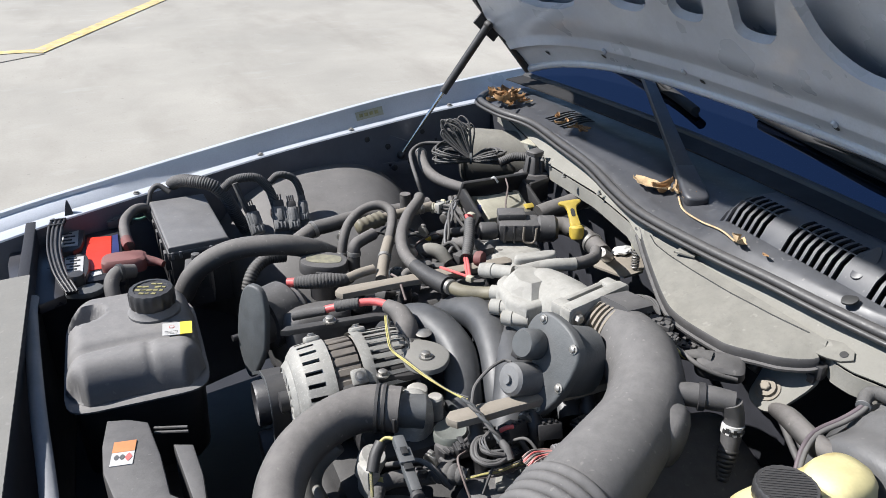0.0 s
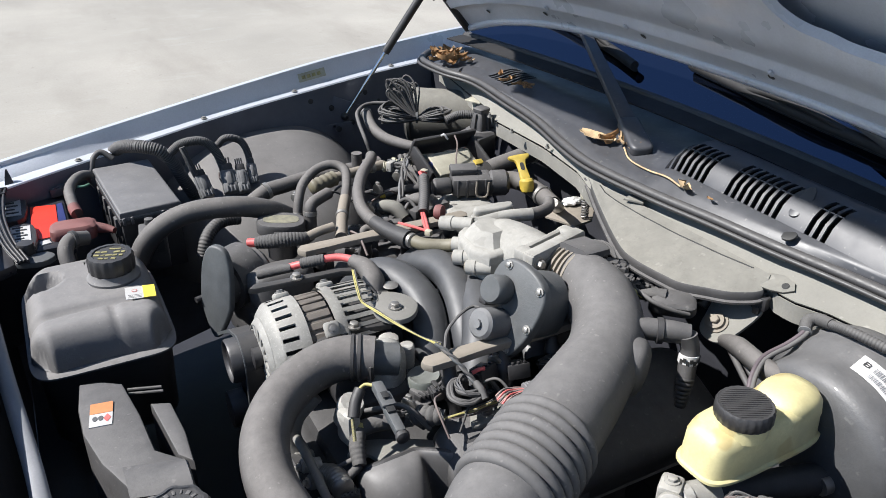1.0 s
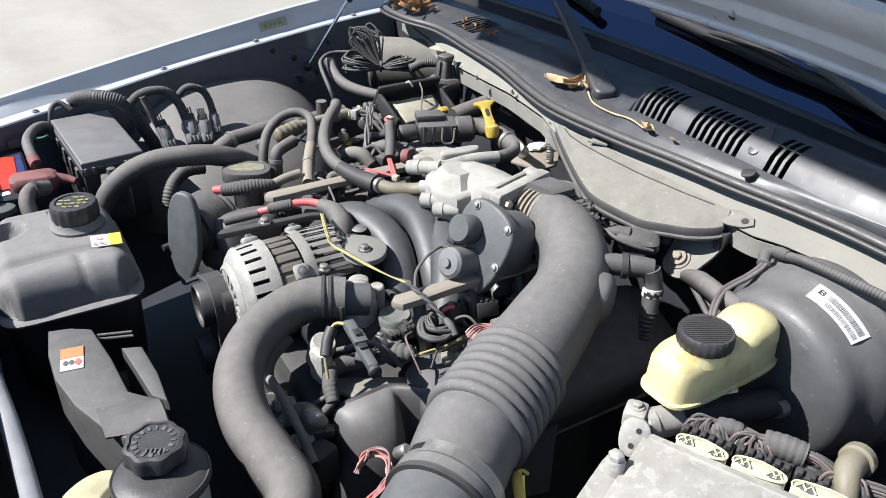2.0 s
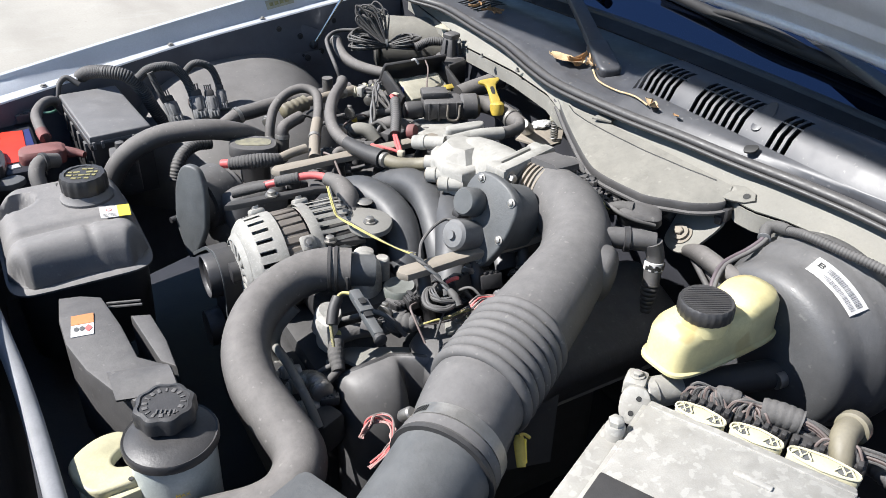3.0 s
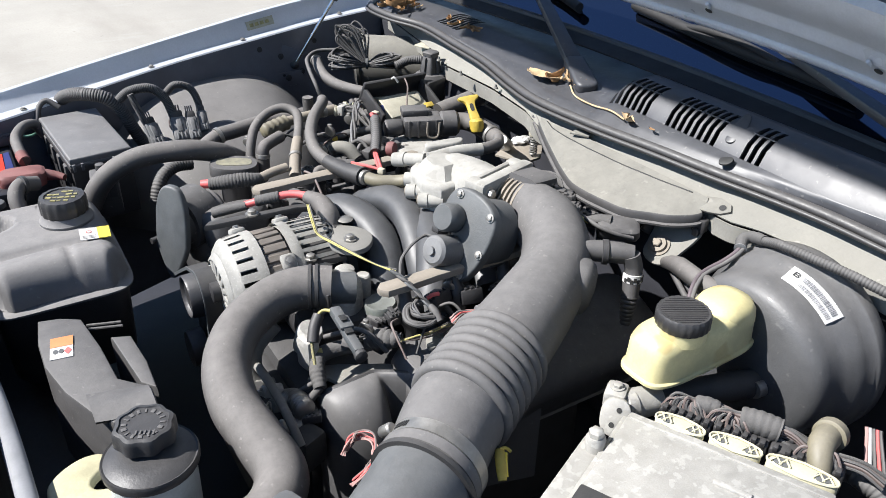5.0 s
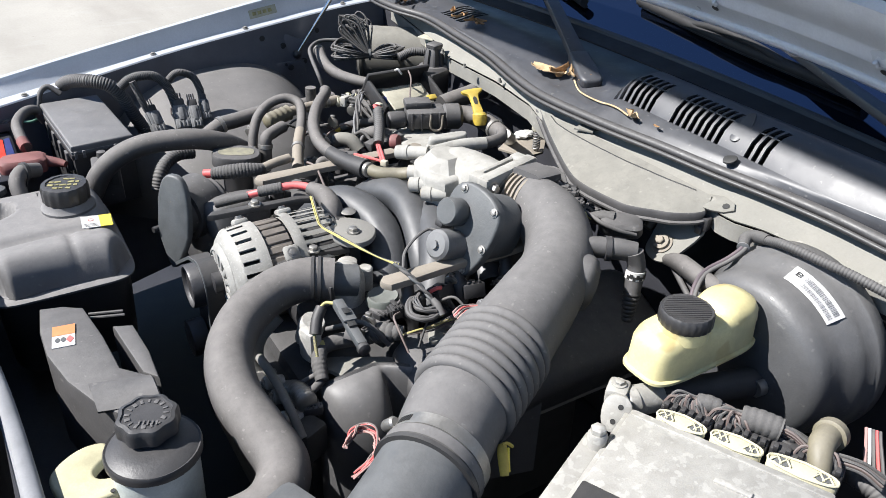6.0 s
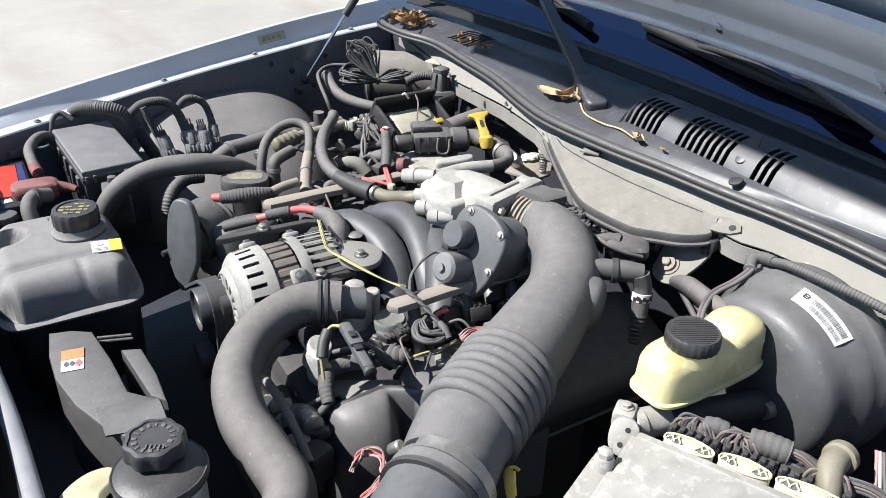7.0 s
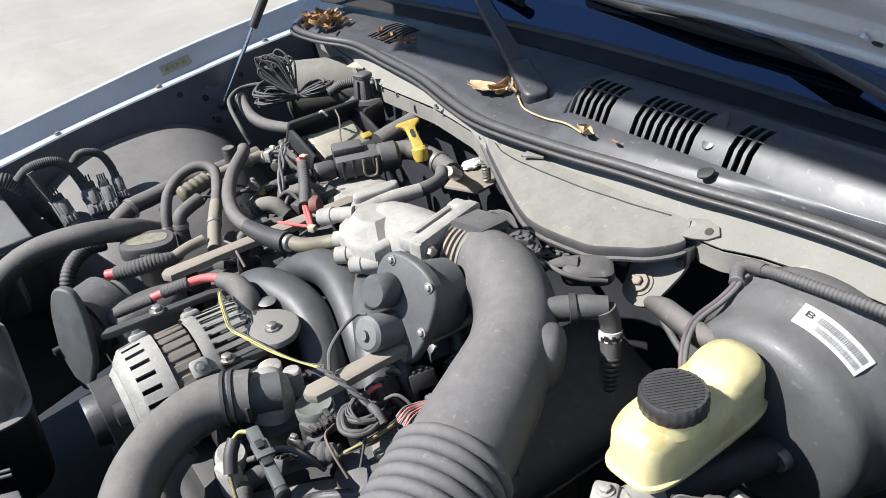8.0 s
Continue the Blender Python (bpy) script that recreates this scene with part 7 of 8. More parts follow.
part("base_disc", lathe(((0.030, -0.004), (0.032, -0.002), (0.032, 0.003), (0.026, 0.006)), (0.790, 1.425, 0.888), (0, 0, 1), 28), PLASTIC, rl)
for a in range(8):
    am = RM @ Matrix.Rotation(math.pi * a / 4, 4, 'Z')
    part("rib", box(am @ Vector((0.0165, 0, 0.020)), (0.009, 0.0028, 0.040), 0.0008, am.to_3x3() @ Matrix.Rotation(radians(-8), 3, 'Y')), PLASTIC, rl)
part("skirt", box((0.782, 1.425, 0.888), (0.055, 0.048, 0.008), 0.003, 20), PLASTIC, rl)

cc = thing("hose_coupling", (0.585, 1.40, 0.85), "pale dusty plastic quick-connect couplings on a small pipe", "connector")
for k, (x, y) in enumerate(((0.572, 1.418), (0.590, 1.412), (0.606, 1.402))):
    cpl = part("coupling", lathe(((0.007, -0.011), (0.011, -0.010), (0.011, -0.003), (0.008, -0.001), (0.008, 0.003), (0.0105, 0.005), (0.0105, 0.011), (0.007, 0.012)), (x, y, 0.852 + 0.004 * (k % 2)), (0.75, -0.55, 0.3 - 0.3 * k), 18), (MODULE, CREAM, MODULE)[k], cc)
    part("clip", box((x + 0.003, y - 0.006, 0.864), (0.010, 0.006, 0.006), 0.0015, 30 * k), GREYPL, cpl)
part("stem", tube([(0.556, 1.430, 0.846), (0.590, 1.412, 0.853), (0.622, 1.392, 0.860)], 0.006, 10, 4), RAIL, cc)
tw = thing("twisted_leads", (0.57, 1.34, 0.84), "pair of twisted black leads hanging over the manifold", "wiring")
for k in range(3):
    part("lead", tube([Vector((0.612, 1.400, 0.872)).lerp(Vector((0.528, 1.268, 0.838)), f) + Vector((0.004 * math.cos(9 * f + 2.1 * k), 0.004 * math.sin(9 * f + 2.1 * k), 0.024 * math.sin(3.14 * f))) for f in lin(0, 1, 12)], 0.0026, 7, 3), (BLACKWIRE, LABELGREY, BLACKWIRE)[k], tw)
ge = thing("vent_fitting", (0.49, 1.22, 0.83), "dusty brown-grey plastic vent elbow on the manifold", "fitting")
part("elbow", tube([(0.480, 1.262, 0.838), (0.489, 1.246, 0.851), (0.503, 1.228, 0.852), (0.512, 1.212, 0.838)], [0.011, 0.0125, 0.0125, 0.0115], 18, 5), LID, ge)
part("collar", lathe(((0.012, -0.004), (0.0155, -0.003), (0.0155, 0.003), (0.012, 0.004)), (0.484, 1.255, 0.845), (0.5, -0.8, 0.7), 20), PLASTIC, ge)
part("wing", box((0.478, 1.222, 0.838), (0.040, 0.022, 0.004), 0.001, 35), PLASTIC, ge)
solo("clip_block", box((0.640, 1.372, 0.872), (0.030, 0.018, 0.016), 0.004, -18), MODULE, "pale dusty connector block beside the relay tray", "connector")
solo("blue_ring", lathe(((0.007, -0.004), (0.0095, -0.003), (0.0095, 0.003), (0.007, 0.004)), (0.632, 1.345, 0.866), (0.9, -0.3, 0.1), 18), LABELBLUE, "small blue ring on a connector", "clip")

# bundle of spare wire tied in the middle
coil = []
cr = random.Random(11)
for i in range(24):
    wid = cr.uniform(0.022, 0.055)
    ln_l, ln_r = cr.uniform(0.05, 0.085), cr.uniform(0.05, 0.078)
    dz = cr.uniform(-0.006, 0.022)
    pts = []
    for q in range(17):
        a = 2 * math.pi * q / 16
        u = math.cos(a)
        u = u * (ln_r if u > 0 else ln_l)
        pinch = 0.14 + 0.86 * min(1.0, abs(u) / 0.05)
        v = math.sin(a) * wid * pinch * (1.1 if u < 0 else 0.7)
        pts.append(Vector((0.722, 1.590, 0.872)) + Vector((0.90, -0.42, 0)) * u + Vector((0.42, 0.90, 0)) * v + Vector((0, 0, dz * (0.3 + abs(u) * 14) + abs(v) * 0.25)))
    coil.append(tube(pts, 0.0022, 6, 3))
for i in range(14):
    rise, wid, lean = cr.uniform(0.055, 0.085), cr.uniform(0.006, 0.020), cr.uniform(-0.05, 0.02)
    fan = Vector((lean, 0.035 + 0.02 * cr.random(), rise))
    side = Vector((0.80, -0.50, 0.2)) * wid
    o = Vector((0.720, 1.592, 0.876))
    coil.append(tube([o, o + fan * 0.35 - side * 0.6, o + fan * 0.8 - side, o + fan, o + fan * 0.8 + side, o + fan * 0.35 + side * 0.6, o + Vector((0.004, -0.002, 0))], 0.0022, 6, 4))
cw = thing("wire_coil", (0.722, 1.59, 0.86), "coil of spare grey-black wire tied in the middle", "wiring")
for b_ in coil:
    part("loop", b_, BLACKWIRE, cw)
part("tie", lathe(((0.010, -0.003), (0.0125, -0.002), (0.0125, 0.002), (0.010, 0.003)), (0.722, 1.590, 0.877), (0.90, -0.42, 0), 16), GREYPL, cw)
hose("heater_tube", [(0.640, 1.690, 0.868), (0.637, 1.675, 0.873), (0.628, 1.635, 0.865), (0.623, 1.59, 0.860), (0.630, 1.54, 0.857), (0.660, 1.484, 0.855), (0.70, 1.46, 0.855)], 0.0115, RUBBER, "dusty rubber heater tube below the wire coil", clamps=(1,))
hose("ground_wire", [(0.590, 1.545, 0.83), (0.584, 1.56, 0.86), (0.590, 1.61, 0.884), (0.606, 1.65, 0.890), (0.644, 1.683, 0.892), (0.689, 1.665, 0.892), (0.72, 1.62, 0.885)], 0.0042, BLACKWIRE, "thin grey wire looping over the heater tube", "wiring")
hose("conduit", [(0.66, 1.50, 0.85), (0.70, 1.49, 0.857), (0.73, 1.48, 0.862)], 0.009, CONDUIT, "short dusty corrugated conduit near the coil", "conduit", pitch=0.004)
hose("conduit", [(0.765, 1.535, 0.880), (0.80, 1.530, 0.890), (0.84, 1.500, 0.890), (0.87, 1.46, 0.885), (0.885, 1.42, 0.88)], 0.0095, CONDUIT, "corrugated conduit passing behind the relay", "conduit", pitch=0.0042)
solo("lower_wires", union(*[tube([(0.62 + 0.01 * i, 1.46, 0.85), (0.615 + 0.012 * i, 1.43, 0.83), (0.62 + 0.01 * i, 1.40, 0.79)], 0.006, 8, 4) for i in range(3)]), RUBBER, "black hoses hanging below the heater tube", "hose")

# heater pipe, dipstick, scrap
hose("heater_pipe", [(0.735, 1.300, 0.856), (0.760, 1.302, 0.860), (0.800, 1.306, 0.864), (0.845, 1.313, 0.868), (0.885, 1.32, 0.87)], 0.0185, RUBBER, "dusty black heater pipe at the firewall", clamps=(3,))
hose("heater_elbow", [(0.700, 1.235, 0.850), (0.728, 1.249, 0.853), (0.758, 1.240, 0.853), (0.772, 1.205, 0.850), (0.772, 1.165, 0.848), (0.768, 1.125, 0.846)], 0.0168, RUBBER, "dusty rubber heater elbow", clamps=(4,))
hose("heater_fitting", [(0.768, 1.130, 0.846), (0.762, 1.105, 0.850), (0.745, 1.075, 0.868), (0.715, 1.052, 0.892)], [0.012, 0.009, 0.008, 0.008], STEEL, "grey metal pipe end")
dk = thing("dipstick", (0.76, 1.22, 0.83), "yellow plastic dipstick handle", "dipstick")
DM = axes((0.762, 1.220, 0.880), (-0.25, -0.55, 0.80), (0.95, -0.20, 0.0)) @ Matrix.Scale(0.84, 4)
part("handle", slab(rounded([(-0.023, 0.030), (-0.022, 0.038), (0.020, 0.038), (0.022, 0.030), (0.012, 0.022), (0.009, 0.002), (0.010, -0.028), (-0.010, -0.028), (-0.010, 0.002), (-0.012, 0.022)], 3), 0.008, DM, 0.003, 2), YELLOW, dk)
part("finger_slot", slab([(u * 0.0045, v * 0.010 + 0.006) for u, v in oval(1, 1, 18, 3)], 0.0008, DM @ Matrix.Translation((0, 0, 0.0079)), 0), INK_AND_SHADE, dk)
part("stopper", lathe(((0.011, -0.02), (0.0135, -0.014), (0.0135, 0.000), (0.010, 0.004)), (0.752, 1.190, 0.872), (0.1, 0.3, 1), 18), YELLOW, dk)
sc = bmesh.new()
bmesh.ops.create_icosphere(sc, subdivisions=3, radius=1.0)
for v in sc.verts:
    f = 1 + 0.35 * noise.noise(v.co * 2.3) + 0.12 * noise.noise(v.co * 7)
    v.co = Vector((0.806 + 0.020 * v.co.x * f, 1.120 + 0.013 * v.co.y * f, 0.848 + 0.006 * v.co.z * f))
solo("paper_scrap", sc, CLOTH, "crumpled white scrap caught at the firewall", "scrap", sharp=25)
sp = thing("return_spring", (0.82, 1.11, 0.80), "small coil spring on a metal plate", "spring")
part("coil", tube([(0.832 + 0.0085 * math.cos(q * 0.9), 1.105 + 0.0085 * math.sin(q * 0.9), 0.835 + 0.0011 * q) for q in range(60)], 0.0018, 6, 2), STEEL, sp)
part("plate", slab([(0.735, 1.10), (0.79, 1.135), (0.845, 1.10), (0.80, 1.05), (0.76, 1.045)], 0.004, Matrix.Translation((0, 0, 0.838)), 0.001), RAIL, sp)
rt = thing("ledge_retainer", (0.79, 1.06, 0.86), "pale retainer with a small coil spring under the ledge corner", "spring")
part("knob", lathe(((0.007, -0.012), (0.009, -0.008), (0.009, 0.004), (0.006, 0.008)), (0.800, 1.075, 0.885), (0.1, 0.1, 1), 14), MODULE, rt)
part("coil", tube([(0.790 + 0.006 * math.cos(q * 0.9), 1.060 + 0.006 * math.sin(q * 0.9), 0.845 + 0.0007 * q) for q in range(50)], 0.0014, 6, 2), STEEL, rt)

# studs, holes and clips along the ledge
for x, y in ((0.795, 1.40), (0.785, 1.30), (0.80, 1.20)):
    solo("ledge_stud", union(lathe(((0.0025, 0), (0.0025, 0.008)), (x, y, 0.925), (0, 0, 1), 8), lathe(((0.005, 0), (0.004, 0.003)), (x, y, 0.925), (0, 0, 1), 10)), DUSTMETAL, "small stud on the firewall ledge", "stud", "ledge studs")
for x, y in ((0.790, 1.055), (0.828, 0.552)):
    solo("ledge_grommet", lathe(((0.008, 0), (0.010, 0.0015), (0.009, 0.003), (0.005, 0.002)), (x, y, 0.918), (0, 0, 1), 18), PLASTIC_CLEAN, "dark grommet on the firewall ledge", "grommet", "ledge grommets")
solo("rear_bracket", union(box((0.862, 1.545, 0.875), (0.030, 0.034, 0.075), 0.004, 20), box((0.852, 1.545, 0.913), (0.045, 0.042, 0.004), 0.0015, 25)), MODULE, "pale bracket behind the canister", "bracket")
for x, y, z in ((0.782, 0.662, 0.892), (0.702, 0.795, 0.878), (0.712, 0.745, 0.874)):
    solo("plenum_clip", union(box((x, y, z), (0.014, 0.020, 0.020), 0.002, 15), box((x - 0.006, y, z - 0.010), (0.008, 0.010, 0.012), 0.002, 15), box((x + 0.004, y + 0.008, z - 0.008), (0.004, 0.004, 0.018), 0.001, 15)), PLASTIC_CLEAN, "black clip under the plenum fold", "clip", "plenum clips")

# harness below the plenum
for c, s, rz in (((0.640, 0.850, 0.910), (0.040, 0.024, 0.020), -52), ((0.646, 0.812, 0.905), (0.044, 0.022, 0.020), -56), ((0.648, 0.784, 0.898), (0.022, 0.020, 0.016), -58), ((0.700, 0.790, 0.866), (0.045, 0.030, 0.022), -50)):
    plug(c, s, rz, 0, PLASTIC, "dusty black plug in the harness beside the duct")
hose("yellow_wire", [(0.650, 0.786, 0.900), (0.643, 0.775, 0.902), (0.645, 0.760, 0.896), (0.652, 0.750, 0.888)], 0.0020, YELWIRE, "short yellow wire loop", "wiring")
hose("lead_wire", [(0.652, 0.772, 0.892), (0.650, 0.748, 0.894), (0.655, 0.728, 0.890), (0.672, 0.712, 0.882), (0.695, 0.702, 0.874)], 0.0032, BLACKWIRE, "thin grey lead curving below the plenum", "wiring")
fm = thing("flat_module", (0.69, 0.73, 0.86), "flat black taped module below the plenum edge", "module")
FMM = axes((0.690, 0.728, 0.884), (-0.10, -0.25, 1), (0.78, -0.62, 0))
part("body", pillow([(0.030, 0.018, -0.014, 0, 0), (0.032, 0.020, -0.008, 0, 0), (0.030, 0.018, 0.002, 0, 0), (0.024, 0.013, 0.006, 0, 0)], FMM, 32, 4), PLASTIC, fm)
part("tape_tail", tube([(0.660, 0.765, 0.884), (0.672, 0.752, 0.888), (0.684, 0.738, 0.888)], [0.006, 0.010, 0.012], 14, 4, squash=0.6), TAPE, fm)
for k in range(3):
    part("strand", tube([(0.640 + 0.006 * k, 0.862, 0.918), (0.650 + 0.006 * k, 0.858, 0.925 - 0.002 * k), (0.660 + 0.004 * k, 0.842, 0.918), (0.664, 0.826, 0.908)], 0.0024, 7, 4), BLACKWIRE, fm)
hose("firewall_harness", [(0.66, 0.95, 0.87), (0.68, 0.90, 0.866), (0.692, 0.85, 0.858), (0.695, 0.81, 0.845)], 0.013, TAPE, "taped harness along the firewall", "wiring")

# ---- heater valve tee, bracket and brake lines ----
ht = thing("vacuum_valve", (0.62, 0.655, 0.83), "black plastic vacuum valve with a white printed band", "valve")
part("body", tube([(0.585, 0.690, 0.892), (0.604, 0.682, 0.891), (0.628, 0.664, 0.890), (0.645, 0.650, 0.889)], [0.0125, 0.0145, 0.0145, 0.013], 18, 4), PLASTIC, ht)
part("collar", lathe(((0.0145, 0), (0.017, 0.001), (0.017, 0.008), (0.0145, 0.009)), (0.612, 0.676, 0.890), (0.8, -0.6, 0), 20), PLASTIC_CLEAN, ht)
part("leg", tube([(0.640, 0.650, 0.890), (0.643, 0.644, 0.872), (0.638, 0.639, 0.852), (0.633, 0.634, 0.836)], [0.013, 0.012, 0.012, 0.011], 18, 4), PLASTIC, ht)
vb = part("band", lathe(((0.0125, -0.006), (0.0130, -0.0055), (0.0130, 0.0055), (0.0125, 0.006)), (0.640, 0.641, 0.860), (0.15, 0.15, 1), 24), LABELWHITE, ht, "white band with unreadable print")
for i in range(9):
    a = radians(-175 + 19 * i)
    part("print_bar", box((0.640 + 0.0134 * math.cos(a), 0.641 + 0.0134 * math.sin(a), 0.860 + 0.003 * (i % 2)), (0.0012, 0.004, 0.006), 0, math.degrees(a)), INK_AND_SHADE, vb)
part("nozzle", tube([(0.634, 0.635, 0.838), (0.630, 0.632, 0.822), (0.627, 0.629, 0.805), (0.625, 0.627, 0.797)], [0.012, 0.011, 0.009, 0.007], 18, 4, pitch=0.006, amp=0.14), RUBBER_DARK, ht)
bb = thing("mount_bracket", (0.74, 0.69, 0.84), "grey metal bracket with a rusty bolt and washer", "bracket")
BRM = axes((0.748, 0.690, 0.848), (-0.65, -0.1, 0.75), (0.15, -0.98, 0))
part("plate", slab(rounded([(-0.026, 0.050), (-0.027, 0.0), (-0.022, -0.019), (-0.007, -0.027), (0.012, -0.025), (0.025, -0.007), (0.036, 0.050)]), 0.005, BRM, 0.001), LEDGE, bb)
part("washer", lathe(((0.0165, 0), (0.0165, 0.003), (0.0125, 0.004), (0.012, 0.008), (0.007, 0.009)), BRM @ Vector((-0.006, 0.0, 0.004)), (-0.65, -0.1, 0.75), 24), RAIL, bb, "rusty bolt washer")
part("bolt", lathe(((0.0065, 0), (0.0065, 0.005), (0.0052, 0.006), (0.0, 0.0062)), BRM @ Vector((-0.006, 0.0, 0.012)), (-0.65, -0.1, 0.75), 6), RAIL, bb)
part("spacer", tube([BRM @ Vector((-0.042, 0.045, 0.0)), BRM @ Vector((-0.043, 0.012, -0.002))], 0.008, 12, 2), RUBBER, bb)
for d in (0.0, 0.013):
    hose("brake_line", [(0.752 + d, 0.695, 0.838), (0.730 + d, 0.650, 0.833), (0.708 + d, 0.607, 0.83), (0.70 + d, 0.58, 0.82)], 0.0042, PLASTIC, "thin black pipe running past the booster", "pipe")
bcd = thing("booster_conduit", (0.82, 0.52, 0.88), "corrugated conduit with a taped end passing above the booster", "conduit")
part("conduit", tube([(0.786, 0.570, 0.912), (0.780, 0.550, 0.920), (0.768, 0.520, 0.9325), (0.772, 0.470, 0.9345), (0.778, 0.430, 0.934), (0.79, 0.36, 0.928)], 0.0060, 14, 7, pitch=0.0042), CONDUIT, bcd)
part("taped_end", tube([(0.766, 0.578, 0.901), (0.774, 0.584, 0.905), (0.783, 0.585, 0.908), (0.788, 0.577, 0.911), (0.782, 0.556, 0.918)], [0.0075, 0.0085, 0.0085, 0.008, 0.007], 14, 6, pitch=0.008, amp=0.05), TAPE, bcd)
for k, (mt, d) in enumerate(((mat("violet_wire", (0.07, 0.045, 0.06), 0.5, dust=0.3), 0.0), (BLACKWIRE, 0.005))):
    hose("sensor_wire", [(0.770, 0.580 - d, 0.902), (0.758, 0.578 - d, 0.897), (0.738, 0.580 - d, 0.888), (0.705, 0.582 - d, 0.880), (0.675, 0.570 - d, 0.875), (0.655, 0.556 - d, 0.86), (0.648, 0.545 - d, 0.83)], 0.0030, mt,
         "thin sensor wire dropping to the brake reservoir", "wiring")
solo("wire_tie", lathe(((0.0075, -0.0010), (0.0085, -0.0007), (0.0085, 0.0007), (0.0075, 0.0010)), (0.765, 0.5775, 0.9005), (1, 0.6, 0.3), 16), PALEPLUG, "pale tie at the conduit end", "clip")

# ---- near bank: connectors, wires and caps ----
ct = thing("inline_connector", (0.27, 0.74, 0.82), "grey two-piece inline electrical connector", "connector")
cm_rot = axes((0.2695, 0.748, 0.842), (0.05, 0, 1), (0.10, 0.99, -0.02)).to_3x3()
part("upper_half", box((0.2715, 0.768, 0.844), (0.046, 0.0145, 0.013), 0.003, cm_rot), GREYPL, ct)
part("lower_half", box((0.2660, 0.722, 0.842), (0.050, 0.0130, 0.012), 0.003, cm_rot), GREYPL, ct)
part("latch", box((0.2695, 0.752, 0.850), (0.026, 0.018, 0.005), 0.002, cm_rot), GREYPL, ct)
part("window", box((0.2695, 0.755, 0.8552), (0.012, 0.008, 0.002), 0.0005, cm_rot), INK_AND_SHADE, ct)
part("window", box((0.2670, 0.733, 0.8500), (0.010, 0.010, 0.003), 0.0005, cm_rot), INK_AND_SHADE, ct)
part("rear_seal", lathe(((0.006, 0), (0.008, 0.002), (0.008, 0.008), (0.005, 0.010)), (0.2630, 0.698, 0.841), (-0.05, -1, 0), 14), RUBBER_DARK, ct)
for i, mt in enumerate((YELWIRE, BLACKWIRE, BLACKWIRE)):
    hose("connector_wire", [(0.272, 0.792 + 0.002 * i, 0.842), (0.262, 0.802, 0.840 - 0.002 * i), (0.250, 0.798, 0.832), (0.238, 0.785, 0.815), (0.232, 0.765, 0.79)], 0.0022, mt, "thin wire from the inline connector", "wiring")
hose("wire_sleeve", [(0.256, 0.801, 0.836), (0.246, 0.793, 0.826), (0.238, 0.782, 0.812)], 0.0075, RUBBER_DARK, "short black wire sleeve", "sleeve")
hn = thing("cam_harness", (0.26, 0.77, 0.76), "taped black harness with branching leads", "wiring")
part("trunk", tube([(0.233, 0.755, 0.758), (0.239, 0.777, 0.770), (0.249, 0.795, 0.776)], [0.0085, 0.0105, 0.0095], 14, 5, pitch=0.006, amp=0.06), TAPE, hn)
part("yellow_tie", lathe(((0.008, -0.004), (0.0107, -0.003), (0.0107, 0.003), (0.008, 0.004)), (0.251, 0.798, 0.777), (0.5, 0.8, 0.3), 16), YELWIRE, hn)
part("branch", tube([(0.251, 0.797, 0.776), (0.271, 0.797, 0.778), (0.298, 0.788, 0.780), (0.316, 0.778, 0.784)], 0.0105, 14, 5), TAPE, hn)
part("knot", tube([(0.312, 0.780, 0.784), (0.322, 0.768, 0.794), (0.334, 0.752, 0.800), (0.345, 0.743, 0.802)], [0.009, 0.013, 0.013, 0.008], 14, 5, pitch=0.008, amp=0.16), TAPE, hn)
part("lead", tube([(0.234, 0.757, 0.758), (0.220, 0.756, 0.748), (0.208, 0.760, 0.740)], 0.0055, 12, 4), TAPE, hn)
part("side_lead", tube([(0.236, 0.765, 0.764), (0.222, 0.770, 0.756), (0.210, 0.778, 0.744), (0.206, 0.790, 0.730)], 0.0035, 10, 4), BLACKWIRE, hn)
plug((0.207, 0.757, 0.741), (0.024, 0.018, 0.015), 25, 0, PLASTIC, "black plug low at the engine front")
plug((0.213, 0.741, 0.732), (0.022, 0.016, 0.014), -15, 0, PLASTIC, "black plug low at the engine front")
gc = thing("round_connector", (0.350, 0.806, 0.78), "round grey-green cap on a black connector", "connector")
part("cap", lathe(((0.020, -0.012), (0.0225, -0.009), (0.0225, 0.002), (0.0205, 0.005), (0.0185, 0.0035), (0.004, 0.0035)), (0.354, 0.820, 0.808), (0, 0, 1), 32), mat("grey_green_plastic", (0.10, 0.115, 0.10), 0.55, dust=0.35, scale=60), gc)
part("stem", box((0.344, 0.806, 0.788), (0.026, 0.026, 0.03), 0.004, 20), PLASTIC, gc)
part("foot", box((0.338, 0.790, 0.775), (0.018, 0.018, 0.04), 0.003, 20), PLASTIC, gc)
for k in range(4):
    part("fin", box((0.332 + 0.006 * k, 0.794, 0.800), (0.003, 0.012, 0.008), 0.0005, 20), PLASTIC_CLEAN, gc)

yw = thing("sensor_loom", (0.35, 0.87, 0.85), "yellow and black wires running from the alternator", "wiring")
YP = [(0.333, 1.000, 0.872), (0.331, 1.006, 0.884), (0.324, 0.985, 0.886), (0.317, 0.955, 0.878), (0.315, 0.935, 0.873), (0.323, 0.906, 0.872), (0.334, 0.862, 0.872), (0.351, 0.830, 0.868), (0.368, 0.804, 0.866)]
for i in range(3):
    part("wire", tube([(x + 0.0020 * i, y + 0.0012 * math.sin(3 * j + i), z + 0.0012 * math.cos(2 * j + i)) for j, (x, y, z) in enumerate(YP)], 0.0009, 7, 6), (YELWIRE, YELWIRE, BLACKWIRE)[i], yw)
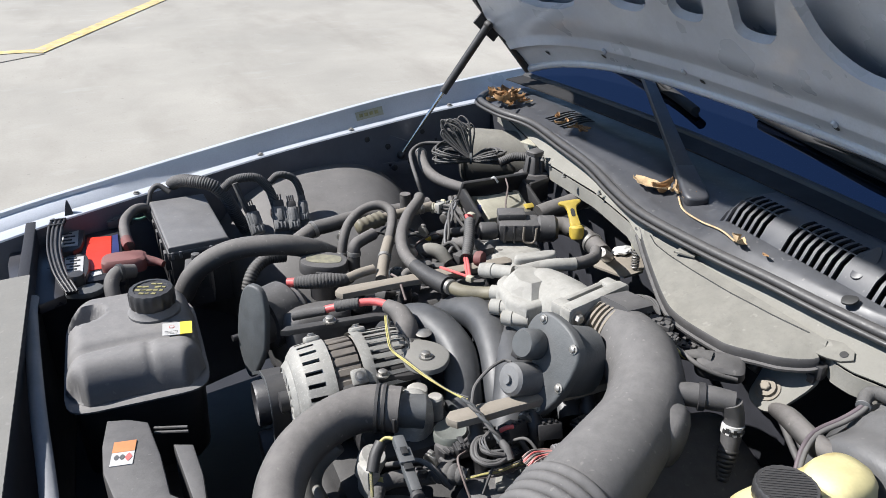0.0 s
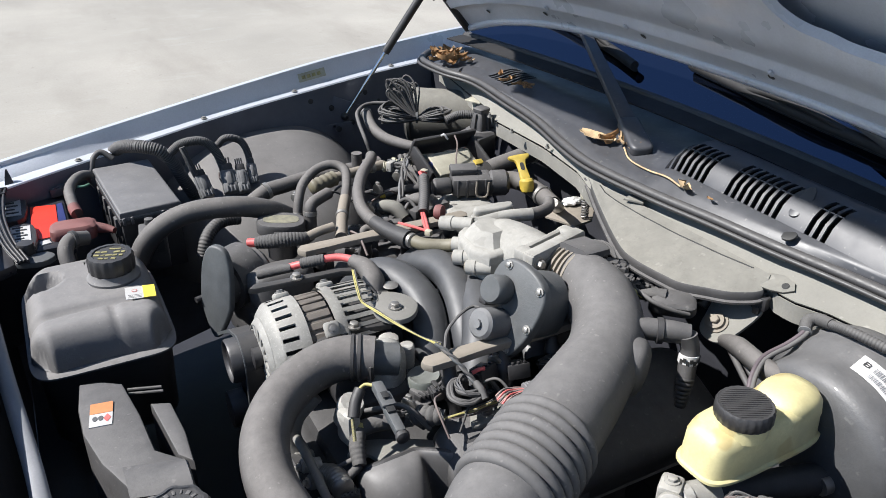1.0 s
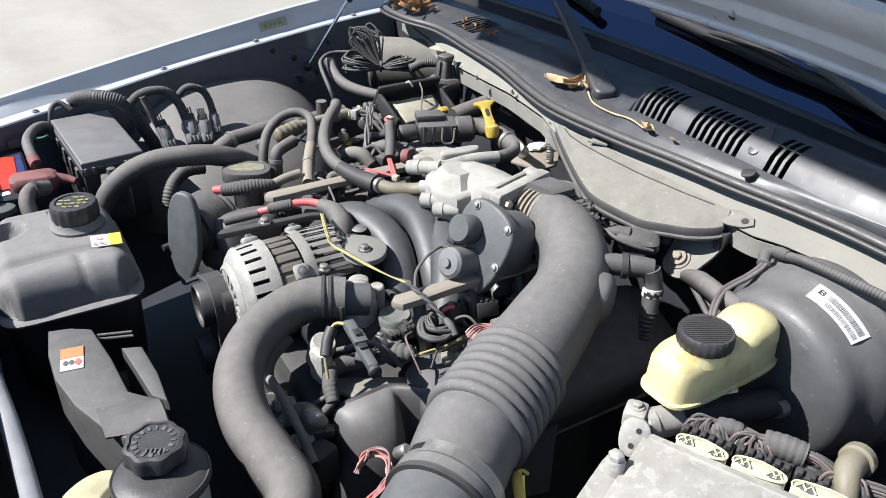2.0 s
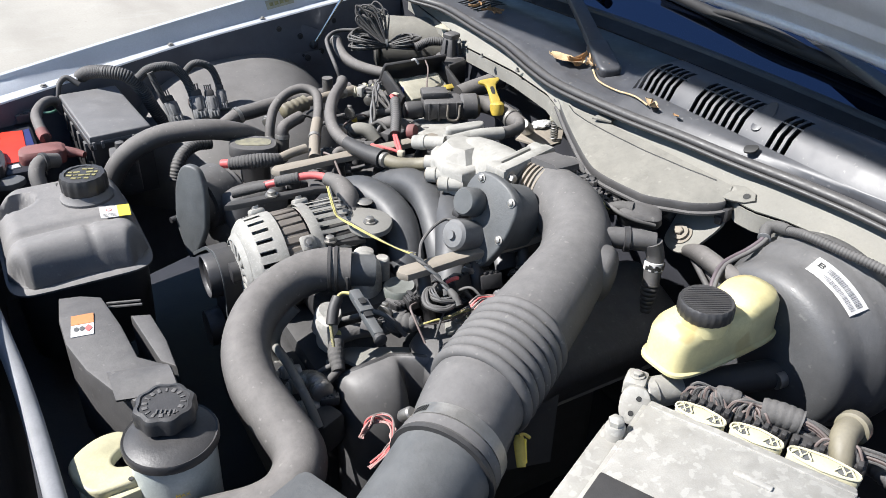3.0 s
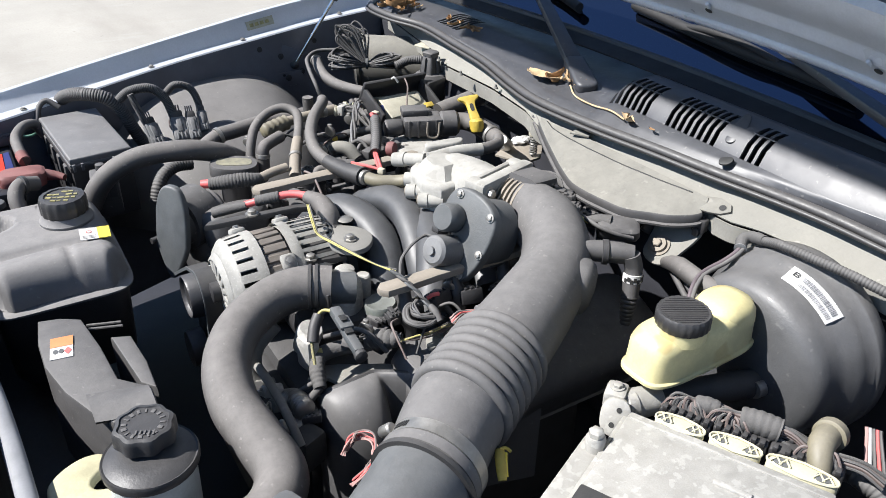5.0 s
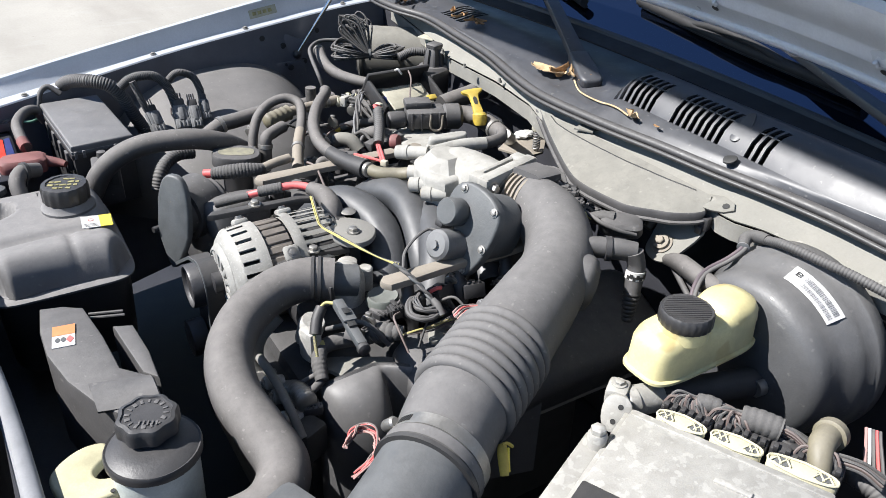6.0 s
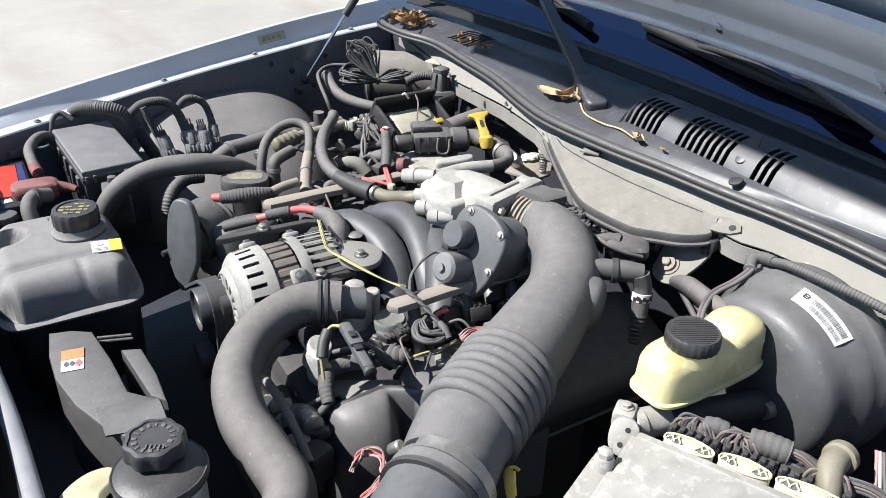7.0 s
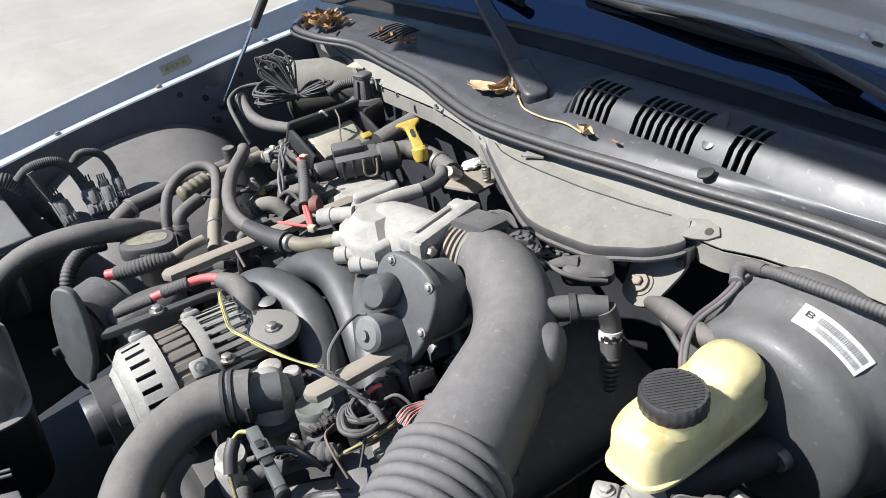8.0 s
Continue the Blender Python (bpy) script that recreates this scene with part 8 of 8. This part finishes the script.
part("sleeve", tube([(0.392, 0.752, 0.833), (0.394, 0.742, 0.828), (0.394, 0.730, 0.820)], [0.0045, 0.0062, 0.0055], 12, 4), CONDUIT, yw)
for k in range(2):
    part("twisted_lead", tube([Vector((0.366, 0.808, 0.866)).lerp(Vector((0.392, 0.750, 0.832)), f) + Vector((0.002 * math.cos(14 * f + 3.14 * k), 0.002 * math.sin(14 * f + 3.14 * k), 0.004 * math.sin(3.14 * f))) for f in lin(0, 1, 16)], 0.0022, 8, 3), (CONDUIT, GREYPL)[k], yw)
part("thin_wire", tube([(0.373, 0.798, 0.862), (0.385, 0.815, 0.874), (0.410, 0.830, 0.882), (0.436, 0.842, 0.882), (0.445, 0.835, 0.882)], 0.0022, 7, 6), BLACKWIRE, yw)
wl = thing("wire_loop", (0.37, 0.755, 0.82), "loops of dusty grey sleeved wire over the near bank", "wiring")
for i in range(2):
    e = 0.004 * i
    part("loop", tube([(0.394, 0.735 + e, 0.822), (0.376, 0.726 + e, 0.824), (0.360 + e, 0.726 + e, 0.828), (0.351 + e, 0.740, 0.830), (0.356 + e, 0.756, 0.832), (0.368, 0.768 - e, 0.832), (0.382, 0.770 - e, 0.830)], 0.0030, 9, 6), CONDUIT, wl)
part("loop", tube([(0.384, 0.772, 0.832), (0.373, 0.762, 0.832), (0.366, 0.748, 0.831), (0.374, 0.738, 0.830), (0.388, 0.735, 0.826)], 0.0034, 9, 6), CONDUIT, wl)
for i in range(3):
    part("thin_wire", tube([(0.372 + 0.003 * i, 0.766, 0.834), (0.364 + 0.003 * i, 0.752, 0.836 + 0.002 * i), (0.372, 0.742 - 0.002 * i, 0.833), (0.388, 0.740, 0.830)], 0.0013, 7, 5), (BLACKWIRE, LABELGREY, BLACKWIRE)[i], wl)
pkb = thing("pink_strands", (0.43, 0.72, 0.80), "fan of thin pink and red wires entering the near loom", "wiring")
for i in range(9):
    f = i / 8 - 0.5
    part("wire", tube([(0.408 + 0.006 * abs(f), 0.722 + 0.020 * f, 0.818), (0.422, 0.724 + 0.018 * f, 0.823 + 0.003 * (i % 2)), (0.438, 0.724 + 0.012 * f, 0.823), (0.452, 0.723 + 0.008 * f, 0.820)], 0.0012, 6, 5), (PINKWIRE, REDWIRE, PINKWIRE, BLACKWIRE)[i % 4], pkb)
part("wrap", tube([(0.448, 0.723, 0.820), (0.462, 0.722, 0.820), (0.478, 0.718, 0.818)], 0.0095, 14, 5, pitch=0.004), LABELGREY, pkb)
bp = thing("bank_plate", (0.41, 0.74, 0.77), "pale dusty metal plate with an oval hole on the near bank", "plate")
part("plate", slab(rounded([(0.376, 0.726), (0.392, 0.752), (0.440, 0.740), (0.452, 0.718), (0.430, 0.712), (0.404, 0.722)], 3), 0.006, Matrix.Translation((0, 0, 0.782)), 0.002), LEDGE, bp)
part("hole", slab([(0.428 + u * 0.012, 0.727 + v * 0.006) for u, v in oval(1, 1, 20)], 0.001, Matrix.Translation((0, 0, 0.7878)), 0), INK_AND_SHADE, bp)
part("nut", bolt((0.402, 0.740, 0.788), (0, 0, 1), 0.005, 0.005), STEEL, bp)
hb2 = []
for i in range(10):
    a, b = rr.uniform(-0.006, 0.006), rr.uniform(-0.006, 0.008)
    hb2.append((tube([(0.340, 0.738 + a * 0.5, 0.804), (0.362, 0.735 + a * 0.6, 0.803 + b * 0.5), (0.380, 0.734 + a, 0.802 + b * 0.5), (0.400, 0.736 + a, 0.802 + b * 0.5), (0.418, 0.742 + a, 0.800), (0.440, 0.752 + a, 0.796)], 0.0009, 6, 5), (YELWIRE, BROWNWIRE, BLACKWIRE, BROWNWIRE, CONDUIT)[i % 5]))
mh = thing("main_loom", (0.41, 0.74, 0.80), "bare bundle of yellow, brown and black wires", "wiring")
for b_, m_ in hb2:
    part("wire", b_, m_, mh)
for c, rz in (((0.425, 0.785, 0.815), 20), ((0.470, 0.775, 0.812), -10), ((0.52, 0.765, 0.81), 15)):
    plug(c, (0.030, 0.022, 0.022), rz, -20, PLASTIC_CLEAN, "small black injector plug on the near bank")
hose("red_lead", [(0.403, 0.778, 0.826), (0.411, 0.776, 0.830), (0.420, 0.776, 0.829)], 0.0028, REDWIRE, "short red wire lead on the near bank", "wiring")
pk = []
for i in range(9):
    a, b, c = rr.uniform(-0.009, 0.009), rr.uniform(-0.008, 0.008), rr.uniform(-0.008, 0.008)
    pk.append(tube([(0.214 + b * 0.5, 0.644 + c * 0.5, 0.748), (0.224 + a * 0.6, 0.652 + b * 0.6, 0.757 + c * 0.6), (0.238 + b * 0.6, 0.652 + c * 0.6, 0.762 + a * 0.6), (0.247 + c * 0.6, 0.640 + a * 0.6, 0.762 + b * 0.6), (0.244 + a * 0.6, 0.622 + c * 0.6, 0.760 + b * 0.6), (0.228 + c * 0.7, 0.606 + a * 0.6, 0.757 + c * 0.6), (0.203 + a * 0.5, 0.598 + b * 0.6, 0.750)], 0.0011, 6, 6))
pt = thing("pink_wire_loop", (0.23, 0.61, 0.74), "loop of pale pink and white wires beside the duct", "wiring")
for i, b_ in enumerate(pk):
    part("wire", b_, (PINKWIRE, BROWNWIRE, REDWIRE, PINKWIRE, PINKWIRE)[i % 5], pt)
tg = thing("yellow_tag", (0.318, 0.474, 0.81), "small yellow plastic tag clipped to the duct", "tag")
part("tab", tube([(0.321, 0.489, 0.834), (0.316, 0.482, 0.833), (0.311, 0.472, 0.829), (0.306, 0.462, 0.822)], [0.0045, 0.0055, 0.0055, 0.0045], 12, 5, squash=0.5), YELLOW, tg)
part("hook", tube([(0.320, 0.488, 0.836), (0.326, 0.487, 0.836), (0.330, 0.482, 0.833)], 0.0018, 8, 4), YELLOW, tg)
part("rim", tube([(0.325, 0.484, 0.832), (0.319, 0.475, 0.829), (0.313, 0.464, 0.822)], 0.0016, 8, 4), LABELYEL, tg)
part("stalk", tube([(0.321, 0.488, 0.834), (0.324, 0.498, 0.828), (0.326, 0.508, 0.820)], 0.003, 8, 3), PLASTIC_CLEAN, tg)
wp = thing("water_pump", (0.19, 0.82, 0.66), "dull cast water pump with a bolted hub at the engine front", "water pump")
part("housing", lathe(((0.050, 0.0), (0.052, -0.012), (0.044, -0.020), (0.030, -0.026), (0.022, -0.046)), (0.180, 0.815, 0.690), (1, 0, 0), 32), DARKMETAL, wp, "", 50)
part("hub", lathe(((0.020, 0.0), (0.021, -0.010), (0.017, -0.014), (0.006, -0.014)), (0.136, 0.815, 0.690), (1, 0, 0), 24), ALU, wp, "bright cast hub")
for k in range(5):
    a = 2 * math.pi * k / 5 + 0.3
    part("bolt", bolt((0.163, 0.815 + 0.041 * math.cos(a), 0.690 + 0.041 * math.sin(a)), (-1, 0, 0), 0.0055, 0.008), STEEL, wp)
for k in range(6):
    m = Matrix.Rotation(math.pi * k / 6, 3, 'X')
    part("rib", box((0.168, 0.815, 0.690), (0.022, 0.082, 0.004), 0.001, m), DARKMETAL, wp)
part("outlet", tube([(0.185, 0.845, 0.715), (0.175, 0.858, 0.745), (0.185, 0.865, 0.775), (0.215, 0.868, 0.800)], 0.017, 18, 5), DUSTMETAL, wp, "dusty cast outlet pipe")
tc = thing("timing_cover", (0.20, 0.76, 0.62), "ribbed cast front timing cover with bright bolt heads", "engine cover")
for k in range(5):
    part("rib", box((0.176, 0.725 + 0.034 * k, 0.66), (0.012, 0.006, 0.15), 0.002, Matrix.Rotation(radians(-14 + 7 * k), 3, 'X')), DARKMETAL, tc)
for k in range(6):
    part("boss", lathe(((0.010, -0.02), (0.010, 0.004), (0.008, 0.006)), (0.178, 0.715 + 0.030 * k, 0.745 - 0.012 * abs(k - 2.5)), (-1, 0, 0.25), 16), ALU if k % 2 else DUSTMETAL, tc)
    part("bolt", bolt((0.172, 0.715 + 0.030 * k, 0.7465 - 0.012 * abs(k - 2.5)), (-1, 0, 0.25), 0.0045, 0.006), STEEL, tc)
part("flange", tube([(0.182, 0.700, 0.730), (0.180, 0.730, 0.752), (0.180, 0.790, 0.762), (0.182, 0.850, 0.752)], 0.006, 10, 5), DUSTMETAL, tc)
solo("pump_flange", union(lathe(((0.016, -0.03), (0.018, 0.0), (0.015, 0.008)), (0.250, 0.822, 0.798), (0.2, -0.3, 1), 22), box((0.240, 0.806, 0.780), (0.022, 0.03, 0.05), 0.008, 15)), ALU, "pale cast lug below the thermostat housing", "casting")
hose("lower_pipe", [(0.20, 0.80, 0.72), (0.205, 0.77, 0.74), (0.205, 0.74, 0.745)], 0.014, STEEL, "grey metal pipe low at the engine front", "pipe", pitch=0.006)
# most bosses have the shade of the engine front in their colour
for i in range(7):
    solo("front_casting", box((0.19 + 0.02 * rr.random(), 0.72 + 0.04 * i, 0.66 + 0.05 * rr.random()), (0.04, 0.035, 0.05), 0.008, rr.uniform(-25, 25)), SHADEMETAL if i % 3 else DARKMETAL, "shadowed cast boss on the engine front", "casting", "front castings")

# wiring and connectors crowding the two banks
cl = random.Random(31)
for i in range(9):
    x, y, z = 0.40 + 0.026 * i, 1.27 + cl.uniform(-0.05, 0.06), 0.80 + cl.uniform(-0.01, 0.035)
    plug((x, y, z), (cl.uniform(0.016, 0.026), cl.uniform(0.024, 0.036), cl.uniform(0.014, 0.020)), cl.uniform(-70, 70), cl.uniform(-35, 10), cl.choice((PLASTIC, PLASTIC_CLEAN, GREYPL)), "small dusty black connector among the wiring")
for i in range(7):
    x, y, z = 0.29 + 0.034 * i, 0.775 + cl.uniform(-0.02, 0.025), 0.785 + cl.uniform(-0.015, 0.02)
    plug((x, y, z), (cl.uniform(0.014, 0.022), cl.uniform(0.022, 0.030), cl.uniform(0.013, 0.018)), cl.uniform(-70, 70), cl.uniform(-40, 10), cl.choice((PLASTIC, PLASTIC_CLEAN)), "small dusty black connector among the wiring")
for i in range(16):
    far = i % 2
    x0 = cl.uniform(0.38, 0.56) if far else cl.uniform(0.26, 0.46)
    y0 = cl.uniform(1.20, 1.38) if far else cl.uniform(0.775, 0.81)
    z0 = 0.83 if far else 0.795
    pts, d = [], Vector((cl.uniform(-1, 1), cl.uniform(-1, 1), 0)).normalized() * 0.022
    p = Vector((x0, y0, z0))
    for q in range(5):
        pts.append(p + Vector((0, 0, 0.022 * math.sin(q * 0.8) + cl.uniform(-0.006, 0.006))))
        d = Matrix.Rotation(cl.uniform(-0.7, 0.7), 3, 'Z') @ d
        p = p + d
    hose("loose_wire", pts, cl.choice((0.0016, 0.0022, 0.0035)), cl.choice((BLACKWIRE, BLACKWIRE, TAPE, BROWNWIRE)), "thin dusty wire among the engine wiring", "wiring", n=7, k=5, group="loose wires")
for x, y, z in ((0.455, 1.235, 0.858), (0.50, 1.30, 0.862), (0.56, 1.345, 0.858), (0.31, 0.775, 0.812), (0.445, 0.79, 0.822), (0.372, 1.395, 0.83)):
    solo("hose_clip", union(lathe(((0.008, -0.003), (0.0105, -0.002), (0.0105, 0.002), (0.008, 0.003)), (x, y, z), (0.8, 0.5, 0.2), 16), box((x, y, z + 0.011), (0.006, 0.008, 0.006), 0.0015, 30)), STEEL, "small bright steel hose clip", "clip", "hose clips")

# ---- wipers ----
def wiper(pivot, tip, label):
    """A flat pressed arm with a rounded knuckle cover over the pivot."""
    w = thing("wiper_arm", pivot, label, "wiper")
    p, e = Vector(pivot), Vector(tip)
    m = axes(p, (0, 0, 1), e - p)
    d = (e - p).normalized()
    n = (Vector((0, 0, 1)) - d * d.z).normalized()
    m = axes(p, n, d)
    part("knuckle", slab(rounded([(-0.028, -0.010), (-0.020, -0.019), (0.0, -0.021), (0.055, -0.019), (0.075, -0.016), (0.075, 0.016), (0.055, 0.019), (0.0, 0.021), (-0.020, 0.019), (-0.028, 0.010)]), 0.016, m, 0.006, 3), COWL_PLASTIC, w)
    part("arm", slab([(0.078, -0.0155), ((e - p).length, -0.010), ((e - p).length, 0.010), (0.078, 0.0155)], 0.013, m, 0.004, 2), COWL_PLASTIC, w)
    part("hinge_pin", tube([m @ Vector((0.0765, -0.014, 0.008)), m @ Vector((0.0765, 0.014, 0.008))], 0.004, 8), PLASTIC_CLEAN, w)
    return w


def wiper_blade(w, pts):
    """The blade on the glass: a spine, its bridge and the rubber strip under it."""
    path = spline(pts, 5)
    part("spine", tube(path, 0.0095, 10, 1), WIPERBLACK, w, "black wiper blade")
    part("rubber", tube([p + Vector((0.004, 0, -0.010)) for p in path], 0.0060, 8, 1, squash=0.6), WIPERBLACK, w)
    mid = len(path) // 2
    part("bridge", tube([path[mid - 5] + Vector((-0.002, 0, 0.004)), path[mid - 2] + Vector((-0.006, 0, 0.014)), path[mid + 2] + Vector((-0.006, 0, 0.014)), path[mid + 5] + Vector((-0.002, 0, 0.004))], 0.006, 10, 4), WIPERBLACK, w)


near_arm = wiper((0.880, 1.045, 0.966), (1.062, 1.470, 1.066), "black flat wiper arm with rounded knuckle on the cowl")
wiper_blade(near_arm, [(1.046, 1.267, 1.034), (1.058, 1.36, 1.046), (1.063, 1.47, 1.056), (1.064, 1.58, 1.064), (1.058, 1.68, 1.068)])
far_arm = wiper((0.945, 0.365, 1.012), (1.080, 0.820, 1.064), "black flat wiper arm on the driver side of the windshield")
wiper_blade(far_arm, [(1.090, 1.158, 1.058), (1.084, 1.06, 1.052), (1.077, 0.967, 1.047), (1.068, 0.86, 1.044), (1.060, 0.75, 1.042), (1.051, 0.647, 1.040)])

# ---- dry leaves ----
def leaf(c, size, yaw, tilt, curl, material, aspect=0.45):
    """One dry leaf, pointed and curled, with its midrib raised."""
    m = Matrix.Translation(c) @ Euler((radians(tilt), radians(tilt * 0.6), radians(yaw))).to_matrix().to_4x4()

    def fn(u, v):
        w = aspect * size * math.sin(math.pi * (0.04 + 0.92 * u)) ** 0.75 * (1 + 0.12 * math.sin(u * 23))
        x = (u - 0.5) * size
        y = v * w * 0.5
        z = curl * size * (abs(v) ** 1.5 * 0.35 + 1.2 * (u - 0.5) ** 2) + 0.006 * size * math.sin(u * 15 + v * 4)
        return m @ Vector((x, y, z))
    return sheet(fn, lin(0, 1, 9), lin(-1, 1, 5), 0.0004)


lv = random.Random(5)
for i in range(34):
    x, y = lv.uniform(0.825, 0.895), lv.uniform(1.63, 1.74)
    z = 0.966 + 0.012 * lv.random()
    solo("dry_leaf", leaf((x, y, z), lv.uniform(0.018, 0.045), lv.uniform(0, 360), lv.uniform(-35, 35), lv.uniform(0.2, 0.9), LEAF if lv.random() < 0.7 else LEAFPALE, lv.uniform(0.25, 0.55)), LEAF if lv.random() < 0.8 else LEAFPALE,
         "small curled brown dry leaf on the cowl", "leaf", "leaves in the cowl corner")
for i in range(10):
    solo("dry_leaf", leaf((lv.uniform(0.87, 0.90), lv.uniform(1.40, 1.52), 0.972), lv.uniform(0.015, 0.03), lv.uniform(0, 360), lv.uniform(-25, 25), 0.5, LEAF), LEAF, "small curled brown dry leaf on the vents", "leaf", "leaves on the vents")
solo("dry_leaf", leaf((0.848, 1.118, 0.964), 0.082, 98, 4, 0.16, LEAFPALE, 0.50), LEAFPALE, "large pale tan dry leaf beside the wiper", "leaf")
for i in range(9):
    solo("dry_leaf", leaf((lv.uniform(0.850, 0.880), lv.uniform(1.04, 1.10), 0.964 + 0.01 * lv.random()), lv.uniform(0.02, 0.04), lv.uniform(0, 360), lv.uniform(-40, 40), 0.6, LEAF, lv.uniform(0.15, 0.4)), LEAF if i % 3 else LEAFPALE,
         "small curled brown dry leaf at the wiper pivot", "leaf", "leaves at the wiper")
solo("leaf_stalk", tube([(0.860, 1.058, 0.964), (0.840, 1.018, 0.960), (0.833, 0.965, 0.962), (0.828, 0.915, 0.9695), (0.823, 0.878, 0.968)], 0.0015, 6, 5), LEAFPALE, "long pale leaf stalk lying on the cowl", "leaf stalk")
solo("dry_leaf", leaf((0.822, 0.874, 0.968), 0.036, 40, 30, 0.5, LEAFPALE, 0.7), LEAFPALE, "small pale dry leaf at the stalk's end", "leaf")
solo("dry_leaf", leaf((0.826, 0.82, 0.970), 0.014, 80, 5, 0.3, LEAF, 0.5), LEAF, "tiny brown leaf scrap on the cowl", "leaf")
